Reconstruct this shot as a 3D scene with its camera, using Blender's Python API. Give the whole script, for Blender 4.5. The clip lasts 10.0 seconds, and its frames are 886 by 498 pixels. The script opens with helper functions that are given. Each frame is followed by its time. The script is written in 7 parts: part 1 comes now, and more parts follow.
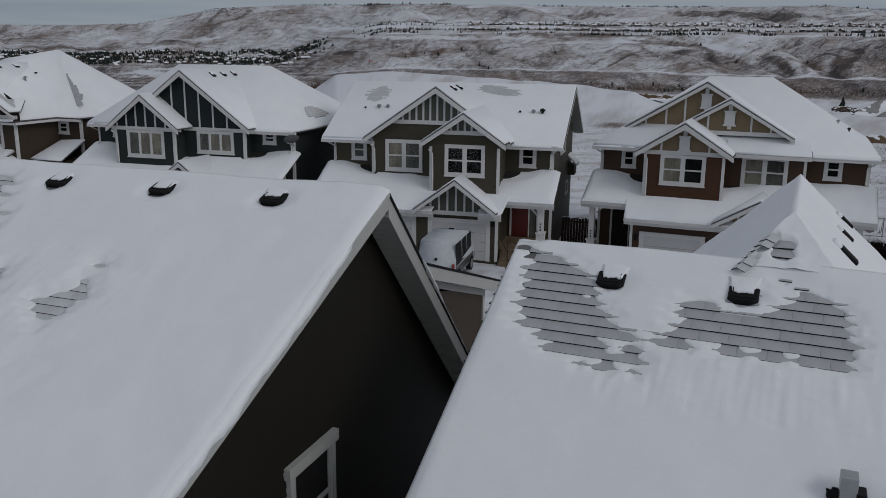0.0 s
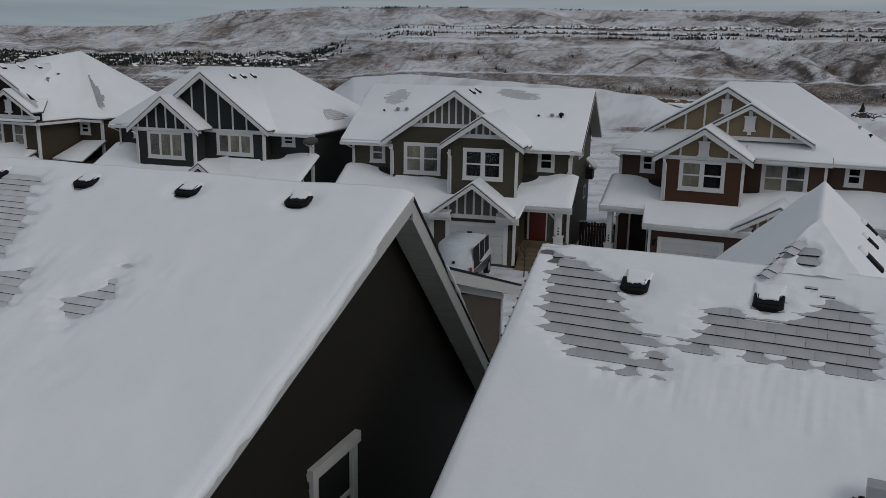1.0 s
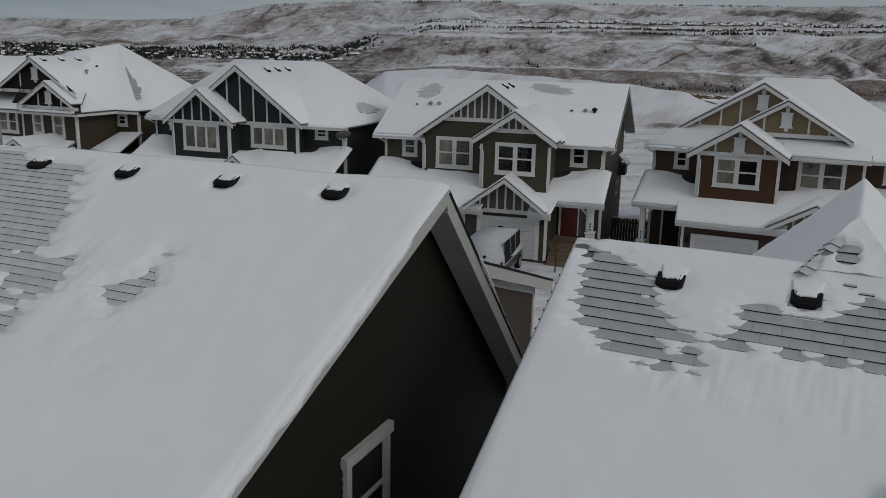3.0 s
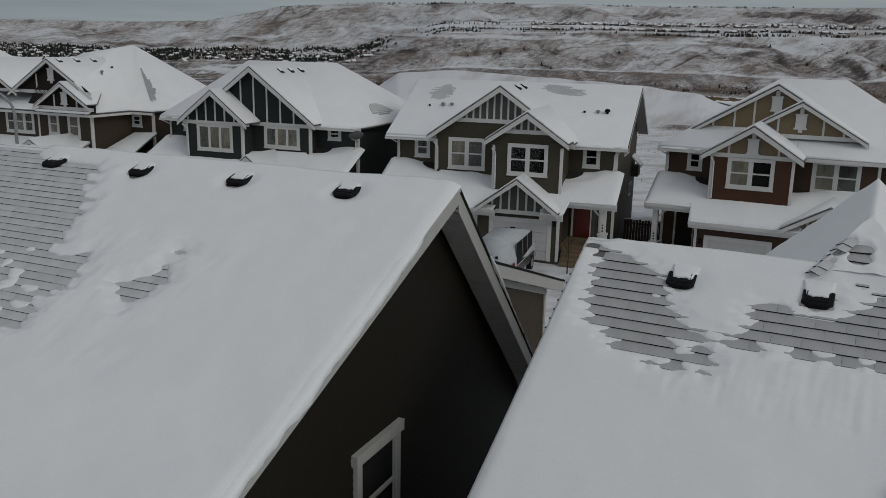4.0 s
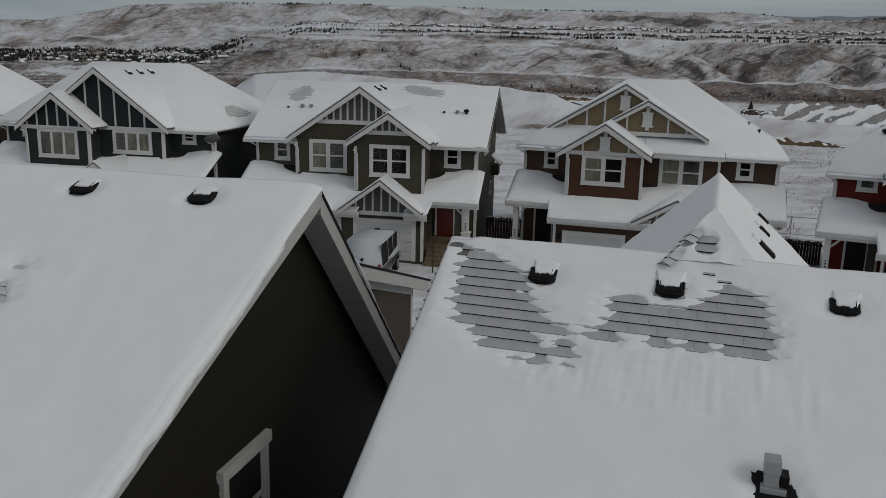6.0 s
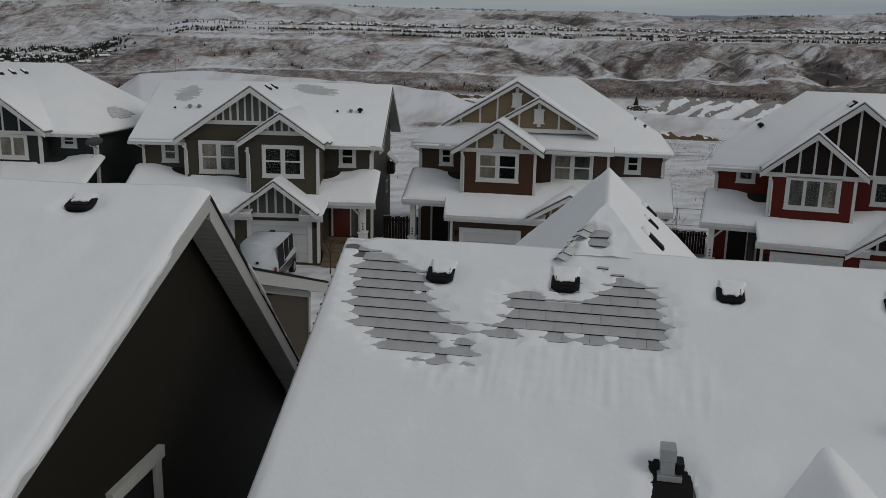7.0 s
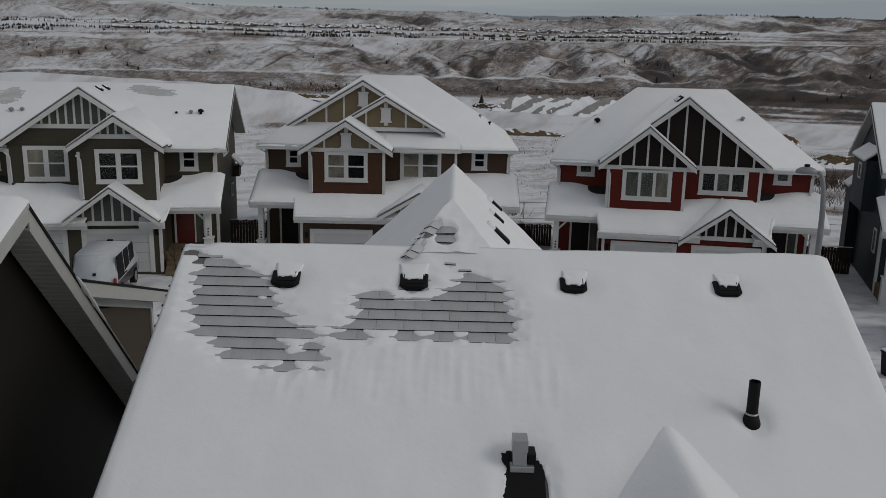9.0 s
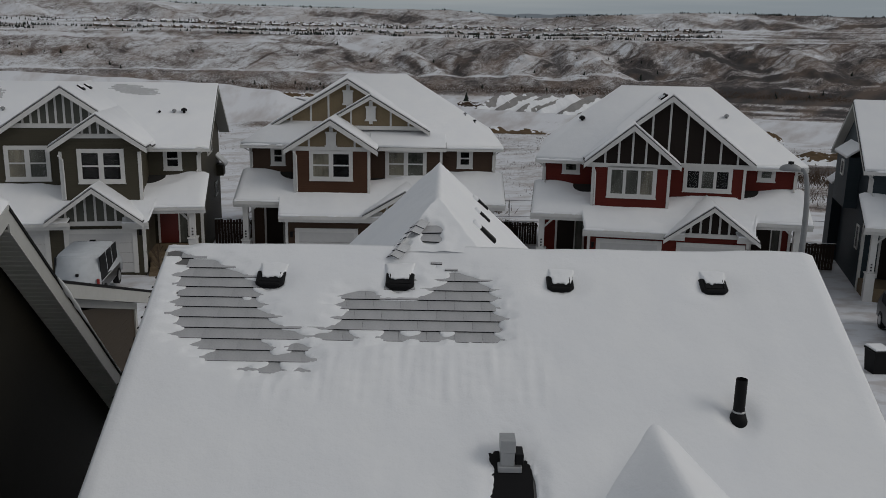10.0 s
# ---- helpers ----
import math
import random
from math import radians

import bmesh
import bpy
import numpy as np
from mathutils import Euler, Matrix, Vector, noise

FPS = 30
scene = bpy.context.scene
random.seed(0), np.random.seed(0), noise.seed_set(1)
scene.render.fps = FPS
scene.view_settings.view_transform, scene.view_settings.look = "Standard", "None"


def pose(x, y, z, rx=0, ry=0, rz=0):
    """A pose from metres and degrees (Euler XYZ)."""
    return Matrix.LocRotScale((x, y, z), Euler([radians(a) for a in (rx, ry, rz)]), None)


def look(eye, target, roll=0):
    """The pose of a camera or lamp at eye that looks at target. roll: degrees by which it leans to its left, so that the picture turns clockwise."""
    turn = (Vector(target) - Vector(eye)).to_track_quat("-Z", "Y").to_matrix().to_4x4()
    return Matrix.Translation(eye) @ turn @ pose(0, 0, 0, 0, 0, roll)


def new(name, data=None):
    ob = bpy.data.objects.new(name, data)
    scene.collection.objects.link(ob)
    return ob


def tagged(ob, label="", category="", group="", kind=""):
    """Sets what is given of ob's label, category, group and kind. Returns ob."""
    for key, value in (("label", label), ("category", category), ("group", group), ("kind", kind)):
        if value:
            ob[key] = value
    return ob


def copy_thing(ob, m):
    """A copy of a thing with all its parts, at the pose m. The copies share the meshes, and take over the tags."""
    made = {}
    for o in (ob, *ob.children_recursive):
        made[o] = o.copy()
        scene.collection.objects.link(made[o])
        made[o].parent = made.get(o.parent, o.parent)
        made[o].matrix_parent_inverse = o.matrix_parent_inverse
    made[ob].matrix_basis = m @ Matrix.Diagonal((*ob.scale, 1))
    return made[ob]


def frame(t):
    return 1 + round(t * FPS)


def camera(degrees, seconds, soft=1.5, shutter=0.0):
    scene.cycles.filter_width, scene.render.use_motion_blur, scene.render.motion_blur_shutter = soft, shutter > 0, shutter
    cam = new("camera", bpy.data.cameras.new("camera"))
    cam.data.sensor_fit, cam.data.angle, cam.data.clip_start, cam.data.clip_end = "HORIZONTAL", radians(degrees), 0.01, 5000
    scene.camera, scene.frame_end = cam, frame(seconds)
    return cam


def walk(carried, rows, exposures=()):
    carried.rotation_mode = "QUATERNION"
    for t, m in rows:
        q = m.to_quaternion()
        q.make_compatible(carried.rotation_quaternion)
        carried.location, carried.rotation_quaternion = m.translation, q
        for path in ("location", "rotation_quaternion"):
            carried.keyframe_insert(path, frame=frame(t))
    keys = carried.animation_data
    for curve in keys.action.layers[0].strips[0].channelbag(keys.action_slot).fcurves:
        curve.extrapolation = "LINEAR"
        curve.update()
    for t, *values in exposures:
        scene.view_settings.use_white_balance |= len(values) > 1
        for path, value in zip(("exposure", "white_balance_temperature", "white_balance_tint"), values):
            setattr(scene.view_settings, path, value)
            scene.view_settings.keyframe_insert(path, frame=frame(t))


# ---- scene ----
cam = camera(55.4, 10.0, 0.75)
PATH = [
    (0, (-0.181, -0.180, 10.064), (-0.086, 9.549, 7.752), 0.63),
    (0.5, (-0.242, -0.198, 10.068), (-0.238, 9.535, 7.772), 0.79),
    (1, (-0.300, -0.219, 10.081), (-0.383, 9.518, 7.801), 0.94),
    (1.5, (-0.350, -0.235, 10.090), (-0.521, 9.478, 7.720), 1.05),
    (2, (-0.378, -0.243, 10.093), (-0.636, 9.471, 7.734), 1.09),
    (2.5, (-0.380, -0.260, 10.084), (-0.714, 9.454, 7.730), 1.18),
    (4, (-0.345, -0.324, 10.036), (-0.925, 9.383, 7.704), 1.19),
    (4.5, (-0.350, -0.327, 10.039), (-0.935, 9.380, 7.708), 1.26),
    (4.6, (-0.348, -0.318, 10.038), (-0.532, 9.407, 7.712), 1.27),
    (4.7, (-0.346, -0.308, 10.036), (-0.227, 9.418, 7.716), 1.28),
    (4.8, (-0.344, -0.299, 10.035), (-0.196, 9.428, 7.720), 1.28),
    (4.9, (-0.342, -0.290, 10.034), (-0.209, 9.439, 7.724), 1.29),
    (5, (-0.340, -0.280, 10.032), (-0.221, 9.450, 7.728), 1.3),
    (5.2, (-0.339, -0.265, 10.030), (-0.232, 9.466, 7.732), 1.29),
    (5.3, (-0.339, -0.258, 10.029), (-0.256, 9.474, 7.733), 1.28),
    (5.4, (-0.339, -0.251, 10.028), (-0.105, 9.480, 7.735), 1.28),
    (5.5, (-0.338, -0.243, 10.027), (0.383, 9.464, 7.737), 1.27),
    (5.6, (-0.336, -0.238, 10.026), (0.529, 9.458, 7.737), 1.28),
    (5.7, (-0.334, -0.232, 10.024), (0.611, 9.457, 7.736), 1.3),
    (5.8, (-0.331, -0.226, 10.023), (0.651, 9.459, 7.736), 1.31),
    (6, (-0.326, -0.215, 10.020), (0.681, 9.468, 7.736), 1.34),
    (6.1, (-0.312, -0.207, 10.020), (0.756, 9.470, 7.737), 1.33),
    (6.2, (-0.297, -0.199, 10.020), (1.251, 9.421, 7.739), 1.32),
    (6.4, (-0.293, -0.170, 10.020), (1.449, 9.416, 7.740), 1.3),
    (6.7, (-0.287, -0.128, 10.020), (1.694, 9.410, 7.742), 1.27),
    (7, (-0.280, -0.084, 10.020), (1.912, 9.405, 7.743), 1.23),
    (7.3, (-0.273, -0.042, 10.020), (2.053, 9.413, 7.745), 1.2),
    (7.5, (-0.243, -0.026, 10.021), (2.088, 9.427, 7.749), 1.18),
    (7.7, (-0.226, -0.017, 10.023), (2.106, 9.437, 7.755), 1.18),
    (7.8, (-0.217, -0.013, 10.024), (2.122, 9.440, 7.758), 1.17),
    (7.9, (-0.208, -0.010, 10.025), (2.361, 9.383, 7.761), 1.17),
    (8, (-0.200, -0.005, 10.026), (2.847, 9.243, 7.763), 1.17),
    (8.1, (-0.187, 0.005, 10.021), (3.213, 9.130, 7.762), 1.16),
    (8.2, (-0.175, 0.016, 10.017), (3.363, 9.089, 7.761), 1.15),
    (8.3, (-0.163, 0.027, 10.013), (3.464, 9.065, 7.760), 1.14),
    (8.4, (-0.149, 0.038, 10.008), (3.529, 9.055, 7.759), 1.14),
    (8.5, (-0.137, 0.048, 10.004), (3.571, 9.054, 7.757), 1.13),
    (9, (-0.136, 0.046, 9.985), (3.690, 9.001, 7.736), 1.12),
    (9.5, (-0.137, 0.073, 9.978), (3.770, 8.992, 7.724), 1.09),
    (10, (-0.118, 0.101, 9.987), (3.862, 8.984, 7.721), 1.03),
]
walk(cam, [(t, look(eye, target, roll)) for t, eye, target, roll in PATH], [(0.0, 0.0, 6140, 12), (1.0, 0.0, 6230, 10), (2.5, 0.0, 6350, 9), (4.5, 0.0, 6500, 8), (10.0, 0.0, 6550, 10)])

# ---- light: a dull winter sky, with the brighter part of it to the right ----
SUN_AZ, SUN_EL = 128.0, 34.0
world = bpy.data.worlds.new("winter_sky")
scene.world = world
world.use_nodes = True
wn, wl = world.node_tree.nodes, world.node_tree.links
wn.clear()
sky = wn.new("ShaderNodeTexSky")
sky.sky_type, sky.sun_disc = "NISHITA", False
sky.sun_elevation, sky.sun_rotation = radians(SUN_EL), radians(SUN_AZ)
sky.air_density, sky.dust_density, sky.ozone_density = 1.0, 3.0, 1.0
desat = wn.new("ShaderNodeHueSaturation")
desat.inputs["Saturation"].default_value = 0.6
cloud = wn.new("ShaderNodeMix")
cloud.data_type = "RGBA"
cloud.inputs[0].default_value = 0.82
cloud.inputs[7].default_value = (5.55, 5.75, 6.0, 1)
bg, wo = wn.new("ShaderNodeBackground"), wn.new("ShaderNodeOutputWorld")
bg.inputs["Strength"].default_value = 0.0612
wl.new(sky.outputs[0], desat.inputs["Color"])
drift_at, bands = wn.new("ShaderNodeMapping"), wn.new("ShaderNodeTexNoise")
drift_at.inputs["Scale"].default_value = (1.5, 1.5, 26)
bands.inputs["Scale"].default_value, bands.inputs["Detail"].default_value = 1.6, 5
wl.new(wn.new("ShaderNodeTexCoord").outputs["Generated"], drift_at.inputs[0])
wl.new(drift_at.outputs[0], bands.inputs["Vector"])
spread = wn.new("ShaderNodeMapRange")
spread.inputs[1].default_value, spread.inputs[2].default_value, spread.inputs[3].default_value, spread.inputs[4].default_value = 0.35, 0.65, 0.70, 0.94
wl.new(bands.outputs["Fac"], spread.inputs[0])
wl.new(spread.outputs[0], cloud.inputs[0])
wl.new(desat.outputs[0], cloud.inputs[6])
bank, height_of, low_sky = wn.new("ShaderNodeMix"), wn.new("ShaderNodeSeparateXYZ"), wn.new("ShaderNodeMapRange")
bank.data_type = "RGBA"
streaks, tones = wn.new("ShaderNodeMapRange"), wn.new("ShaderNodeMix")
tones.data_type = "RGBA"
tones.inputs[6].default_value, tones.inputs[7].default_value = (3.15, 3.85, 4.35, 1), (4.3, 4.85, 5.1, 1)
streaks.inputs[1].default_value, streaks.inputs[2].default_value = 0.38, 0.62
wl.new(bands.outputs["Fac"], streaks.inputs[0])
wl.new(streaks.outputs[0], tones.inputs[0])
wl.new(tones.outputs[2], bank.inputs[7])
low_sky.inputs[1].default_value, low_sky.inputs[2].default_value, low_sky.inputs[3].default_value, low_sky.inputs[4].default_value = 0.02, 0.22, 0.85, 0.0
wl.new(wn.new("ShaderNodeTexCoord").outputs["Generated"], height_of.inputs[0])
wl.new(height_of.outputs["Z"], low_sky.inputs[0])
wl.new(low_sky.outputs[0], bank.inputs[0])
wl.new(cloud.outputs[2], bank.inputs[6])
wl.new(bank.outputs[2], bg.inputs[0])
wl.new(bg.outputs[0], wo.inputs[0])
sun = new("sun", bpy.data.lights.new("sun", "SUN"))
sun.data.energy, sun.data.angle, sun.data.color = 0.68, radians(26), (1.0, 0.95, 0.88)
sun.matrix_world = look((60 * math.sin(radians(SUN_AZ)), 60 * math.cos(radians(SUN_AZ)), 60 * math.tan(radians(SUN_EL))), (0, 0, 0))


# ---- materials ----
class Mat:
    """A node material with a principled shader and short ways to add grain."""

    def __init__(self, name, color, rough=0.7, metal=0.0):
        self.m = bpy.data.materials.new(name)
        self.m.use_nodes = True
        self.n, self.l = self.m.node_tree.nodes, self.m.node_tree.links
        self.b = self.n["Principled BSDF"]
        self.b.inputs["Base Color"].default_value = (*color, 1)
        self.b.inputs["Roughness"].default_value = rough
        self.b.inputs["Metallic"].default_value = metal
        self.b.inputs["Specular IOR Level"].default_value = 0.5 if rough < 0.5 or metal else 0.15
        self.color = (*color, 1)
        self.out = None
        self.co = self.n.new("ShaderNodeTexCoord").outputs["Object"]

    def noise(self, scale, detail=4.0, rough=0.55, stretch=None):
        t = self.n.new("ShaderNodeTexNoise")
        t.inputs["Scale"].default_value, t.inputs["Detail"].default_value, t.inputs["Roughness"].default_value = scale, detail, rough
        co = self.co
        if stretch:
            mp = self.n.new("ShaderNodeMapping")
            mp.inputs["Scale"].default_value = stretch
            self.l.new(co, mp.inputs[0])
            co = mp.outputs[0]
        self.l.new(co, t.inputs["Vector"])
        return t.outputs["Fac"]

    def ramp(self, fac, a, b):
        r = self.n.new("ShaderNodeMapRange")
        r.inputs[1].default_value, r.inputs[2].default_value = a, b
        self.l.new(fac, r.inputs[0])
        return r.outputs[0]

    def blend(self, fac, color, amount=1.0):
        """Lays a colour over the base where fac is 1."""
        mx = self.n.new("ShaderNodeMix")
        mx.data_type = "RGBA"
        mx.inputs[7].default_value = (*color, 1)
        if self.out:
            self.l.new(self.out, mx.inputs[6])
        else:
            mx.inputs[6].default_value = self.color
        mu = self.n.new("ShaderNodeMath")
        mu.operation = "MULTIPLY"
        mu.inputs[1].default_value = amount
        self.l.new(fac, mu.inputs[0])
        self.l.new(mu.outputs[0], mx.inputs[0])
        self.out = mx.outputs[2]
        self.l.new(self.out, self.b.inputs["Base Color"])
        return self

    def bump(self, fac, strength, dist):
        bp = self.n.new("ShaderNodeBump")
        bp.inputs["Strength"].default_value, bp.inputs["Distance"].default_value = strength, dist
        self.l.new(fac, bp.inputs["Height"])
        old = self.b.inputs["Normal"].links
        if old:
            self.l.new(old[0].from_socket, bp.inputs["Normal"])
        self.l.new(bp.outputs[0], self.b.inputs["Normal"])
        return self

    def waves(self, pitch):
        """Saw-toothed steps along z: lapped boards one pitch high."""
        sp = self.n.new("ShaderNodeSeparateXYZ")
        self.l.new(self.co, sp.inputs[0])
        d, fr = self.n.new("ShaderNodeMath"), self.n.new("ShaderNodeMath")
        d.operation, fr.operation = "DIVIDE", "FRACT"
        d.inputs[1].default_value = pitch
        self.l.new(sp.outputs[2], d.inputs[0])
        self.l.new(d.outputs[0], fr.inputs[0])
        return fr.outputs[0]

    def by_object(self, low, high):
        """Each piece a little lighter or darker."""
        oi, hs = self.n.new("ShaderNodeObjectInfo"), self.n.new("ShaderNodeHueSaturation")
        self.l.new(self.ramp_to(oi.outputs["Random"], low, high), hs.inputs["Value"])
        if self.out:
            self.l.new(self.out, hs.inputs["Color"])
        else:
            hs.inputs["Color"].default_value = self.color
        self.out = hs.outputs[0]
        self.l.new(self.out, self.b.inputs["Base Color"])
        return self

    def ramp_to(self, fac, low, high):
        r = self.n.new("ShaderNodeMapRange")
        r.inputs[3].default_value, r.inputs[4].default_value = low, high
        self.l.new(fac, r.inputs[0])
        return r.outputs[0]


def mat_snow(name, tint=(0.80, 0.817, 0.838), bump=0.35):
    m = Mat(name, tint, 0.75)
    m.blend(m.ramp(m.noise(0.9, 5), 0.35, 0.75), (0.72, 0.745, 0.79), 0.5)
    m.bump(m.noise(2.2, 6, 0.6), bump, 0.05).bump(m.noise(45, 3), 0.25, 0.006)
    return m.m


def mat_siding(name, color, pitch=0.115):
    m = Mat(name, color, 0.6)
    dark = tuple(c * 0.72 for c in color)
    m.blend(m.ramp(m.noise(0.7, 4), 0.4, 0.7), dark, 0.35)
    m.blend(m.ramp(m.noise(9, 3, 0.5, (1, 1, 12)), 0.45, 0.75), tuple(c * 1.25 for c in color), 0.35)
    m.bump(m.waves(pitch), 0.8, 0.012).bump(m.noise(30, 3, 0.5, (0.3, 0.3, 6)), 0.15, 0.004)
    return m.m


def mat_plain(name, color, rough=0.55, metal=0.0, grain=14.0, vary=0.25, bump=0.1):
    m = Mat(name, color, rough, metal)
    m.blend(m.ramp(m.noise(grain, 4), 0.4, 0.75), tuple(c * 0.78 for c in color), vary * 2)
    m.blend(m.ramp(m.noise(grain * 0.12, 3), 0.45, 0.7), tuple(min(c * 1.12, 0.9) for c in color), vary)
    m.bump(m.noise(grain * 4, 3), bump, 0.004)
    return m.m


SNOW = mat_snow("roof_snow")
SNOW_GROUND = mat_snow("ground_snow", (0.74, 0.76, 0.79), 0.6)
TRIM = mat_plain("white_trim", (0.60, 0.60, 0.59), 0.5, 0, 6, 0.15)
FASCIA = mat_plain("grey_fascia", (0.42, 0.425, 0.41), 0.5, 0, 6, 0.15)
SOFFIT = mat_plain("grey_soffit", (0.42, 0.42, 0.385), 0.5, 0, 6, 0.15)
OLIVE = mat_siding("olive_siding", (0.062, 0.056, 0.040))
NEAR_BROWN = mat_plain("dark_brown_siding", (0.0172, 0.0158, 0.0122), 0.6, 0, 8, 0.3)
GREEN = mat_siding("dark_green_siding", (0.026, 0.032, 0.030))
BROWN = mat_siding("brown_siding", (0.052, 0.040, 0.028))
RUST = mat_siding("rust_siding", (0.074, 0.036, 0.021))
CHESTNUT = mat_siding("chestnut_siding", (0.062, 0.039, 0.027))
RED = mat_siding("red_siding", (0.105, 0.016, 0.011))
TAN = mat_plain("tan_panel", (0.20, 0.155, 0.095), 0.6, 0, 10, 0.25)
SAGE = mat_plain("grey_green_panel", (0.095, 0.098, 0.085), 0.6, 0, 10, 0.25)
GREEN_PANEL = mat_plain("dark_green_panel", (0.020, 0.027, 0.028), 0.6, 0, 10, 0.25)
DARK_PANEL = mat_plain("dark_brown_panel", (0.017, 0.012, 0.010), 0.6, 0, 10, 0.25)
BLUE = mat_siding("slate_blue_siding", (0.034, 0.047, 0.056))
DARK_BLUE = mat_plain("dark_blue_panel", (0.018, 0.026, 0.034), 0.6, 0, 10, 0.25)
SHINGLE = mat_plain("grey_roof_felt", (0.15, 0.15, 0.152), 0.85, 0, 60, 0.3, 0.4)
BLACK = mat_plain("black_plastic", (0.008, 0.008, 0.009), 0.6, 0, 30, 0.2)
# near-black; behind window glass it stands in for the unlit room
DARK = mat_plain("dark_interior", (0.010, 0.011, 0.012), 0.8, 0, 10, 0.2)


def mat_curtain(name, color):
    """Hanging cloth: the shade of its upright folds and the light between are coloured in."""
    m = Mat(name, color, 0.85)
    m.blend(m.ramp(m.noise(1.0, 4, 0.6, (9, 9, 0.25)), 0.38, 0.66), tuple(c * 0.55 for c in color), 0.8)
    m.blend(m.ramp(m.noise(1.0, 3, 0.6, (1.6, 1.6, 0.8)), 0.42, 0.62), tuple(c * 1.5 for c in color), 0.7)
    m.bump(m.noise(1.0, 3, 0.5, (12, 12, 0.3)), 0.5, 0.03)
    return m.m


BLIND = mat_curtain("beige_blind", (0.19, 0.18, 0.145))
GREY_BLIND = mat_curtain("grey_blind", (0.085, 0.09, 0.08))
GARAGE = mat_plain("white_garage_door", (0.52, 0.52, 0.52), 0.5, 0, 5, 0.15)
RED_DOOR = mat_plain("red_painted_door", (0.098, 0.012, 0.009), 0.4, 0, 12, 0.2)
WOOD = mat_plain("treated_wood", (0.17, 0.13, 0.085), 0.8, 0, 22, 0.4)
FENCE = mat_plain("brown_fence_wood", (0.042, 0.028, 0.022), 0.8, 0, 20, 0.4)
STEEL = mat_plain("galvanised_steel", (0.42, 0.43, 0.44), 0.42, 0.8, 8, 0.3)
LAMP_STEEL = mat_plain("lamp_post_steel", (0.26, 0.27, 0.28), 0.55, 0.3, 8, 0.3)
ROOF_EDGE = mat_plain("dark_roof_edge", (0.09, 0.09, 0.092), 0.85, 0, 30, 0.3)
DARK_SHINGLE = mat_plain("dark_shingle", (0.030, 0.029, 0.028), 0.8, 0, 24, 0.3, 0.4)
CONCRETE = mat_plain("concrete", (0.30, 0.29, 0.28), 0.85, 0, 9, 0.3, 0.3)


def mat_glass():
    m = Mat("window_glass", (1.0, 1.0, 1.0), 0.0)
    m.b.inputs["Transmission Weight"].default_value = 1.0
    m.b.inputs["IOR"].default_value = 1.28
    return m.m


GLASS = mat_glass()


# ---- building blocks ----
def link(name, bm, material, parent=None, label="", smooth=False):
    me = bpy.data.meshes.new(name)
    bmesh.ops.recalc_face_normals(bm, faces=bm.faces)
    bm.to_mesh(me)
    bm.free()
    for mt in material if isinstance(material, (list, tuple)) else [material]:
        me.materials.append(mt)
    if smooth:
        me.polygons.foreach_set("use_smooth", [True] * len(me.polygons))
    ob = new(name, me)
    ob.parent = parent
    return tagged(ob, label)


def part(name, bm, material, parent, label="", smooth=False):
    return link(name, bm, material, parent, label, smooth)


def thing(name, m, label, category, group="", kind=""):
    ob = new(name)
    ob.empty_display_size = 0.3
    ob.matrix_world = m
    return tagged(ob, label, category, group, kind)


def box(bm, x0, x1, y0, y1, z0, z1):
    v = [bm.verts.new((x, y, z)) for z in (z0, z1) for x, y in ((x0, y0), (x1, y0), (x1, y1), (x0, y1))]
    for f in ((3, 2, 1, 0), (4, 5, 6, 7), (0, 1, 5, 4), (1, 2, 6, 5), (2, 3, 7, 6), (3, 0, 4, 7)):
        bm.faces.new([v[i] for i in f])
    return bm


def boxes(*dims, bevel=0.0):
    bm = bmesh.new()
    for d in dims:
        box(bm, *d)
    if bevel:
        bmesh.ops.bevel(bm, geom=bm.edges[:], offset=bevel, segments=1, affect="EDGES")
    return bm


def prism(bm, outline, push):
    """A flat outline pushed along a vector to a solid."""
    a = [bm.verts.new(p) for p in outline]
    b = [bm.verts.new(Vector(p) + Vector(push)) for p in outline]
    bm.faces.new(a)
    bm.faces.new(b[::-1])
    for i in range(len(a)):
        j = (i + 1) % len(a)
        bm.faces.new((a[i], b[i], b[j], a[j]))
    return bm


def slab(polys, thick, lift=0.0, bevel=0.0):
    """Sloping sheets that share edges, as one slab that hangs thick below them."""
    bm = bmesh.new()
    top, low = {}, {}

    def vert(store, p, dz):
        key = tuple(round(c, 3) for c in p)
        if key not in store:
            store[key] = bm.verts.new((p[0], p[1], p[2] + dz))
        return store[key]

    edges = {}
    for poly in polys:
        bm.faces.new([vert(top, p, lift) for p in poly])
        bm.faces.new([vert(low, p, lift - thick) for p in poly][::-1])
        for i in range(len(poly)):
            a, b = poly[i], poly[(i + 1) % len(poly)]
            k = frozenset((tuple(round(c, 3) for c in a), tuple(round(c, 3) for c in b)))
            edges.setdefault(k, []).append((a, b))
    for pair in edges.values():
        if len(pair) == 1:
            a, b = pair[0]
            bm.faces.new((vert(top, b, lift), vert(top, a, lift), vert(low, a, lift - thick), vert(low, b, lift - thick)))
    if bevel:
        bmesh.ops.recalc_face_normals(bm, faces=bm.faces)
        rim = [e for e in bm.edges if len(e.link_faces) == 2 and sum(abs(f.normal.z) < 0.2 for f in e.link_faces) == 1]
        bmesh.ops.bevel(bm, geom=rim, offset=bevel, segments=2, affect="EDGES", profile=0.6)
    return bm


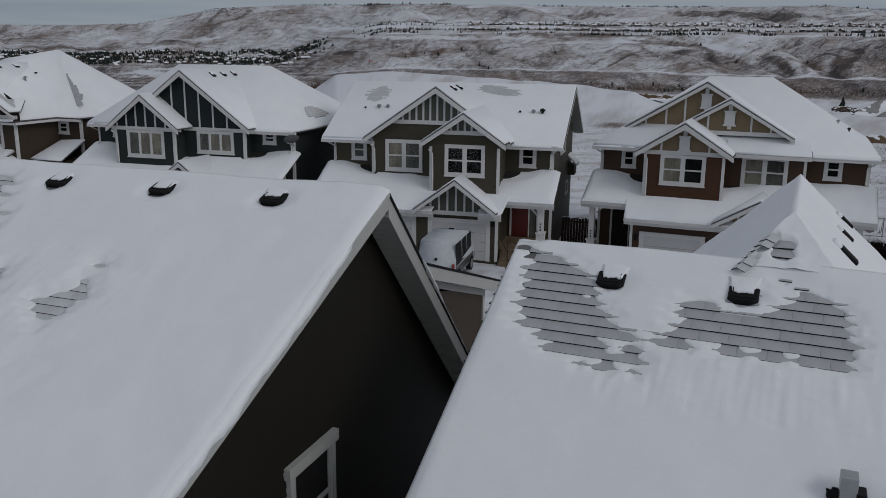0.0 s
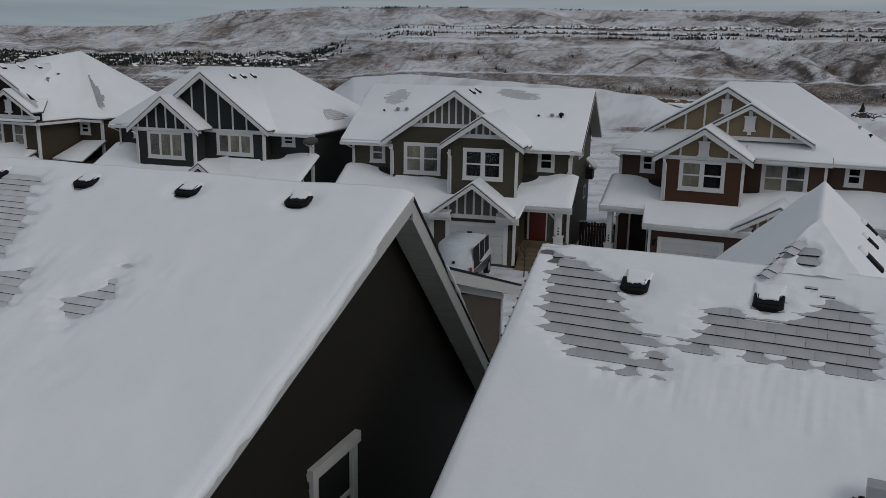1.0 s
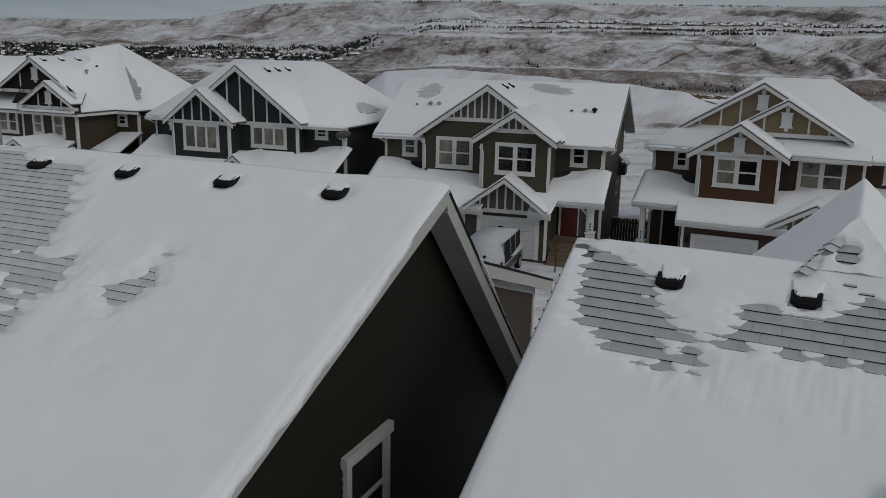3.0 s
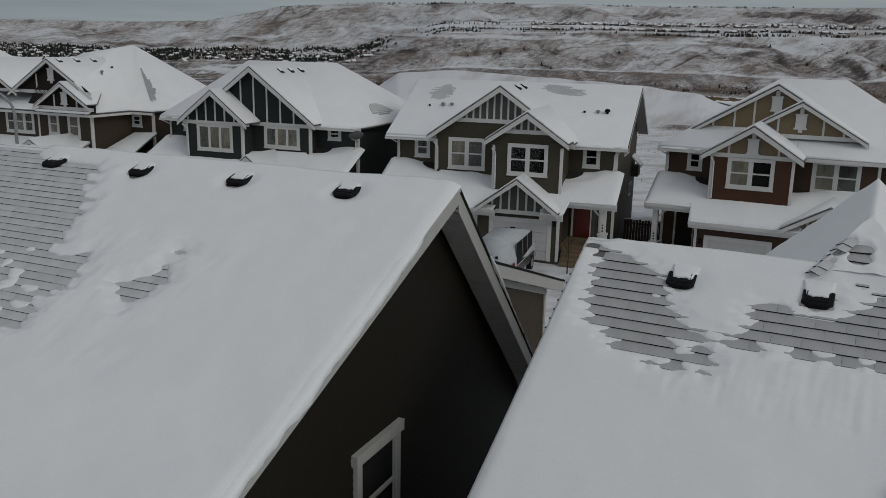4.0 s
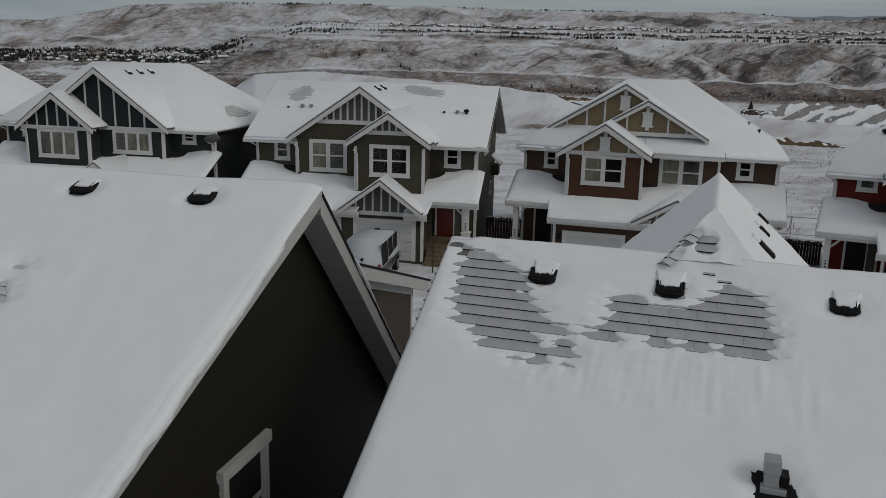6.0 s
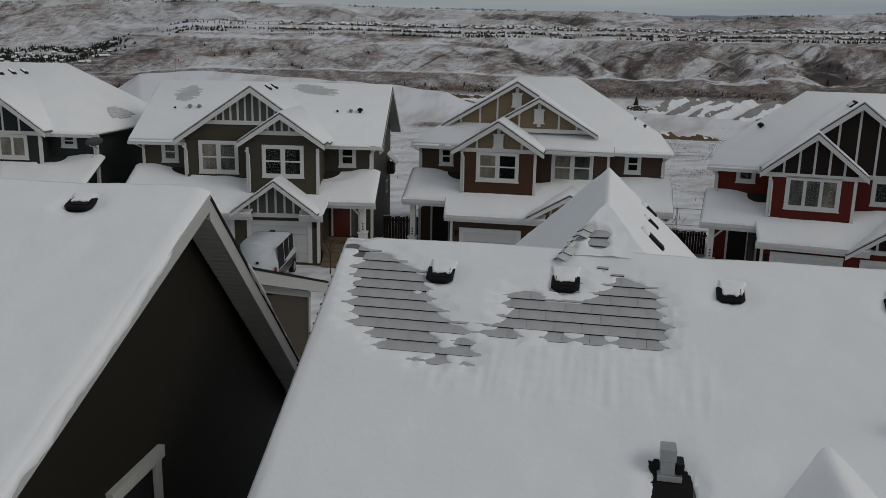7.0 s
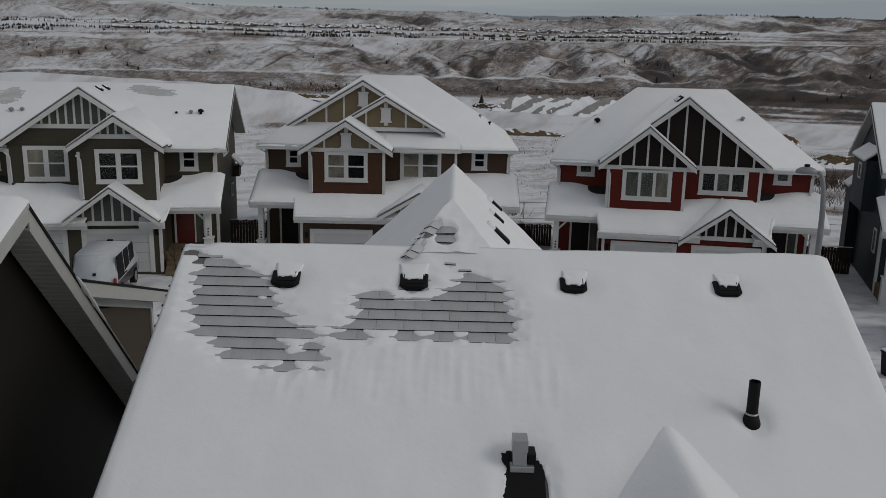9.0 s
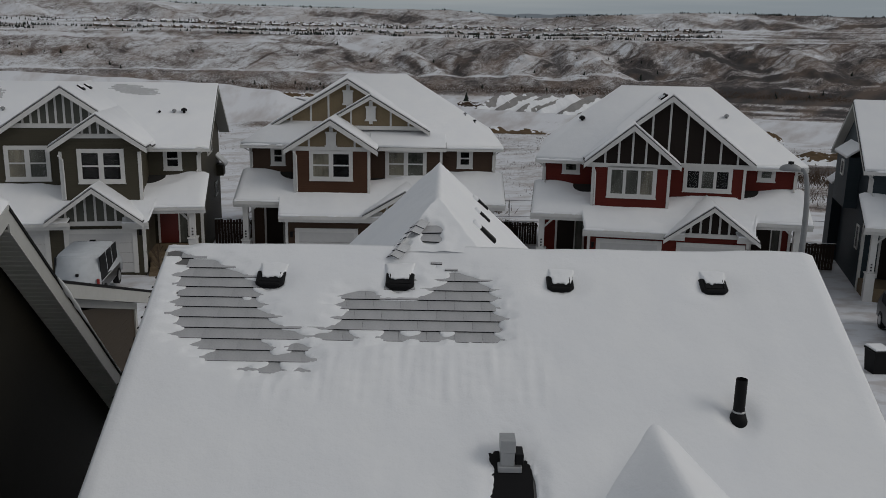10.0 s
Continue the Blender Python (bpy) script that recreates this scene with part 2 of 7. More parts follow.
def tube(bm, p0, p1, r0, r1, sides=10, cap=True):
    p0, p1 = Vector(p0), Vector(p1)
    q = (p1 - p0).to_track_quat("Z", "Y")
    rings = [[bm.verts.new(p + q @ Vector((r * math.cos(6.2832 * i / sides), r * math.sin(6.2832 * i / sides), 0))) for i in range(sides)] for p, r in ((p0, r0), (p1, r1))]
    for i in range(sides):
        j = (i + 1) % sides
        bm.faces.new((rings[0][i], rings[0][j], rings[1][j], rings[1][i]))
    if cap:
        bm.faces.new(rings[0][::-1])
        bm.faces.new(rings[1])
    return bm


def sweep(bm, pts, radii, sides=8):
    """A bent round bar through the points."""
    pts = [Vector(p) for p in pts]
    rings = []
    for i, (p, r) in enumerate(zip(pts, radii)):
        d = (pts[min(i + 1, len(pts) - 1)] - pts[max(i - 1, 0)]).normalized()
        q = d.to_track_quat("Z", "Y")
        rings.append([bm.verts.new(p + q @ Vector((r * math.cos(6.2832 * k / sides), r * math.sin(6.2832 * k / sides), 0))) for k in range(sides)])
    for a, b in zip(rings, rings[1:]):
        off = min(range(sides), key=lambda o: sum((a[k].co - b[(k + o) % sides].co).length for k in range(sides)))
        for k in range(sides):
            bm.faces.new((a[k], a[(k + 1) % sides], b[(k + 1 + off) % sides], b[(k + off) % sides]))
    bm.faces.new(rings[0][::-1])
    bm.faces.new(rings[-1])
    return bm


def smooth(a, b, x):
    k = min(1.0, max(0.0, (x - a) / (b - a)))
    return k * k * (3 - 2 * k)


def table(x, rows):
    """Straight lines between rows of (x, y)."""
    for (a, u), (b, v) in zip(rows, rows[1:]):
        if x <= b:
            return u + (v - u) * max(0.0, (x - a) / (b - a))
    return rows[-1][1]


# ---- the land: the street's level, the valley behind it and the hills beyond ----
CREST = [(-180, 1.0), (-60, 1.0), (-31, 1.05), (-24, 1.12), (-19, 1.25), (-16.7, 1.75), (-14.2, 2.3), (-9.8, 2.6), (0, 2.82), (12, 2.72), (24.5, 2.7), (26.6, 2.5), (28, 2.3), (30, 2.3), (33.6, 2.5), (40.5, 2.7), (49, 2.48), (60, 2.3), (180, 1.0)]


TERRACE = [(-180, -5.0), (-9.4, -4.2), (-8.1, -2.7), (-6.7, -1.75), (-3, -1.5), (3, -1.85), (9, -2.2), (13, -2.65), (16, -3.6), (180, -5.0)]
RISE = [(0, -5.0), (760, -2.62), (820, -2.35), (900, -1.72), (1330, 0.9), (1900, 1.4), (2250, 1.72), (3500, 2.7), (5000, 3.6)]
RISE_LEFT = [(0, -5.0), (760, -2.62), (1200, -1.62), (1700, -1.05), (2350, -0.5), (2700, 0.1), (3500, 2.7), (5000, 3.6)]


def look_up(r):
    """How high the far side of the valley climbs at that distance, in degrees seen from above the street."""
    return table(r, RISE)


def folds(az, v, k, o=0.0):
    """Rounded spurs with sharp gullies between them, k degrees wide: 0 in a gully, about 0.5 on a spur."""
    w, q = noise.noise((az / (k * 1.9), v / (k * 1.2), 3.0 + o)), noise.noise((az / (k * 1.9) + 9, v / (k * 1.2), 5.0 + o))
    return abs(noise.noise(((az + 1.5 * v) / k + 0.7 * w, (v - 0.1 * az) / (k * 0.8) + 0.7 * q, 7.7 + o)))


def rills(az, v):
    """Slanting rills of the hillsides at three widths: an uneven light and dark about 0, and dark hollows from 0 to 1."""
    along, across = 0.80 * az + 1.1 * v, 1.25 * v - 0.42 * az
    w = 0.5 * noise.noise((az / 2.2, v / 0.9, 6.1))
    value = hollow = 0.0
    for k, a, b in ((1.5, 0.42, 0.55), (0.62, 0.36, 0.45), (0.27, 0.34, 0.3)):
        n = noise.noise((along / (2.6 * k) + w, across / k + w, 2.0 + k))
        value += a * n
        hollow = max(hollow, b / 0.55 * smooth(0.10, 0.01, abs(n)) * smooth(-0.35, 0.15, noise.noise((az / (3 * k), v / k, 9.0 + k))))
    return value, hollow


FOLD_CACHE = {}


def all_folds(az, r):
    key = (az, r)
    if key not in FOLD_CACHE:
        v = look_up(r)
        FOLD_CACHE[key] = (folds(az, v, 3.4), folds(az, v, 1.3, 2.0), folds(az, v, 0.5, 4.0))
    return FOLD_CACHE[key]


def land(r, az):
    """Height of the ground r metres from the camera's foot at that many degrees to the right of ahead."""
    x, y = r * math.sin(radians(az)), r * math.cos(radians(az))
    near = -0.03 * max(-25.0, min(30.0, x))
    if r < 62:
        return near
    n = lambda s, o=0.0: noise.noise((x / s + o, y / s, o))  # noqa: E731
    left = smooth(-3, -11, az)
    z = near - (24 + 2 * left) * smooth(62, 430, r) + smooth(62, 120, r) * (0.5 * n(18) + 1.5 * n(70, 3)) * (1 - 0.7 * smooth(300, 700, r))
    z += 3.2 * smooth(-4, 2, az) * smooth(27, 20, az) * math.exp(-(((r - 205) / 22) ** 2)) * (0.7 + 0.6 * abs(n(30, 5)))
    if 240 < r < 700:
        k = math.exp(-(((r - 430) / 62) ** 2))
        z += k * max(0.0, 10 + 430 * math.tan(radians(table(az, TERRACE) + 0.06 * noise.noise((az / 1.5, 0, 6)))) - z)
    if r > 700:
        crest = table(az, CREST)
        e0, e1 = table(r, RISE), table(r, RISE_LEFT)
        e0 += (crest - 2.7) * smooth(2250, 3500, r)
        e1 += (crest - 2.7) * smooth(2350, 3500, r)
        e = e0 + left * (e1 - e0) + 0.10 * noise.noise((az / 5, look_up(r), 1.0)) * smooth(820, 1000, r) * smooth(3400, 2600, r)
        z += smooth(700, 800, r) * (10 + r * math.tan(radians(e)) - z)
        if r > 860:
            p, q, s = all_folds(az, r)
            v = look_up(r)
            scarp = math.sin(math.pi * min(1, max(0, (v + 1.75) / 2.75))) ** 0.7
            hill = math.sin(math.pi * min(1, max(0, (v - 1.55) / 1.2)))
            relief = (p - 0.22) * 34 + (q - 0.22) * 13 + (s - 0.22) * 4
            z += relief * (scarp * (1 - left) * (0.22 + 0.5 * smooth(17, 26, az)) + 0.9 * hill)
    if r > 3500:
        z -= (r - 3500) * 0.07
    return z


# bearing, height and half sizes in degrees, lean, and how much whiter or barer the ground is there
SNOW_FIELDS = [(-4.5, 1.25, 4.0, 0.15, 0.02, 0.7), (0.5, 0.72, 7.0, 0.12, 0.0, 0.5), (10.2, 0.52, 3.6, 0.09, 0.0, 0.8), (21.5, 0.92, 4.5, 0.09, 0.02, 0.8), (18.2, 0.2, 1.3, 0.13, -0.18, 0.8), (3.0, 2.6, 1.2, 0.09, 0.0, 0.7), (25.8, 2.1, 1.0, 0.08, 0.0, 0.8), (26.3, -1.42, 1.2, 0.08, 0.0, 0.8), (31.7, -1.58, 2.1, 0.10, 0.0, 0.8), (47.2, -1.93, 2.0, 0.09, -0.08, 0.8)]
SNOW_FLATS = [(-15.0, -1.75, 5.0, 0.36, 0.0, 0.8), (38.0, 1.7, 3.0, 0.25, 0.0, 0.3), (34.0, -0.6, 1.2, 0.3, 0.3, 0.3), (24.0, -0.9, 0.7, 0.35, 0.5, 0.45), (29.0, -0.7, 1.0, 0.35, 0.4, 0.35), (-16.5, 0.6, 4.0, 0.12, 0.05, 0.3), (-27.0, 0.75, 3.5, 0.07, 0.0, 0.5), (44.0, 0.35, 1.6, 0.25, -0.2, 0.4), (39.5, -0.75, 1.4, 0.16, -0.1, 0.35)]
GULLIES = [(12.3, -0.55, 1.1, 0.07, 0.5, -0.6), (21.7, -0.8, 1.0, 0.24, -0.55, -0.5), (25.5, -0.65, 1.1, 0.24, 0.6, -0.45), (36.4, -1.0, 1.4, 0.28, -0.1, -0.7), (42.0, -0.3, 3.4, 0.20, -0.19, -0.84), (47.0, -1.25, 4.8, 0.17, 0.0, -0.84), (45.5, -2.6, 4.5, 0.5, 0.0, -1.12), (49.8, 2.0, 1.9, 0.13, 0.12, -0.9), (-6.0, -0.35, 0.8, 0.2, 0.0, -0.7), (33.0, -0.15, 2.2, 0.14, -0.12, -0.45)]
BARE_SLOPES = [(17.0, -0.2, 2.2, 0.25, -0.1, -0.3), (15.0, 0.45, 3.0, 0.16, -0.05, -0.4), (9.5, 0.95, 5.0, 0.10, 0.0, -0.35), (20.0, 2.2, 5.5, 0.22, -0.03, -0.4), (8.0, 2.2, 4.0, 0.2, 0.0, -0.3), (-13.0, 1.6, 3.5, 0.5, 0.2, -0.12), (47.5, 1.35, 2.0, 0.16, -0.05, -0.35), (-20.0, 0.25, 6.0, 0.35, 0.0, -0.3), (-1.0, -0.3, 3.5, 0.2, 0.1, -0.3)]


def climb(r, az):
    """How high the ground r metres off stands over the level of the camera's eye there, in degrees."""
    left = smooth(-3, -11, az)
    return table(r, RISE) * (1 - left) + table(r, RISE_LEFT) * left


def field_marks(r, az):
    """What the snow fields, gullies and bare slopes add to the snow there."""
    e, c = climb(r, az), 0.0
    for a, h, wide, tall, lean, amount in SNOW_FIELDS + SNOW_FLATS + GULLIES + BARE_SLOPES:
        u = (az - a) / wide
        if -1.4 < u < 1.4:
            w = (e - h - lean * (az - a)) / tall
            if -1.6 < w < 1.6:
                c += amount * smooth(1.3, 0.35, u * u + w * w + 0.8 * noise.noise((az * 0.9, e * 4, a)) + 0.5 * noise.noise((az * 3.1, e * 9, a)))
    return c


def snow_cover(r, az):
    """How white the ground is, from 0 bare to 1."""
    x, y = r * math.sin(radians(az)), r * math.cos(radians(az))
    n = lambda s, o=0.0: noise.noise((x / s + o, y / s, o))  # noqa: E731
    if r < 66:
        return 2.2
    c = 1.38 + 0.35 * n(25, 3) + 0.40 * n(7, 1) - 0.42 * smooth(64, 72, r) * smooth(210, 120, r) * (0.7 + n(12, 8)) - 0.15 * smooth(18, 26, az) * (0.6 + n(22, 4))
    c -= 0.9 * math.exp(-(((r - 192) / 9) ** 2)) * smooth(9, 12, az) * smooth(19, 16, az)
    c += 0.5 * math.exp(-(((r - 430) / 90) ** 2)) * smooth(-11, -8, az) * smooth(15, 11, az)
    c -= (0.9 + 1.2 * noise.noise((az / 5, r / 14, 2.5))) * smooth(455, 500, r) * smooth(690, 620, r) * smooth(33, 41, az)
    c -= 0.8 * smooth(64, 68, r) * smooth(112, 98, r) * smooth(44.5, 46, az) * (0.7 + n(5, 6))
    v = look_up(r)
    p, q, s = all_folds(az, r)
    right, left = smooth(18, 30, az), smooth(-3, -11, az)
    e = climb(r, az)
    wide = noise.noise((az / 2.6, e / 1.3, 5.5))
    flat = noise.noise((az / 4.5, e / 0.10, 4.0))
    # river flat, then brush at the foot under a snowy track, the scarp, the bench and the upper hills
    c += smooth(700, 740, r) * (0.36 + 0.25 * flat - c)
    rough, lines = rills(az, e)
    foot = 0.44 - 0.14 * right + 0.5 * (q - 0.2) + 0.3 * rough - 0.12 * smooth(36, 41, az)
    scarp = 0.77 - 0.19 * right - 0.08 * smooth(36, 42, az) + 0.22 * wide + 0.35 * (p - 0.22) + (0.42 + 0.25 * right) * rough - (0.34 + 0.15 * right) * lines
    scarp -= (0.10 + 0.26 * right) * smooth(0.12, 0.01, p) * smooth(1.0, 0.2, v) + 0.12 * smooth(0.07, 0.0, q)
    bench = 0.84 - 0.12 * right + 0.75 * flat + 0.3 * wide + 0.2 * rough
    upper = 0.79 - 0.17 * right + 0.25 * wide + 0.15 * flat - 0.05 * left + 0.40 * rough - 0.30 * lines
    upper += 0.25 * smooth(0.2, 0.5, noise.noise((az / 6, v / 0.5, 1.5))) - 0.3 * smooth(38, 42, az) * smooth(0.0, 0.3, noise.noise((az / 4, (v + 0.12 * az) / 0.35, 3.5)))
    track = -1.30 - 0.018 * max(0.0, min(9.0, az - 9)) + 0.02 * noise.noise((az / 3, 1, 1))
    h = foot + smooth(track - 0.10, track - 0.02, v) * (scarp - foot)
    h += 0.55 * math.exp(-(((v - track) / 0.036) ** 2)) * smooth(41, 36, az)
    rim = 0.92 + 0.22 * noise.noise((az / 3.3, 0.5, 2.2))
    h += smooth(rim - 0.04, rim + 0.05, v) * (bench - h)
    h += smooth(1.66, 1.76, v) * (upper - h)
    town = 0.50 + 0.45 * flat + 0.3 * wide + 0.4 * rough - 0.3 * lines
    low = town + smooth(1.7, 1.95, v) * (upper - town)
    h += left * (low - h)
    return c + smooth(800, 850, r) * (h - c) + smooth(700, 760, r) * field_marks(r, az) - 0.75 * smooth(600, 650, r) * smooth(900, 850, r) * smooth(35, 41, az)


def build_land():
    azs = [-180 + 6 * i for i in range(24)] + [-36 + 0.13 * i for i in range(int(92 / 0.13) + 1)] + [60 + 6 * i for i in range(20)]
    rs = [0.6] + [3.0 + 3.2 * i for i in range(18)] + [62 * (800 / 62) ** (i / 100) for i in range(100)]
    rs += [800 + 9 * i for i in range(62)] + [1358 + 22 * i for i in range(40)] + [2238 + 20 * i for i in range(64)] + [3520 + 80 * i for i in range(15)]
    verts, faces, white, lay = [], [], [], []
    for r in rs:
        for az in azs:
            v = climb(r, az) if r > 760 else math.degrees(math.atan2(-34.8, r))
            verts.append((r * math.sin(radians(az)), r * math.cos(radians(az)), land(r, az)))
            white.append(snow_cover(r, az))
            lay += [(0.80 * az + 1.1 * v) * 20, (1.25 * v - 0.42 * az) * 20, 0.0]
    FOLD_CACHE.clear()
    n = len(azs)
    for i in range(len(rs) - 1):
        for j in range(n):
            k = (j + 1) % n
            faces.append((i * n + j, i * n + k, (i + 1) * n + k, (i + 1) * n + j))
    verts.append((0.0, 0.0, land(0.6, 0.0)))
    white.append(2.2)
    lay += [0.0, -60.0, 0.0]
    faces += [(len(verts) - 1, (j + 1) % n, j) for j in range(n)]
    me = bpy.data.meshes.new("ground")
    me.from_pydata(verts, [], faces)
    me.polygons.foreach_set("use_smooth", [True] * len(me.polygons))
    at = me.attributes.new("cover", "FLOAT", "POINT")
    at.data.foreach_set("value", white)
    at = me.attributes.new("lay", "FLOAT_VECTOR", "POINT")
    at.data.foreach_set("vector", lay)
    m = Mat("snowy_grassland", (0.62, 0.64, 0.68), 0.85)
    a, g = m.n.new("ShaderNodeAttribute"), m.n.new("ShaderNodeAttribute")
    a.attribute_name, g.attribute_name = "cover", "lay"
    near_bits, fine = m.noise(1.6, 5, 0.6), m.noise(0.11, 6, 0.62)
    flat = m.co
    m.co = g.outputs["Vector"]
    streak, grain, tint = m.noise(0.20, 8, 0.78, (0.62, 1.5, 1)), m.noise(0.75, 4, 0.7, (0.75, 1.3, 1)), m.noise(0.02, 4, 0.55, (1, 2.5, 1))
    m.co = flat

    def add(p, q, k):
        """p + k (q - 0.5)"""
        s, h = m.n.new("ShaderNodeMath"), m.n.new("ShaderNodeMath")
        s.operation, h.operation = "MULTIPLY_ADD", "SUBTRACT"
        m.l.new(q, h.inputs[0])
        h.inputs[1].default_value = 0.5
        m.l.new(h.outputs[0], s.inputs[0])
        s.inputs[1].default_value = k
        m.l.new(p, s.inputs[2])
        return s.outputs[0]

    f = add(add(add(add(a.outputs["Fac"], fine, 0.3), streak, 1.9), grain, 1.7), near_bits, 0.8)
    ramp = m.n.new("ShaderNodeValToRGB")
    e = ramp.color_ramp.elements
    e[0].position, e[0].color = 0.05, (0.034, 0.030, 0.030, 1)
    e[1].position, e[1].color = 1.0, (0.64, 0.66, 0.70, 1)
    for at_, col in ((0.30, (0.118, 0.102, 0.098, 1)), (0.50, (0.245, 0.225, 0.220, 1)), (0.70, (0.42, 0.42, 0.43, 1))):
        e.new(at_).color = col
    m.l.new(f, ramp.inputs[0])
    m.out = ramp.outputs[0]
    m.blend(m.ramp(tint, 0.46, 0.64), (0.21, 0.145, 0.105), 0.36)
    m.bump(m.noise(0.5, 6, 0.65), 0.5, 0.25).bump(m.noise(7, 4), 0.4, 0.03)
    me.materials.append(m.m)
    return tagged(new("ground", me), "snowy ground with bare brown grass, valley and hills", "ground", kind="structure")


build_land()


# ---- houses ----
def gable_polys(cx, half, z_top, slope, y0, y1, foot=None):
    """A gable roof from y0 back to y1; foot: how far back its eaves go, where they run into another roof."""
    z_foot = z_top - slope * half
    f = y1 if foot is None else foot
    return [[(cx - half, y0, z_foot), (cx, y0, z_top), (cx, y1, z_top), (cx - half, f, z_foot)], [(cx, y0, z_top), (cx + half, y0, z_foot), (cx + half, f, z_foot), (cx, y1, z_top)]]


def add_roof(house, polys, name="roof", snow=0.12, label="", flat_eave=False):
    r = part(name, slab(polys, 0.04), ROOF_EDGE, house, label)
    pts = [p for poly in polys for p in poly]
    cx, cy = (sum(max(p[k] for p in pts) + min(p[k] for p in pts) for p in pts[:1]) / 2 for k in (0, 1))
    y_low = min(p[1] for p in pts)
    pull = lambda v, c: v - 0.025 * ((v > c + 0.3) - (v < c - 0.3))  # noqa: E731
    inner = [[(pull(p[0], cx), p[1] - (0.05 if p[1] < y_low + 0.01 and flat_eave else -0.012 if p[1] < y_low + 0.01 else 0), p[2]) for p in poly] for poly in polys]
    part("snow_cover", slab(inner, snow + 0.01, snow, 0.05), SNOW, house, "smooth snow layer", True)
    return r


def bargeboards(house, cx, half, z_top, slope, y, wide=0.22):
    """The two white boards along a front gable's edges."""
    for s in (-1, 1):
        bm = bmesh.new()
        e = half + 0.02
        o = [(cx, y, z_top - 0.05), (cx + s * e, y, z_top - slope * e - 0.05), (cx + s * e, y, z_top - slope * e - wide), (cx, y, z_top - wide * 1.15)]
        prism(bm, o, (0, 0.05, 0))
        part("bargeboard", bm, TRIM, house)


def window(house, x0, x1, z0, z1, y, lights=2, hung=True, blind=None, trim=0.14, sill=True):
    """A cased window on a wall that faces -y; lights side by side, each with a meeting rail where it is hung."""
    blinds_or_rooms = blind or [BLIND] * lights
    out = 0.045
    case = boxes((x0, x1, y - out, y, z1 - trim, z1), (x0, x0 + trim, y - out, y, z0 + trim * 0.7, z1 - trim), (x1 - trim, x1, y - out, y, z0 + trim * 0.7, z1 - trim), (x0, x1, y - out, y, z0 - 0.02, z0 + trim * 0.7))
    if sill:
        box(case, x0 - 0.025, x1 + 0.025, y - out - 0.025, y, z0 - 0.075, z0 - 0.021)
    w = part("window", case, TRIM, house, "white cased window")
    a, b = x0 + trim, x1 - trim
    mull = 0.13 if hung else 0.05
    span = (b - a - mull * (lights - 1)) / lights
    for i in range(lights):
        p, q = a + i * (span + mull), a + i * (span + mull) + span
        lo, hi = z0 + trim * 0.7, z1 - trim
        # a DARK sheet is no blind: its black paints the room's darkness
        part("blind", boxes((p, q, y - 0.012, y - 0.004, lo, hi)), blinds_or_rooms[i], w)
        f = 0.045
        fr = boxes((p, q, y - 0.035, y - 0.013, hi - f, hi), (p, q, y - 0.035, y - 0.013, lo, lo + f), (p, p + f, y - 0.035, y - 0.013, lo + f, hi - f), (q - f, q, y - 0.035, y - 0.013, lo + f, hi - f))
        if hung:
            mid = (lo + hi) / 2
            box(fr, p + f, q - f, y - 0.036, y - 0.013, mid - 0.035, mid + 0.035)
        part("sash", fr, TRIM, w)
        g = part("pane", boxes((p + f, q - f, y - 0.026, y - 0.018, lo + f, hi - f)), GLASS, w)
        g.visible_shadow = False
        if i:
            part("mullion", boxes((p - mull, p, y - out + 0.004, y, lo, hi)), TRIM, w)
    return w


def half_timber(house, cx, half, z_base, z_top, slope, y, panel, bars, width=0.095, kink=None):
    """A gable's filled triangle with upright battens and a band below it."""
    bm = bmesh.new()
    h = min(half, (z_top - z_base) / slope)
    prism(bm, [(cx - h, y, z_base), (cx + h, y, z_base), (cx, y, z_base + h * slope)], (0, 0.06, 0))
    part("gable_panel", bm, panel, house)
    for x in bars:
        top = z_base + (h - abs(x - cx)) * slope
        if top > z_base + 0.1:
            part("batten", boxes((x - width / 2, x + width / 2, y - 0.03, y, z_base, top)), TRIM, house)
    part("band_board", boxes((cx - h, cx + h, y - 0.04, y, z_base - 0.1, z_base + 0.1)), TRIM, house)


def gable_ornament(house, x, y, z_top):
    """A white bracket in the peak of a gable: a post with a broad block on it."""
    bm = boxes((x - 0.09, x + 0.09, y - 0.06, y, z_top - 1.15, z_top), (x - 0.24, x + 0.24, y - 0.09, y - 0.061, z_top - 0.95, z_top - 0.3), (x - 0.3, x + 0.3, y - 0.1, y - 0.062, z_top - 1.0, z_top - 0.92), (x - 0.28, x + 0.28, y - 0.1, y - 0.062, z_top - 0.34, z_top - 0.26))
    part("gable_bracket", bm, TRIM, house)


def corner(house, x, y, z0, z1, w=0.13):
    part("corner_board", boxes((x - w / 2, x + w / 2, y - 0.03, y + w, z0, z1)), TRIM, house)


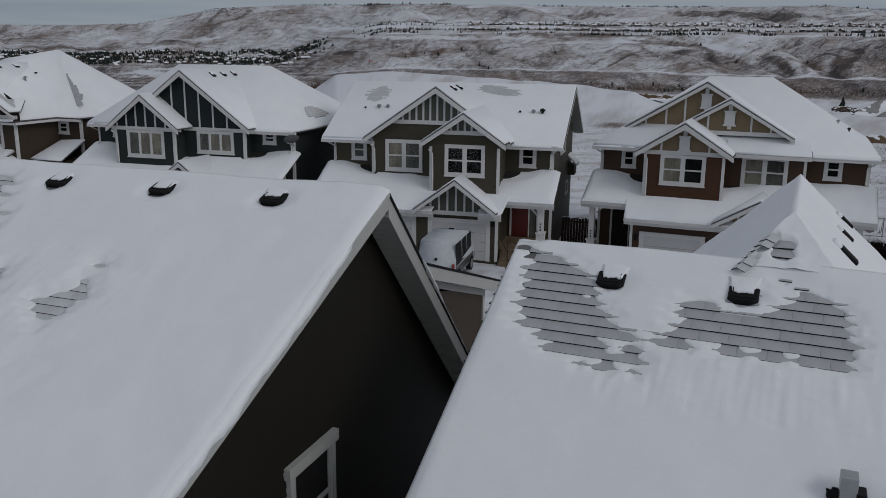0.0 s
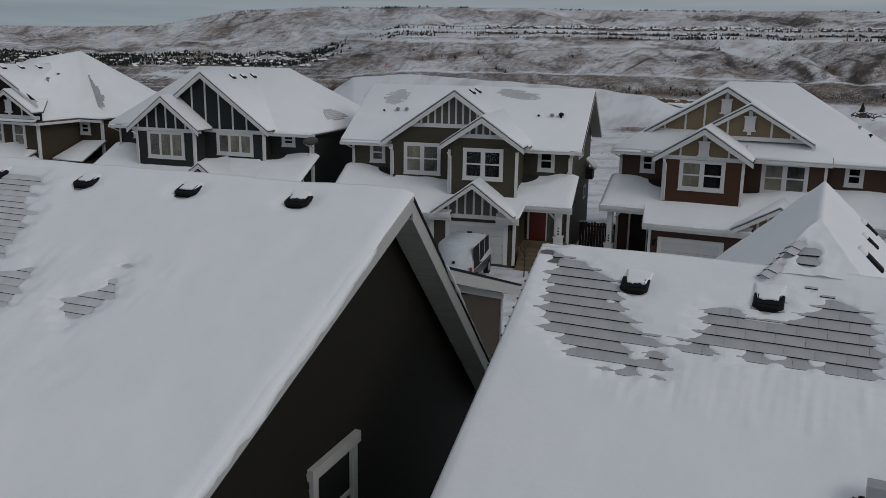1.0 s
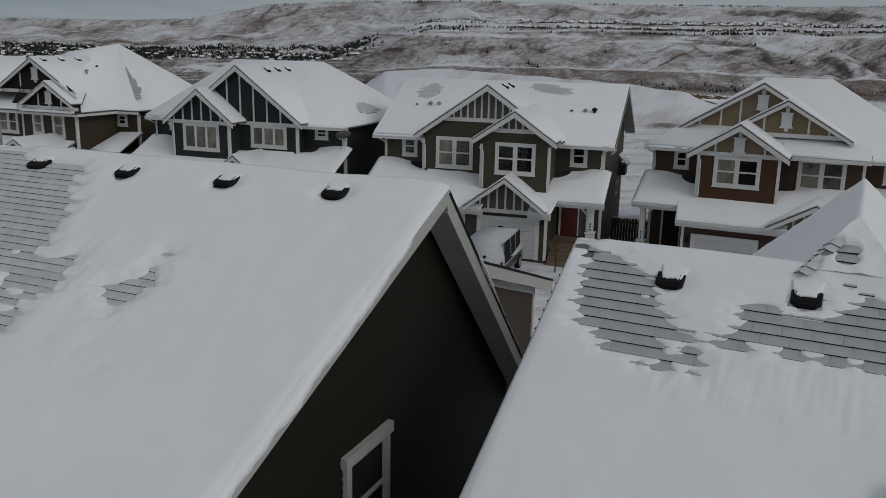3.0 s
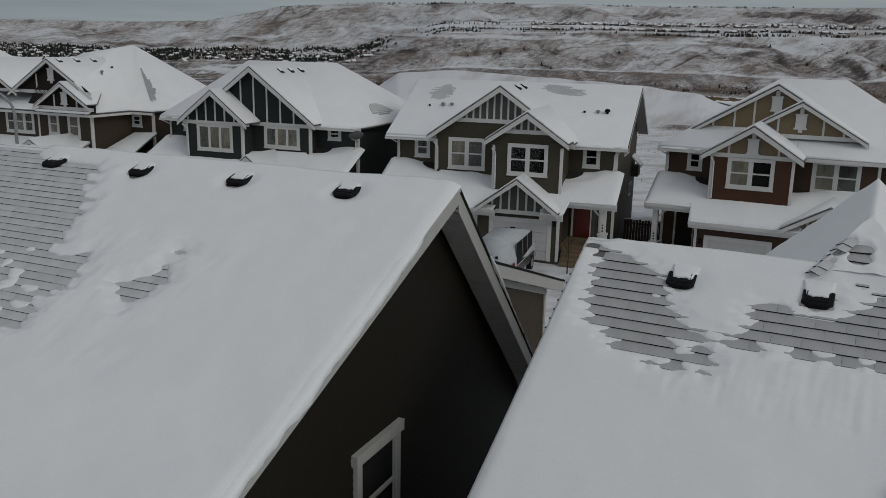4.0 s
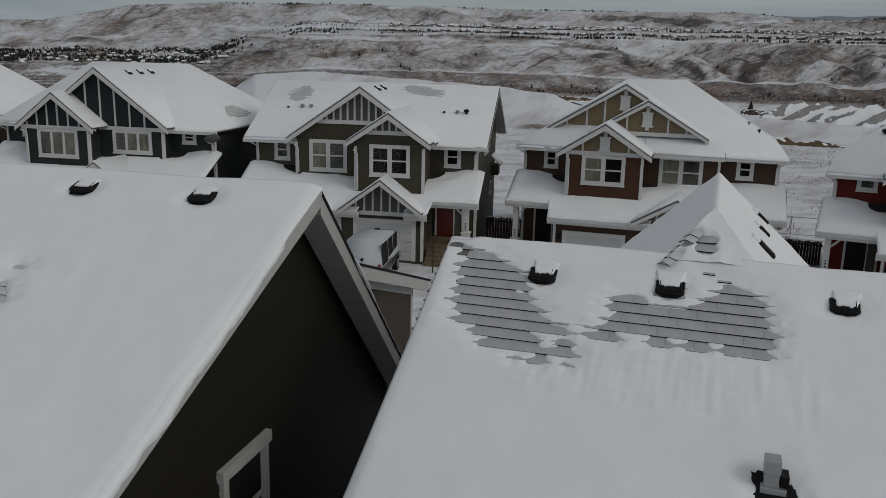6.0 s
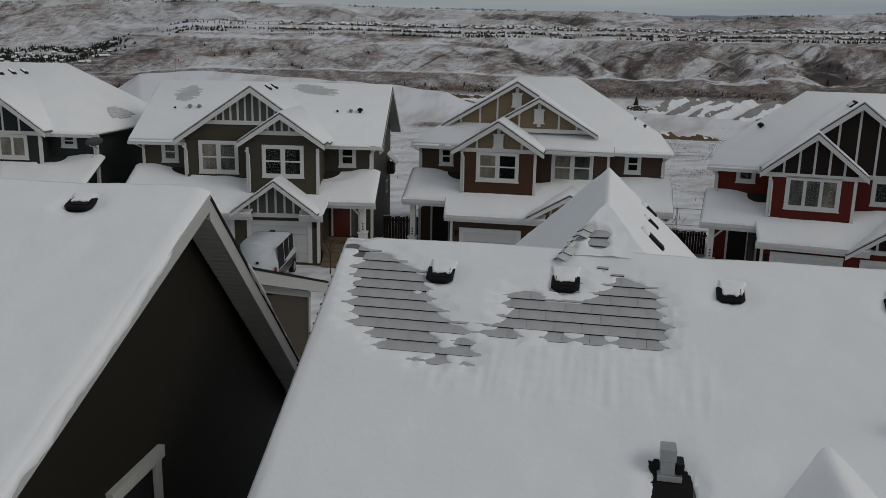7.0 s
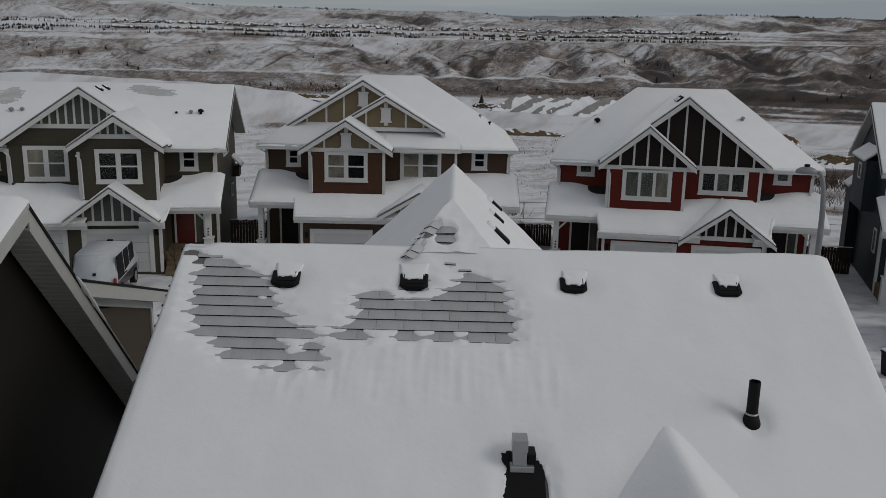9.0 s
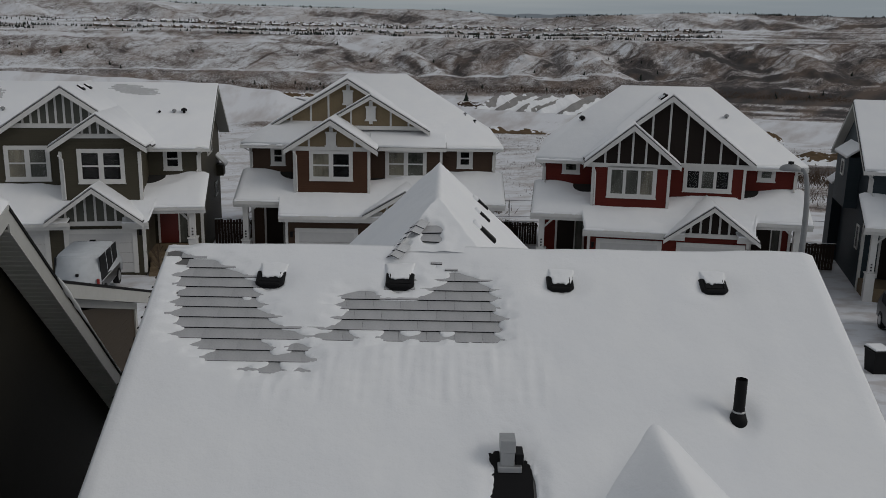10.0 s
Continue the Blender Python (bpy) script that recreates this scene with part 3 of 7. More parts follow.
def gutter_snow(house, x0, x1, y, z):
    """Broken lengths of snow that lie in a gutter and curl over its lip."""
    bm = bmesh.new()
    rings = []
    n = int((x1 - x0) / 0.07)
    for i in range(n + 1):
        x = x0 + (x1 - x0) * i / n
        q = noise.noise((x * 0.9, y * 3 + z, house.location.x)) + 0.5 * noise.noise((x * 3.1, y, house.location.y))
        k = smooth(-0.25, 0.05, q) if 0 < i < n else 0.0
        w, t = 0.012 + 0.055 * k, 0.008 + (0.055 + 0.03 * q) * k
        rings.append([bm.verts.new((x, y + a * w, z + 0.002 + b * t - 0.012)) for a, b in ((1.2, 0), (0.9, 0.8), (0.0, 1.0), (-0.9, 0.7), (-1.25, 0.0), (-1.0, -0.5))])
    for a, b in zip(rings, rings[1:]):
        for k in range(6):
            bm.faces.new((a[k], a[(k + 1) % 6], b[(k + 1) % 6], b[k]))
    part("gutter_snow", bm, SNOW, house, "", True)


def porch_snow(house, x0, x1, g0, g1, low, nooks, notch):
    """Snow on the lower roof, thick and rounded at the eave and scoured away in the corners beside the bays."""
    bm = bmesh.new()
    nx, ny = int((x1 - x0) / 0.11), 30
    seed = house.location.x
    net = []
    for i in range(nx + 1):
        x = x0 + (x1 - x0) * i / nx
        front = -2.30 - 1.0 * smooth(g0 - 0.06, g0, x) * smooth(g1 + 0.06, g1, x)
        if notch and notch[0] < x < notch[1]:
            front = -2.75
        side = min(x - x0, x1 - x)
        row = []
        for j in range(ny + 1):
            y = front + (0.02 - front) * j / ny
            t = 0.165 * (0.92 + 0.25 * noise.noise((x * 0.8, y * 0.8, seed)) + 0.08 * noise.noise((x * 3, y * 3, seed)))
            t *= (0.35 + 0.65 * smooth(0.0, 0.22, side)) * (0.5 + 0.5 * smooth(0.0, 0.25, y - front))
            for bx, by, sgn in nooks:
                out = (x - bx) * sgn
                if -0.2 < out < 2.2:
                    d = math.hypot(max(0.0, out) / 1.5, min(0.0, y + 0.05) / 0.85) + 0.12 * noise.noise((x * 1.3, y * 1.3, seed + 4))
                    t = t * smooth(0.55, 1.35, d) - 0.03 * (1 - smooth(0.5, 0.75, d))
            if notch and y < -2.6:
                t *= 0.3 + 0.7 * smooth(0.0, 0.8, max(notch[0] - 0.85 - x, x - notch[1] - 0.85))
            row.append((bm.verts.new((x, y, low(y) + t)), bm.verts.new((x, y, low(y) - 0.02))))
        net.append(row)
    for a, b in zip(net, net[1:]):
        for j in range(ny):
            bm.faces.new((a[j][0], b[j][0], b[j + 1][0], a[j + 1][0]))
        bm.faces.new((a[0][1], b[0][1], b[0][0], a[0][0]))
    for row in (net[0], net[-1]):
        for j in range(ny):
            bm.faces.new((row[j][1], row[j][0], row[j + 1][0], row[j + 1][1]))
    for v in [v for v in bm.verts if not v.link_faces]:
        bm.verts.remove(v)
    part("snow_cover", bm, SNOW, house, "smooth snow layer", True)


def far_house(label, o, yaw, ground_z, W, ze, wall, bump_wall, panel, ridge, hips, bump_a, bump_b, small_windows, garage_gable, group, deco=(), door_mat=None, jetty=None, drop=1.2, side=0.42):
    """A paired two-storey house: main body with porches at both ends, two bays with gables, a garage front under a lower roof."""
    h = thing("house", pose(o[0], o[1], 0, 0, 0, yaw), label, "house", group)
    D = 9.0
    lift = ze
    part("wall", boxes((0, W, 0, D, ground_z - 1.0, ze)), wall, h)
    # main roof
    zr, over = ridge, 0.42
    slope = (zr - (ze + 0.0)) / (4.5 + over)
    xl, xr = -side, W + side
    a, b = (hips[0] if hips[0] else xl), (hips[1] if hips[1] else xr)
    polys = [[(xl, -over, ze), (xr, -over, ze), (b, 4.5, zr), (a, 4.5, zr)], [(xr, D + over, ze), (xl, D + over, ze), (a, 4.5, zr), (b, 4.5, zr)]]
    if hips[0]:
        polys.append([(xl, D + over, ze), (xl, -over, ze), (a, 4.5, zr)])
    if hips[1]:
        polys.append([(xr, -over, ze), (xr, D + over, ze), (b, 4.5, zr)])
    add_roof(h, polys, "roof", 0.12, "", True)
    if not hips[1]:
        for x in (0.0, W - 0.06):
            bm = bmesh.new()
            prism(bm, [(x, 0, ze - 0.02), (x, D, ze - 0.02), (x, 4.5, zr - 0.25)], (0.06, 0, 0))
            part("gable_wall", bm, wall, h)
        for x, sgn in ((xl, 1), (xr, -1)):
            for y_end in (-over, D + over):
                bm = bmesh.new()
                prism(bm, [(x, 4.5, zr - 0.05), (x, y_end, ze - 0.05), (x, y_end, ze - 0.2), (x, 4.5, zr - 0.22)], (0.04 * sgn, 0, 0))
                part("rake_board", bm, FASCIA, h)
                bm = bmesh.new()
                wall_x = 0.0 if sgn > 0 else W
                prism(bm, [(x, 4.5, zr - 0.20), (x, y_end, ze - 0.19), (wall_x, y_end, ze - 0.19), (wall_x, 4.5, zr - 0.20)], (0, 0, 0.02))
                part("rake_soffit", bm, SOFFIT, h)
    part("gutter", boxes((xl, xr, -over - 0.11, -over - 0.005, ze - 0.17, ze - 0.005)), TRIM, h)
    gutter_snow(h, xl, xr, -over - 0.06, ze)
    for x in (0.0, W):
        corner(h, x, 0, ground_z, ze - 0.1)
    # lower roof along the front: porches at the ends, garages between
    zt, ls = ze - drop, 0.5
    low = lambda y: zt + ls * y  # noqa: E731
    g0, g1 = bump_a["garage"]
    # under a garage gable the eave stops in two short returns
    notch = (garage_gable[0] - garage_gable[1] + 0.95, garage_gable[0] + garage_gable[1] - 0.95) if garage_gable else None
    cut = [(notch[0], -3.25, low(-3.25)), (notch[0], -2.8, low(-2.8)), (notch[1], -2.8, low(-2.8)), (notch[1], -3.25, low(-3.25))] if notch else []
    polys = [[(-0.45, -2.25, low(-2.25)), (g0, -2.25, low(-2.25)), (g0, 0.02, zt), (-0.45, 0.02, zt)], [(g0, -3.25, low(-3.25)), *cut, (g1, -3.25, low(-3.25)), (g1, -2.25, low(-2.25)), (g1, 0.02, zt), (g0, 0.02, zt), (g0, -2.25, low(-2.25))], [(g1, -2.25, low(-2.25)), (W + 0.45, -2.25, low(-2.25)), (W + 0.45, 0.02, zt), (g1, 0.02, zt)]]
    part("lower_roof", slab(polys, 0.04), DARK_SHINGLE, h)
    nooks = [(b[k], b["y"], s) for b in (bump_a, bump_b) if b for k, s in (("x0", -1), ("x1", 1))]
    porch_snow(h, -0.43, W + 0.43, g0, g1, low, nooks, notch)
    fronts = [(g0, notch[0], -3.25), (notch[1], g1, -3.25)] if notch else [(g0, g1, -3.25)]
    for x0, x1, y in ((-0.45, g0, -2.25), *fronts, (g1, W + 0.45, -2.25)):
        part("gutter", boxes((x0, x1, y - 0.11, y - 0.005, low(y) - 0.17, low(y) - 0.005)), TRIM, h)
        gutter_snow(h, x0, x1, y - 0.06, low(y))
        part("fascia", boxes((x0, x1, y + 0.0, y + 0.04, low(y) - 0.33, low(y) - 0.08)), TRIM, h)
    part("garage_wall", boxes((g0 + 0.3, g1 - 0.3, -2.8, -0.02, ground_z - 1.0, low(-2.8) - 0.15)), wall, h)
    for x in (g0 + 0.3, g1 - 0.3):
        corner(h, x, -2.8, ground_z, low(-2.8) - 0.2)
    for x0, x1 in bump_a["doors"]:
        top = ground_z + bump_a.get("door_top", 2.2)
        case = boxes((x0, x1, -2.85, -2.8, top - 0.2, top), (x0, x0 + 0.2, -2.85, -2.8, ground_z, top - 0.2), (x1 - 0.2, x1, -2.85, -2.8, ground_z, top - 0.2))
        d = part("garage_door_casing", case, TRIM, h)
        n = 4
        for i in range(n):
            z0 = ground_z + 0.02 + i * (top - 0.2 - ground_z) / n
            part("garage_door_panel", boxes((x0 + 0.2, x1 - 0.2, -2.83, -2.80, z0, z0 + (top - 0.2 - ground_z) / n - 0.012), bevel=0.006), GARAGE, d)
    for x in (bump_a["doors"][0][0] - 0.16, bump_a["doors"][1][1] + 0.16):
        part("wall_lantern", boxes((x - 0.06, x + 0.06, -2.93, -2.80, ground_z + 1.75, ground_z + 1.98), (x - 0.09, x + 0.09, -2.96, -2.80, ground_z + 1.985, ground_z + 2.02), bevel=0.01), BLACK, h)
    if garage_gable:
        cx, half, z_top, gs = garage_gable
        add_roof(h, gable_polys(cx, half, z_top, gs, -3.6, min(0.0, (z_top - zt) / ls + 0.3), max(-3.4, (z_top - gs * half - zt) / ls + 0.3)), "garage_gable_roof", 0.1)
        bargeboards(h, cx, half, z_top, gs, -3.63)
        foot = low(-3.25) - 0.1
        half_timber(h, cx, half, foot, z_top - 0.12, gs, -3.0, panel, [cx - 0.04 + k * 0.42 for k in range(-4, 5)])
        part("gable_sill", boxes((cx - half + 0.05, cx + half - 0.05, -2.995, -2.8, foot - 0.08, foot + 0.1)), TRIM, h)
    # bays
    for bay in (bump_b, bump_a):
        if not bay:
            continue
        x0, x1, y = bay["x0"], bay["x1"], bay["y"]
        cx, half, z_top, gs = bay["gable"]
        part("bay_wall", boxes((x0, x1, y, 0.0 if y > -1 else 0.0, bay.get("base", ze - 2.4), max(ze + 0.02, z_top - gs * half))), bay.get("wall", bump_wall), h)
        add_roof(h, gable_polys(cx, half, z_top, gs, y - 0.42, min(4.5, (z_top - ze) / slope - 0.12), (z_top - gs * half - ze) / slope - 0.12), "bay_roof", 0.1)
        bargeboards(h, cx, half, z_top, gs, y - 0.45, 0.26)
        hb = z_top - gs * half
        if bay.get("fill"):
            bm = bmesh.new()
            prism(bm, [(cx - half, y + 0.02, hb), (cx + half, y + 0.02, hb), (cx, y + 0.02, z_top - 0.1)], (0, 0.08, 0))
            part("bay_gable_wall", bm, bay.get("wall", bump_wall), h)
        zb = bay.get("band", ze)
        half_timber(h, cx, half, zb, z_top - 0.12, gs, y - 0.005, panel, bay["bars"])
        if bay.get("ornament"):
            gable_ornament(h, cx, y - 0.02, z_top - 0.35)
        for x in (x0, x1):
            corner(h, x, y, bay.get("base", ze - 2.2), ze)
        spout = sweep(bmesh.new(), [(x0 + 0.02, y - 0.42, ze - 0.12), (x0 + 0.10, y - 0.09, ze - 0.34), (x0 + 0.11, y - 0.07, ze - 1.2), (x0 + 0.11, y - 0.07, low(y) + 0.2)], [0.04, 0.04, 0.04, 0.04], 6)
        part("downspout", spout, TRIM, h)
        for w in bay["windows"]:
            window(h, *w)
    for cx, half, z_top, gs, y, base in deco:
        add_roof(h, gable_polys(cx, half, z_top, gs, y - 0.3, min(4.5, (z_top - ze) / slope - 0.12), max(y - 0.2, (z_top - gs * half - ze) / slope - 0.12)), "dormer_roof", 0.1)
        bargeboards(h, cx, half, z_top, gs, y - 0.33, 0.2)
        half_timber(h, cx, half - 0.1, base, z_top - 0.12, gs, y, panel, [cx + k for k in (-2.9, -1.9, -1.0, 1.0, 1.9, 2.9)])
        gable_ornament(h, cx, y - 0.01, z_top - 0.3)
    for w in small_windows:
        window(h, *w)
    if jetty:
        j0, j1, jy = jetty
        part("jetty_wall", boxes((j0, j1, jy, -0.01, ze - 2.3, ze)), wall, h)
        add_roof(h, [[(j0 - 0.1, jy - 0.42, ze + 0.0), (j1 + 0.25, jy - 0.42, ze + 0.0), (j1 + 0.25, 0.6, ze + 0.66), (j0 - 0.1, 0.6, ze + 0.66)]], "jetty_roof", 0.11, "", True)
        part("gutter", boxes((j0 - 0.1, j1 + 0.25, jy - 0.53, jy - 0.425, ze - 0.17, ze - 0.005)), TRIM, h)
        corner(h, j1, jy, ze - 2.2, ze - 0.05)
    # downspouts at the corners
    for x, sx in ((0.08, 1), (W - 0.08, -1)):
        pts = [(x - sx * 0.3, -0.5, ze - 0.16), (x, -0.1, ze - 0.42), (x, -0.08, ze - 1.05), (x + sx * 0.02, -0.3, ze - 1.15)]
        part("downspout", sweep(bmesh.new(), pts, [0.035] * 4, 6), TRIM, h)
    # porches
    for side, (px, dx0, dx1) in bump_a["porches"].items():
        sill = ground_z + 0.75
        deck0, deck1 = (0.0, g0 + 0.3) if side == "l" else (g1 - 0.3, W)
        part("porch_deck", boxes((deck0, deck1, -1.95, -0.01, ground_z - 0.4, sill - 0.05)), WOOD, h)
        part("front_door", boxes((dx0, dx1, -0.06, -0.005, sill, sill + 2.05)), door_mat or DARK_PANEL, h)
        s0, s1 = (dx1 + 0.06, dx1 + 0.42)
        part("sidelight", boxes((s0, s1, -0.04, -0.004, sill, sill + 2.05)), GREY_BLIND, h)
        part("door_casing", boxes((dx0 - 0.1, dx0, -0.07, -0.003, sill, sill + 2.15), (dx0, s1 + 0.1, -0.07, -0.003, sill + 2.05, sill + 2.15), (s1, s1 + 0.1, -0.07, -0.003, sill, sill + 2.05), (dx1, s0, -0.07, -0.003, sill, sill + 2.05)), TRIM, h)
        col = boxes((px - 0.13, px + 0.13, -1.98, -1.72, sill + 0.6, low(-2.0) - 0.1), (px - 0.2, px + 0.2, -2.05, -1.65, ground_z - 0.4, sill + 0.6), (px - 0.24, px + 0.24, -2.09, -1.61, sill + 0.6, sill + 0.66))
        part("porch_post", col, TRIM, h)
        sx = 1 if side == "l" else -1
        bm = bmesh.new()
        z_top = low(-2.0) - 0.42
        prism(bm, [(px + sx * 0.13, -1.9, z_top - 0.5), (px + sx * 0.62, -1.9, z_top), (px + sx * 0.50, -1.9, z_top), (px + sx * 0.13, -1.9, z_top - 0.38)], (0, 0.09, 0))
        part("knee_brace", bm, TRIM, h)
        for i in range(3):
            part("number_bar", boxes((px - 0.035, px + 0.035, -1.995, -1.981, sill + 1.04 - 0.14 * i, sill + 1.11 - 0.14 * i)), DARK, h)
        part("porch_beam", boxes((deck0, deck1, -2.0, -1.8, low(-2.0) - 0.42, low(-2.0) - 0.2)), TRIM, h)
        st0 = deck0 + 0.15 if side == "r" else deck1 - 1.25
        for i in range(4):
            part("step", boxes((st0, st0 + 1.1, -1.96 - 0.28 * (i + 1), -1.95 - 0.28 * i, ground_z - 0.3, sill - 0.05 - 0.17 * (i + 1))), WOOD, h)
    return h


def bay(x0, x1, y, gable, windows, bars, **more):
    return dict(x0=x0, x1=x1, y=y, gable=gable, windows=windows, bars=bars, **more)


ROW = "houses across the street"
# olive house with red doors
far_house(
    "olive brown paired house with white trim and red front door", (-5.50, 44.48), -15.1, 0.05, 11.5, 5.42, OLIVE, OLIVE, SAGE, 8.12, (None, None),
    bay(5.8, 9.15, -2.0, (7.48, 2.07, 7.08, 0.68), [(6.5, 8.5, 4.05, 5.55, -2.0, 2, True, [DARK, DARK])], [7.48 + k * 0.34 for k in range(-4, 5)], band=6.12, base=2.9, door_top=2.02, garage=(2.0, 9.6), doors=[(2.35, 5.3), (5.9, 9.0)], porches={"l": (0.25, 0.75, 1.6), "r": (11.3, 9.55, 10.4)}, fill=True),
    bay(2.4, 9.0, -0.8, (5.79, 3.82, 8.22, 0.69), [(3.07, 5.03, 4.0, 5.56, -0.8, 2, True, [BLIND, GREY_BLIND])], [5.79 + k * 0.36 for k in range(-8, 9)], band=6.46, fill=True),
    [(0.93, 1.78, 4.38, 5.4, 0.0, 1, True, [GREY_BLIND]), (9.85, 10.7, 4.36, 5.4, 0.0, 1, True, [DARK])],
    (7.38, 2.05, 4.05, 0.74), ROW, door_mat=RED_DOOR, drop=1.33, side=0.58)
# rust and tan house
far_house(
    "rust and brown paired house with tan gables and white trim", (8.34, 42.89), -23.35, -0.55, 12.3, 5.36, CHESTNUT, RUST, TAN, 8.68, (4.5, 7.7),
    bay(2.48, 6.08, -1.8, (4.27, 2.25, 6.80, 0.64), [(3.2, 5.3, 3.87, 5.3, -1.8, 2, True, [BLIND, DARK])], [3.2, 5.4], base=2.7, ornament=True, garage=(1.9, 9.8), doors=[(2.6, 5.63), (6.3, 9.3)], porches={"l": (0.05, 0.7, 1.55), "r": (12.1, 10.4, 11.25)}),
    None,
    [(1.0, 1.74, 4.33, 5.26, 0.0, 1, True, [DARK]), (6.8, 8.87, 3.78, 5.26, -0.38, 2, True, [BLIND, GREY_BLIND]), (10.4, 11.2, 4.33, 5.28, 0.0, 1, True, [DARK])],
    (7.9, 2.0, 3.6, 0.58), ROW, deco=[(4.82, 4.0, 8.60, 0.60, 1.0, 6.34), (6.03, 2.98, 7.86, 0.59, 0.3, 6.22)], jetty=(6.08, 9.6, -0.38), drop=1.39)
# red house
far_house(
    "red paired house with dark brown gables and white battens", (21.51, 36.27), -33.25, -0.55, 11.95, 4.97, RED, RED, DARK_PANEL, 8.35, (3.7, 8.3),
    bay(2.4, 5.9, -1.8, (4.16, 2.2, 6.92, 0.82), [(3.07, 5.34, 3.5, 4.95, -1.8, 3, False, [GREY_BLIND, GREY_BLIND, BLIND])], [4.16 + k * 0.62 for k in range(-3, 4)], base=2.4, garage=(2.05, 9.8), doors=[(2.7, 5.7), (6.35, 9.4)], porches={"l": (0.1, 0.8, 1.65), "r": (11.8, 10.2, 11.05)}),
    bay(5.0, 9.45, -0.8, (5.88, 3.98, 8.24, 0.78), [(6.66, 8.9, 3.77, 4.9, -0.8, 3, False, [DARK, GREY_BLIND, DARK])], [5.88 + k * 0.8 for k in range(-4, 5)]),
    [(0.9, 1.77, 4.3, 4.95, 0.0, 1, False, [GREY_BLIND]), (10.18, 11.0, 4.27, 4.9, 0.0, 1, False, [GREY_BLIND])],
    (7.8, 2.1, 3.5, 0.74), ROW)
# dark green house
far_house(
    "dark green paired house with white battens and snowy roof", (-19.71, 49.21), -18.3, 0.5, 12.5, 5.65, GREEN, GREEN, GREEN_PANEL, 8.85, (2.5, 8.8),
    bay(2.6, 6.3, -1.8, (4.57, 2.28, 7.47, 0.765), [(3.3, 5.68, 4.13, 5.6, -1.8, 3, False, [GREY_BLIND, BLIND, BLIND])], [4.57 + k * 0.62 for k in range(-3, 4)], base=3.0, garage=(2.1, 10.3), doors=[(2.8, 5.8), (6.6, 9.6)], porches={"l": (0.1, 0.8, 1.65), "r": (12.3, 10.6, 11.45)}),
    bay(5.0, 10.0, -0.8, (6.45, 4.07, 8.77, 0.735), [(7.08, 9.36, 4.39, 5.6, -0.8, 3, False, [GREY_BLIND, BLIND, BLIND])], [6.45 + k * 0.85 for k in range(-4, 5)]),
    [(0.95, 1.75, 4.95, 5.6, 0.0, 1, False, [GREY_BLIND]), (10.68, 11.5, 4.95, 5.6, 0.0, 1, True, [DARK])],
    (7.73, 2.0, 4.2, 0.74), ROW)


# ---- the two near houses ----
COURSE = 0.145  # a shingle course, along the plan
TAB = 0.333


def mat_shingle():
    m = Mat("frosted_shingle", (0.385, 0.395, 0.41), 0.85)
    m.blend(m.ramp(m.noise(90, 3), 0.42, 0.7), (0.24, 0.24, 0.25), 0.55)
    m.blend(m.ramp(m.noise(2.3, 4), 0.42, 0.68), (0.47, 0.475, 0.49), 0.6)
    m.by_object(0.96, 1.04)
    m.bump(m.noise(160, 2), 0.5, 0.003)
    return m.m


TAB_MAT = mat_shingle()
# asphalt's own dark edge, blackened to carry the shade under each course
BUTT = mat_plain("asphalt_edge_and_shade", (0.016, 0.016, 0.017), 0.9, 0, 50, 0.2)


def bare_depth(spans, x, y, seed):
    """How far (x, y) lies inside the bare spans of a roof, in metres; negative outside."""
    k = math.floor(-y / COURSE)
    frac = -y / COURSE - k
    best = -9.0
    for c, a, b in spans:
        if abs(c - k) > 1:
            continue
        tip = 0.085 * abs(2 * frac - 1.5) ** 1.5
        wob = 0.075 * noise.noise((c * 3.7 + seed, y * 11, x * 3.0))
        lo, hi = a - 0.05 + tip + wob + 0.07 * noise.noise((c * 1.9, seed, 0.3)), b + 0.05 - tip * 1.1 + wob + 0.07 * noise.noise((c * 2.3, seed, 5.3))
        inside = min(x - lo, hi - x)
        if c != k:
            gap = (frac if c < k else 1 - frac) * COURSE
            inside = min(inside, -gap) if inside > 0 else inside - gap
        best = max(best, inside - 0.30 * max(0.0, noise.noise((x * 6.5, y * 9, seed + 2)) - 0.36))
    return best


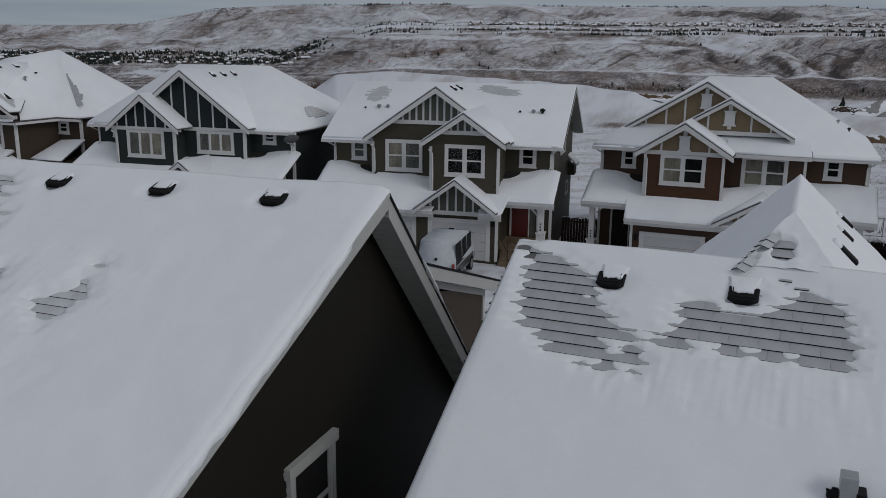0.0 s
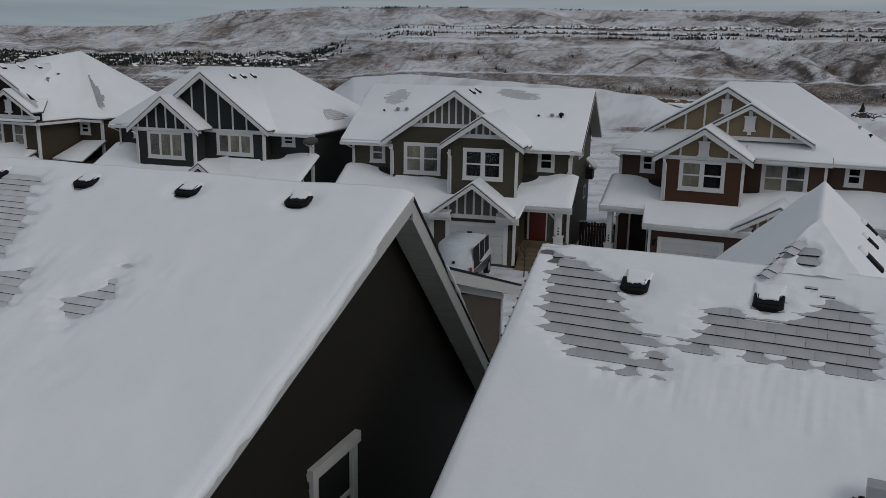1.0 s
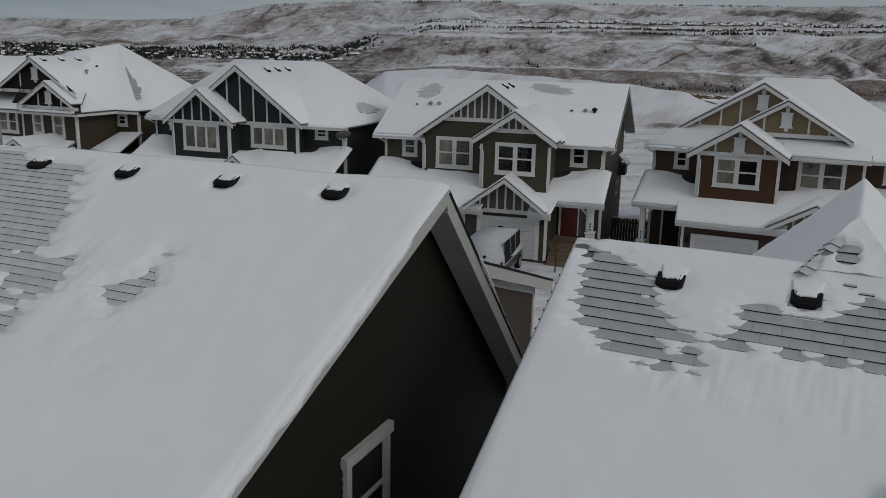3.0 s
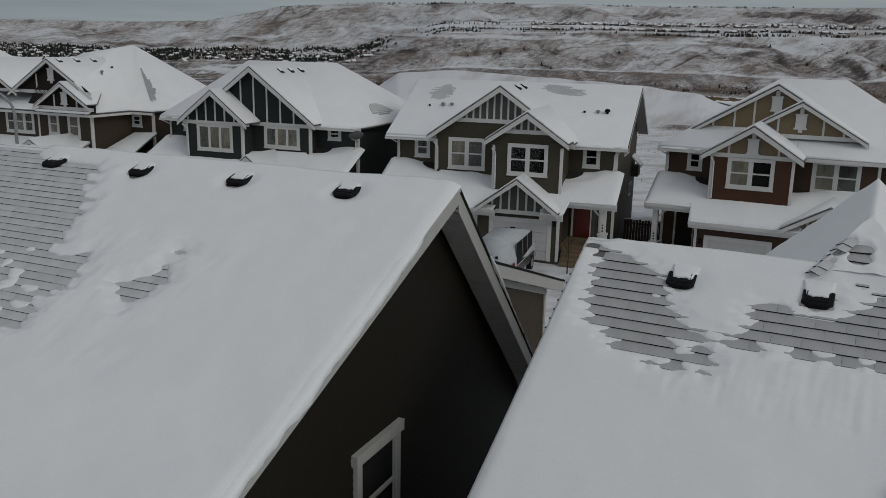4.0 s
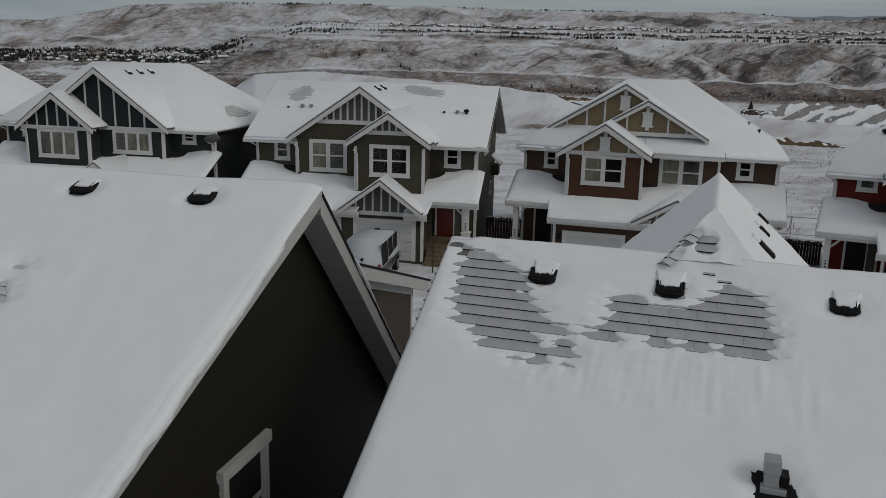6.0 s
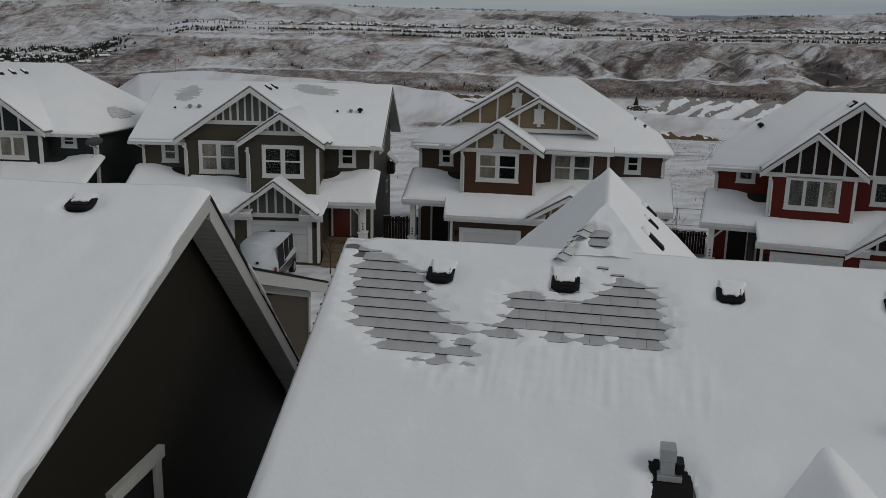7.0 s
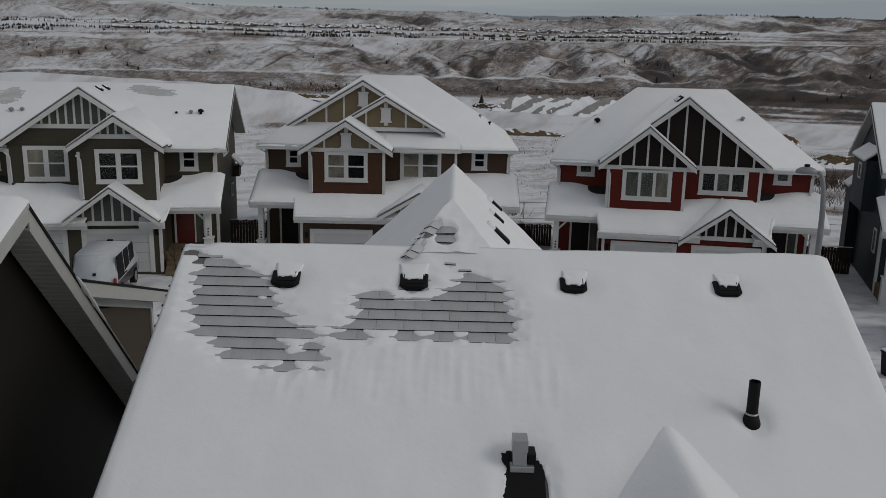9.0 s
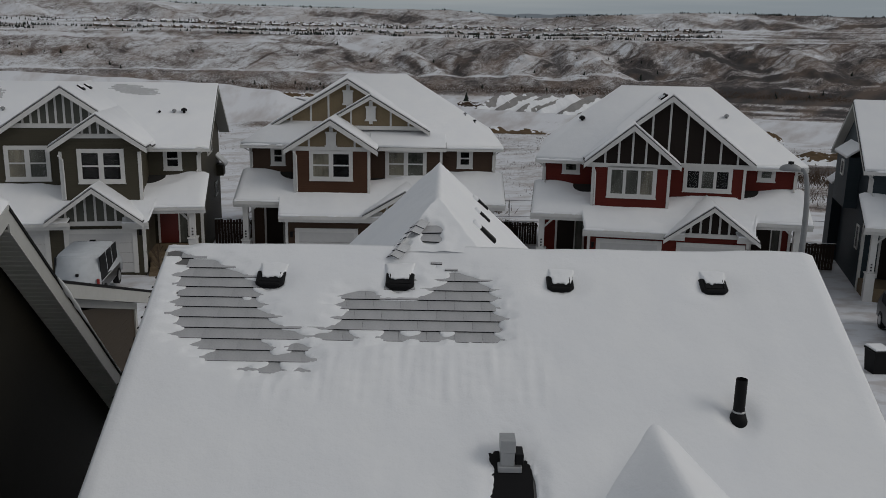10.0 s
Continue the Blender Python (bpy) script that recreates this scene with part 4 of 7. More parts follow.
def snow_sheet(house, name, x0, x1, y0, y1, z_ridge, slope, spans, seed, base=0.06, step=0.035, pits=(), ripples=(), material=None, lip=(0, 0)):
    """A blanket of snow on a slope that falls towards -y, with bare spots where the shingles show."""
    nx, ny = int((x1 - x0) / step), int((y1 - y0) / step)
    bm = bmesh.new()
    grid, keep = [], []
    spans = list(spans)
    for j in range(ny + 1):
        y = y0 + (y1 - y0) * j / ny
        row, kr = [], []
        for i in range(nx + 1):
            x = x0 + (x1 - x0) * i / nx
            d = -bare_depth(spans, x, y, seed) if spans else 9.0
            for px, py, rx, ry in pits:
                d = min(d, (math.hypot((x - px) / rx, (y - py) / ry) - 1 + 0.2 * noise.noise((x * 9, y * 9, seed))) * min(rx, ry))
            t = base * (0.9 + 0.45 * noise.noise((x * 0.7, y * 0.7, seed)) + 0.18 * noise.noise((x * 2.6, y * 2.6, seed + 3)))
            for rx0, rx1, ry0, ry1, amp in ripples:
                w = smooth(rx0, rx0 + 0.4, x) * smooth(rx1, rx1 - 0.4, x) * smooth(ry0, ry0 + 0.25, y) * smooth(ry1, ry1 - 0.15, y)
                t += w * amp * (noise.noise((x * 11, y * 1.6, seed)) + 0.6 * noise.noise((x * 5, y * 14, seed)))
            edge = min(x - x0 + 0.001, x1 - x + 0.001)
            t *= 0.25 + 0.75 * smooth(0.0, 0.16, edge) ** 0.6
            t = max(t * smooth(0.0, 0.2, d) ** 0.75 + 0.016, 0.016)
            row.append(bm.verts.new((x, y, z_ridge + slope * y + t)))
            kr.append(d > 0)
        grid.append(row)
        keep.append(kr)
    cut = set()
    for j in range(ny):
        for i in range(nx):
            if keep[j][i] or keep[j][i + 1] or keep[j + 1][i] or keep[j + 1][i + 1]:
                bm.faces.new((grid[j][i], grid[j][i + 1], grid[j + 1][i + 1], grid[j + 1][i]))
    for v in [v for v in bm.verts if not v.link_faces]:
        bm.verts.remove(v)
    rim = [e for e in bm.edges if len(e.link_faces) == 1]
    near = {}
    for e in rim:
        a, b = e.verts
        near.setdefault(a, []).append(b)
        near.setdefault(b, []).append(a)
    for k in range(3):
        moved = {v: v.co.lerp(sum((q.co for q in ws), Vector()) / len(ws), 0.6) for v, ws in near.items() if x0 + 0.01 < v.co.x < x1 - 0.01 and y0 + 0.01 < v.co.y < y1 - 0.01}
        for v, c in moved.items():
            v.co = c
    out = bmesh.ops.extrude_edge_only(bm, edges=rim)
    for v in out["geom"]:
        if isinstance(v, bmesh.types.BMVert):
            v.co.z = z_ridge + slope * v.co.y - 0.004
    return part(name, bm, material or SNOW, house, "smooth snow layer with melted spots", True)


TAB_MESHES = {}


def mat_frosted():
    m = Mat("snow_dusted_shingle", (0.50, 0.51, 0.525), 0.85)
    m.blend(m.ramp(m.noise(3.5, 5), 0.45, 0.7), (0.62, 0.635, 0.655), 0.7)
    m.blend(m.ramp(m.noise(90, 3), 0.45, 0.7), (0.36, 0.365, 0.375), 0.4)
    m.by_object(0.94, 1.05)
    return m.m


FROSTED = mat_frosted()


def tab_mesh(width, frost=False, hidden=False, gap=0.0):
    """One shingle tab: a thin wedge with a dark butt edge, lying in the xy plane with its lower end towards -y; hidden: frost on the butt too."""
    key = (round(width, 3), frost, hidden, gap)
    if key not in TAB_MESHES:
        me = bpy.data.meshes.new("shingle")
        w, g, t = width / 2 - gap, COURSE, 0.012 if frost else 0.021
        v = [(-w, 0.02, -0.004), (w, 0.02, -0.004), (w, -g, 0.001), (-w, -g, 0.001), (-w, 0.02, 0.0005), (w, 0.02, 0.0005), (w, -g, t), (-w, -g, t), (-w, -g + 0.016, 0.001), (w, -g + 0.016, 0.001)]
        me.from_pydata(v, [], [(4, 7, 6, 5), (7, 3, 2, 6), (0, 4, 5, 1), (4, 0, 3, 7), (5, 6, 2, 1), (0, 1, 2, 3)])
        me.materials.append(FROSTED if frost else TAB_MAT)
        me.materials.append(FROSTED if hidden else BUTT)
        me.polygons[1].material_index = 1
        me.update()
        TAB_MESHES[key] = me
    return TAB_MESHES[key]


def shingles(house, roof, z_ridge, slope, spans, seed, x_least, x_most, most=290, margin=0.3, frost=False):
    """The tabs that lie under the bare spots of a roof."""
    rng = random.Random(seed)
    ang = math.atan(slope)
    rows = {}
    for c, a, b in spans:
        rows.setdefault(c, []).append((a - margin, b + margin))
    spots = []
    for c, runs in sorted(rows.items()):
        shift = (c % 3) * TAB / 3 + 0.03
        done = set()
        for a, b in runs:
            for n in range(math.floor((a - shift) / TAB), math.ceil((b - shift) / TAB)):
                if n not in done:
                    done.add(n)
                    spots.append((c, shift + n * TAB))
    spots.sort(key=lambda s: -s[1])
    stretch = math.sqrt(1 + slope * slope)
    spots = [s for s in spots if s[1] + TAB / 2 < x_most and s[1] - TAB / 2 > x_least]
    for n, (c, x) in enumerate(spots):
        y = -c * COURSE
        m = Matrix.Translation((x, y, z_ridge + slope * y + 0.001)) @ Matrix.Rotation(ang, 4, "X") @ Matrix.Rotation(rng.uniform(-0.006, 0.006), 4, "Z") @ Matrix.Diagonal((1, stretch, 1, 1))
        if n < most:
            ob = new("shingle", tab_mesh(TAB, frost, frost and rng.random() < 0.25, 0.0 if frost or x < 2.3 else 0.0014))
            ob.parent = roof
            ob.matrix_local = m
        else:
            FAR_TABS.append((house, m))


FAR_TABS = []


def roof_vent(m, seed, size=1.0):
    """A black plastic box vent: a deep lip with cut corners, a stepped top that slopes back into the snow, louvres and a cap of snow."""
    v = thing("roof_vent", m @ Matrix.Scale(size, 4), "black plastic roof vent half buried in snow", "roof vent", "vents along the near ridges")
    rng = random.Random(seed)
    lip = [(-0.12, -0.145), (0.12, -0.145), (0.17, -0.10), (0.17, 0.10), (-0.17, 0.10), (-0.17, -0.10)]
    bm = bmesh.new()
    low = [bm.verts.new((x, y, -0.012)) for x, y in lip]
    mid = [bm.verts.new((x * 1.03, y * 1.03, 0.040 - 0.08 * max(0.0, y - 0.02))) for x, y in lip]
    top = [bm.verts.new((x * 0.93, y * 0.93, 0.066 - 0.13 * max(0.0, y - 0.02))) for x, y in lip]
    for a, b in ((low, mid), (mid, top)):
        for i in range(6):
            j = (i + 1) % 6
            bm.faces.new((a[i], a[j], b[j], b[i]))
    bm.faces.new(top)
    bm.faces.new(low[::-1])
    bmesh.ops.bevel(bm, geom=bm.edges[:], offset=0.006, segments=2, affect="EDGES")
    part("hood", bm, BLACK, v)
    part("flange", boxes((-0.19, 0.19, -0.15, 0.14, -0.01, 0.004)), BLACK, v)
    part("top_rib", boxes((-0.11, 0.11, -0.095, -0.083, 0.06, 0.074), (-0.125, -0.113, -0.095, 0.06, 0.06, 0.074), (0.113, 0.125, -0.095, 0.06, 0.06, 0.074), bevel=0.003), BLACK, v)
    for i in range(2):
        part("louvre", boxes((-0.11, 0.11, -0.16, -0.146, 0.004 + i * 0.018, 0.012 + i * 0.018)), BLACK, v)
    bm = bmesh.new()
    n = 12
    off = rng.uniform(-0.02, 0.02)
    front = rng.uniform(-0.06, 0.0)
    vs = []
    for j in range(n + 1):
        row = []
        for i in range(n + 1):
            u, w = i / n, j / n
            x = -0.125 + 0.255 * u + off + 0.022 * noise.noise((w * 6, seed, 1))
            y = front + (0.30 - front) * w + 0.05 * noise.noise((u * 5, seed, 4)) * (1 - w)
            dome = (math.sin(math.pi * min(1, (i + 0.35) / (n + 0.7))) * math.sin(math.pi * min(1.0, 0.12 + 0.88 * w))) ** 0.5
            rest = 0.068 - 0.13 * max(0.0, y - 0.02)
            row.append(bm.verts.new((x * (0.9 + 0.6 * w), y, max(rest, 0.060) - 0.004 * w - 0.03 * w ** 3 + 0.015 * dome * (0.8 + 0.5 * noise.noise((i * 0.4, j * 0.4, seed))))))
        vs.append(row)
    for j in range(n):
        for i in range(n):
            bm.faces.new((vs[j][i], vs[j][i + 1], vs[j + 1][i + 1], vs[j + 1][i]))
    rim = bmesh.ops.extrude_edge_only(bm, edges=[e for e in bm.edges if len(e.link_faces) == 1])
    for q in rim["geom"]:
        if isinstance(q, bmesh.types.BMVert):
            q.co.z -= 0.012 if q.co.y < 0.1 else 0.06
    part("snow_cap", bm, SNOW, v, "small cap of snow", True)
    return v


RP = math.tan(radians(30.5))
RZ = 7.40
RIGHT_SPANS = [(0, -0.05, 0.28), (1, 0.11, 0.74), (2, 0.2, 1.0), (3, 0.2, 1.26), (4, 0.22, 1.26), (5, 0.27, 1.36), (6, 0.3, 1.46), (7, 0.37, 1.6), (8, 0.43, 2.0), (9, 0.66, 1.62), (9, 1.78, 2.02), (10, 0.85, 1.7), (10, 1.72, 2.1), (11, 1.3, 1.4), (11, 1.48, 1.76), (11, 1.92, 2.02)]
RIGHT_SPANS += [(2, 3.67, 3.98), (3, 3.58, 4.16), (4, 2.37, 2.78), (4, 3.34, 4.26), (5, 2.26, 4.31), (6, 2.38, 4.34), (7, 2.26, 4.35), (8, 2.13, 2.56), (8, 2.86, 3.2), (8, 3.26, 3.62), (8, 3.7, 4.3)]
right_house = thing("near_house", pose(1.01, 11.42, 0, 0, 0, -24), "house with snowy grey shingle roof and melted bare patches", "house")
rear_roof = part("rear_roof", slab([[(0, -5.2, RZ - 5.2 * RP), (8.46, -5.2, RZ - 5.2 * RP), (8.46, 0, RZ), (0, 0, RZ)]], 0.2), SHINGLE, right_house)
part("wall", boxes((0.35, 8.1, -4.6, 5.0, -1.5, 4.75)), NEAR_BROWN, right_house)
for x in (0.35, 8.04):
    bm = bmesh.new()
    prism(bm, [(x, -4.6, 4.74), (x, 5.0, 4.74), (x, 0.0, RZ - 0.25)], (0.06, 0, 0))
    part("gable_wall", bm, NEAR_BROWN, right_house)
part("front_roof", slab([[(0, 0, RZ), (8.46, 0, RZ), (8.46, 5.4, RZ - 5.4 * RP), (0, 5.4, RZ - 5.4 * RP)]], 0.2), SHINGLE, right_house)
part("front_snow", slab([[(0.02, 0.0, RZ), (8.44, 0, RZ), (8.44, 5.4, RZ - 5.4 * RP), (0.02, 5.4, RZ - 5.4 * RP)]], 0.06, 0.055, 0.02), SNOW, right_house, "smooth snow layer")
PITS = [(1.42, -0.52, 0.18, 0.12), (3.06, -0.52, 0.18, 0.12), (5.09, -0.50, 0.17, 0.10), (7.04, -0.50, 0.17, 0.10), (6.87, -2.2, 0.10, 0.10), (4.36, -3.02, 0.24, 0.42), (4.22, -2.68, 0.13, 0.1), (3.52, -0.2, 0.07, 0.03), (3.16, -0.28, 0.07, 0.03), (3.71, -0.31, 0.09, 0.025)]
snow_sheet(right_house, "rear_snow", -0.02, 8.48, -5.2, 0.05, RZ, RP, RIGHT_SPANS, 11, 0.055, 0.034, PITS, [(1.1, 5.1, -2.25, -1.15, 0.015)])
shingles(right_house, rear_roof, RZ, RP, RIGHT_SPANS + [(c, 0.0, 0.25) for c in range(0, 3)], 5, -0.02, 8.4)
# cross gable over the front, its rear end hipped
cz, cs = 7.97, 0.945
low = cz - 1.92 * cs
CROSS = [[(1.6, 4.85, low), (3.52, 4.85, cz), (3.52, 0.9, cz), (1.6, 0.9, low)], [(1.6, 0.9, low), (3.52, 0.9, cz), (2.92, -0.06, 7.403), (1.6, -0.06, low)], [(5.44, 0.9, low), (3.52, 0.9, cz), (3.52, 4.85, cz), (5.44, 4.85, low)], [(5.44, -0.06, low), (4.12, -0.06, 7.403), (3.52, 0.9, cz), (5.44, 0.9, low)], [(2.92, -0.06, 7.403), (3.52, 0.9, cz), (4.12, -0.06, 7.403)]]
part("cross_roof", slab(CROSS, 0.1, -0.03), SHINGLE, right_house)


def drift(bm, polys, lift, seed, cells=14, bare=()):
    """Uneven snow on sloping sheets: each sheet a fine net, rounded down to its edges."""
    for poly in polys:
        p = [Vector(q) for q in poly]
        a, b, c, d = p if len(p) == 4 else (p[0], p[1], p[1], p[2])
        net = []
        for j in range(cells + 1):
            row = []
            for i in range(cells + 1):
                u, v = i / cells, j / cells
                q = (a * (1 - u) + d * u) * (1 - v) + (b * (1 - u) + c * u) * v
                h = lift * (0.9 + 0.7 * noise.noise((q.x * 1.3, q.y * 1.3, seed)) + 0.35 * noise.noise((q.x * 4, q.y * 4, seed)) + 0.35 * noise.noise((q.x * 7, q.y * 9, seed)))
                for bx, by, br in bare:
                    k = smooth(br * 0.75, br * 1.25, math.hypot(q.x - bx, (q.y - by) * 1.3))
                    h = h * k - 0.012 * (1 - k)
                row.append(bm.verts.new((q.x, q.y, q.z + h)))
            net.append(row)
        for j in range(cells):
            for i in range(cells):
                bm.faces.new((net[j][i], net[j][i + 1], net[j + 1][i + 1], net[j + 1][i]))
    bmesh.ops.remove_doubles(bm, verts=bm.verts[:], dist=0.004)
    return bm


# bare spots on the hip and below it: where they lie, how wide, which way the tab is turned
HIP_SPOTS = [(3.44, 0.34, 0.15, 0.05), (3.44, 0.19, 0.14, -0.04), (3.52, -0.2, 0.07, -0.05), (3.16, -0.27, 0.06, 0.1), (3.71, -0.30, 0.08, 0.0)]
hip_a, hip_b = Vector((3.50, 0.80, 7.985)), Vector((2.98, -0.10, 7.47))
HIP_BARE = [(hip_a.lerp(hip_b, k).x, hip_a.lerp(hip_b, k).y, 0.075) for k in (0.38, 0.45, 0.62, 0.78, 0.88, 0.97)]
bm = bmesh.new()
drift(bm, CROSS, 0.042, 4.0, 34, HIP_BARE + [(x, y, r) for x, y, r, a in HIP_SPOTS[:2]])
part("cross_snow", bm, SNOW, right_house, "smooth snow layer", True)
# caps bent over the hip between the cross gable and the main slope
rng = random.Random(3)
down = (hip_b - hip_a).normalized()
for i in range(6):
    k = 0.40 + 0.115 * i
    p = hip_a.lerp(hip_b, k)
    for side, lean in ((0, Vector((-0.62, 0.05, 1))), (1, Vector((0.12, -0.5, 1)))):
        if i in (2, 3) and side:
            continue
        zax = (lean - down * lean.dot(down)).normalized()
        yax = -down
        m = Matrix((yax.cross(zax), yax, zax)).transposed().to_4x4()
        ob = new("shingle", tab_mesh(0.13, True))
        ob.parent = rear_roof
        ob.matrix_local = Matrix.Translation(p + m.to_3x3() @ Vector((0.062 if side else -0.062, 0, -0.010 + 0.003 * side))) @ m @ Matrix.Rotation(rng.uniform(-0.10, 0.10), 4, "Z") @ Matrix.Rotation(-0.03, 4, "X")
for x, y, r, a in HIP_SPOTS:
    ob = new("shingle", tab_mesh(2.1 * r))
    ob.parent = rear_roof
    ob.matrix_local = Matrix.Translation((x, y + 0.07, RZ + RP * (y + 0.07) + (0.046 if y > 0.1 else 0.012))) @ Matrix.Rotation(math.atan(RP), 4, "X") @ Matrix.Rotation(a, 4, "Z") @ Matrix.Scale(0.45 if r < 0.1 else 1.0, 4, (0, 1, 0))
# low cross gable at the back
bm = bmesh.new()
net = []
for j in range(67):
    y = -5.5 + 3.65 * j / 66
    row = []
    for i in range(69):
        x = 5.92 + 1.75 * (i / 34 - 1)
        a = RZ + RP * y + 0.05
        b = 6.07 - 0.80 * (math.hypot(x - 5.92, 0.06) - 0.06) + 0.015 * noise.noise((x * 1.5, y * 1.5, 9.0))
        row.append(bm.verts.new((x, y, 0.5 * (a + b + math.hypot(a - b, 0.07)) - 0.12 * (1 - smooth(-0.16, 0.0, b - a)))))
    net.append(row)
for j in range(66):
    for i in range(68):
        bm.faces.new((net[j][i], net[j][i + 1], net[j + 1][i + 1], net[j + 1][i]))
part("rear_gable_snow", bm, SNOW, right_house, "smooth snow layer", True)
part("rear_gable_roof", slab([[(4.67, -5.6, 5.06), (5.92, -5.6, 6.06), (5.92, -2.3, 6.06), (4.67, -4.05, 5.06)], [(5.92, -5.6, 6.06), (7.17, -5.6, 5.06), (7.17, -4.05, 5.06), (5.92, -2.3, 6.06)]], 0.15, -0.04), SHINGLE, right_house)
# rake edges: a metal drip edge with shingle ends that stand out
for x, s in ((0.0, -1), (8.46, 1)):
    bm = bmesh.new()
    prism(bm, [(x, 0.0, RZ + 0.012), (x, -5.2, RZ - 5.2 * RP + 0.012), (x, -5.2, RZ - 5.2 * RP - 0.2), (x, 0.0, RZ - 0.2)], (0.03 * s, 0, 0))
    part("bargeboard", bm, FASCIA, right_house)
    bm = bmesh.new()
    for c in range(36):
        y = -c * COURSE
        r = rng.uniform(0.003, 0.013)
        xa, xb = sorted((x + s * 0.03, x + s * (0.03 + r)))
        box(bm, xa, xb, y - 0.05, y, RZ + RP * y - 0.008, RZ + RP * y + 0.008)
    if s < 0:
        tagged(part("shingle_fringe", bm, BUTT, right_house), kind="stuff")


def on_right(x, y, lift=0.0):
    return pose(1.01, 11.42, 0, 0, 0, -24) @ Matrix.Translation((x, y, RZ + RP * y + lift)) @ Matrix.Rotation(math.atan(RP), 4, "X")


for n, x in enumerate((1.42, 3.06, 5.09, 7.04)):
    roof_vent(on_right(x, -0.44), 20 + n, 1.04 if n < 2 else 0.98)
for n, (x, y, big) in enumerate(((4.30, 4.6, 1.0), (4.28, 3.3, 0.9), (4.24, 1.7, 1.25))):
    ob = thing("ridge_vent", pose(1.01, 11.42, 0, 0, 0, -24) @ pose(x, y, 8.0 - 0.945 * (x - 3.52), 0, 43.4, 0) @ Matrix.Scale(big, 4), "dark slot of a roof vent in snow", "roof vent", "vents on the cross gable")
    part("hood", boxes((-0.16, 0.15, -0.09, 0.06, -0.03, 0.045), bevel=0.015), BLACK, ob)
    part("snow_cap", boxes((-0.22, -0.10, -0.105, 0.05, -0.03, 0.052), bevel=0.02), SNOW, ob, "", True)


def plumbing_stack():
    ob = thing("plumbing_stack", pose(1.01, 11.42, 0, 0, 0, -24) @ Matrix.Translation((6.87, -2.18, RZ - 2.18 * RP)), "black plastic plumbing vent pipe with rubber boot", "vent pipe")
    bm = tube(bmesh.new(), (0, 0, -0.05), (0, 0, 0.47), 0.062, 0.062, 20, False)
    tube(bm, (0, 0, -0.05), (0, 0, 0.47), 0.052, 0.052, 20, False)
    part("pipe", bm, BLACK, ob, "", True)
    part("pipe_rim", tube(bmesh.new(), (0, 0, 0.40), (0, 0, 0.405), 0.053, 0.053, 20), DARK, ob)
    part("boot", tube(bmesh.new(), (0, 0, -0.06), (0, 0, 0.09), 0.12, 0.07, 18), BLACK, ob, "", True)
    part("clamp", tube(bmesh.new(), (0, 0, 0.085), (0, 0, 0.105), 0.071, 0.069, 18), STEEL, ob, "steel clamp ring", True)


def flue_vent():
    """A square galvanised vent hood on its black flashing."""
    ob = thing("flue_vent", pose(1.01, 11.42, 0, 0, 0, -24) @ Matrix.Translation((4.30, -2.70, RZ - 2.70 * RP)), "square galvanised vent hood on black flashing", "roof vent")
    part("hood", boxes((-0.08, 0.08, -0.10, 0.10, 0.16, 0.30), (-0.072, 0.072, -0.09, 0.09, 0.0, 0.162), bevel=0.005), STEEL, ob)
    part("collar", boxes((-0.10, 0.15, -0.12, 0.10, -0.05, 0.015), bevel=0.006), STEEL, ob)
    bm = boxes((-0.19, 0.26, -0.80, 0.14, -0.004, 0.014))
    bmesh.ops.rotate(bm, cent=(0, 0, 0), matrix=Matrix.Rotation(math.atan(RP), 3, "X"), verts=bm.verts[:])
    part("flashing", bm, BLACK, ob, "black felt flashing")
    part("side_box", boxes((0.085, 0.17, -0.06, 0.14, 0.0, 0.13), bevel=0.006), BLACK, ob)


plumbing_stack()
flue_vent()

# ---- left near house ----
LP, LF, LZ = 0.41, 1.012, 8.08
left_house = thing("near_house", pose(-0.855, 11.453, 0, 0, 0, -21), "house with dark brown gable wall, grey soffits and snowy roof", "house")
left_roof = part("rear_roof", slab([[(-11, -6.8, LZ - 6.8 * LP), (-0.01, -6.8, LZ - 6.8 * LP), (-0.01, 0, LZ), (-11, 0, LZ)]], 0.14), SHINGLE, left_house)
part("front_roof", slab([[(-11, 0, LZ), (-0.01, 0, LZ), (-0.01, 4.6, LZ - 4.6 * LF), (-11, 4.6, LZ - 4.6 * LF)]], 0.14), SHINGLE, left_house)
LEFT_RIGHT_EDGE = [(0.3, -6.42), (0.57, -6.27), (1.23, -5.8), (1.59, -5.55), (2.28, -5.2), (2.5, -5.07), (2.67, -4.4), (2.9, -4.36), (3.24, -4.34), (3.54, -4.27), (3.7, -4.2), (3.9, -4.45)]
rng = random.Random(8)
LEFT_SPANS = []
for c in range(2, 28):
    y = (c + 0.5) * COURSE
    end = table(y, LEFT_RIGHT_EDGE) + rng.uniform(-0.15, 0.15)
    if c < 17:
        LEFT_SPANS.append((c, -10.8, end))
    else:
        x = end
        while x > -10.5:
            w = rng.uniform(0.35, 1.3) * (1.6 if c < 20 else 0.8)
            LEFT_SPANS.append((c, x - w, x))
            x -= w + rng.uniform(0.03, 0.10) * (c - 14) * 0.26
LEFT_SPANS += [(0, -10.8, -8.05), (1, -10.8, -7.95), (14, -3.36, -3.06), (16, -3.3, -3.06), (17, -3.22, -2.98), (18, -3.42, -2.88), (19, -3.64, -2.95), (20, -3.54, -2.95), (21, -3.38, -3.08), (22, -3.22, -3.06), (16, -4.72, -4.45), (17, -5.02, -4.42)]
LV = [(-7.46, -0.46), (-5.51, -0.44), (-3.54, -0.42), (-1.60, -0.44)]
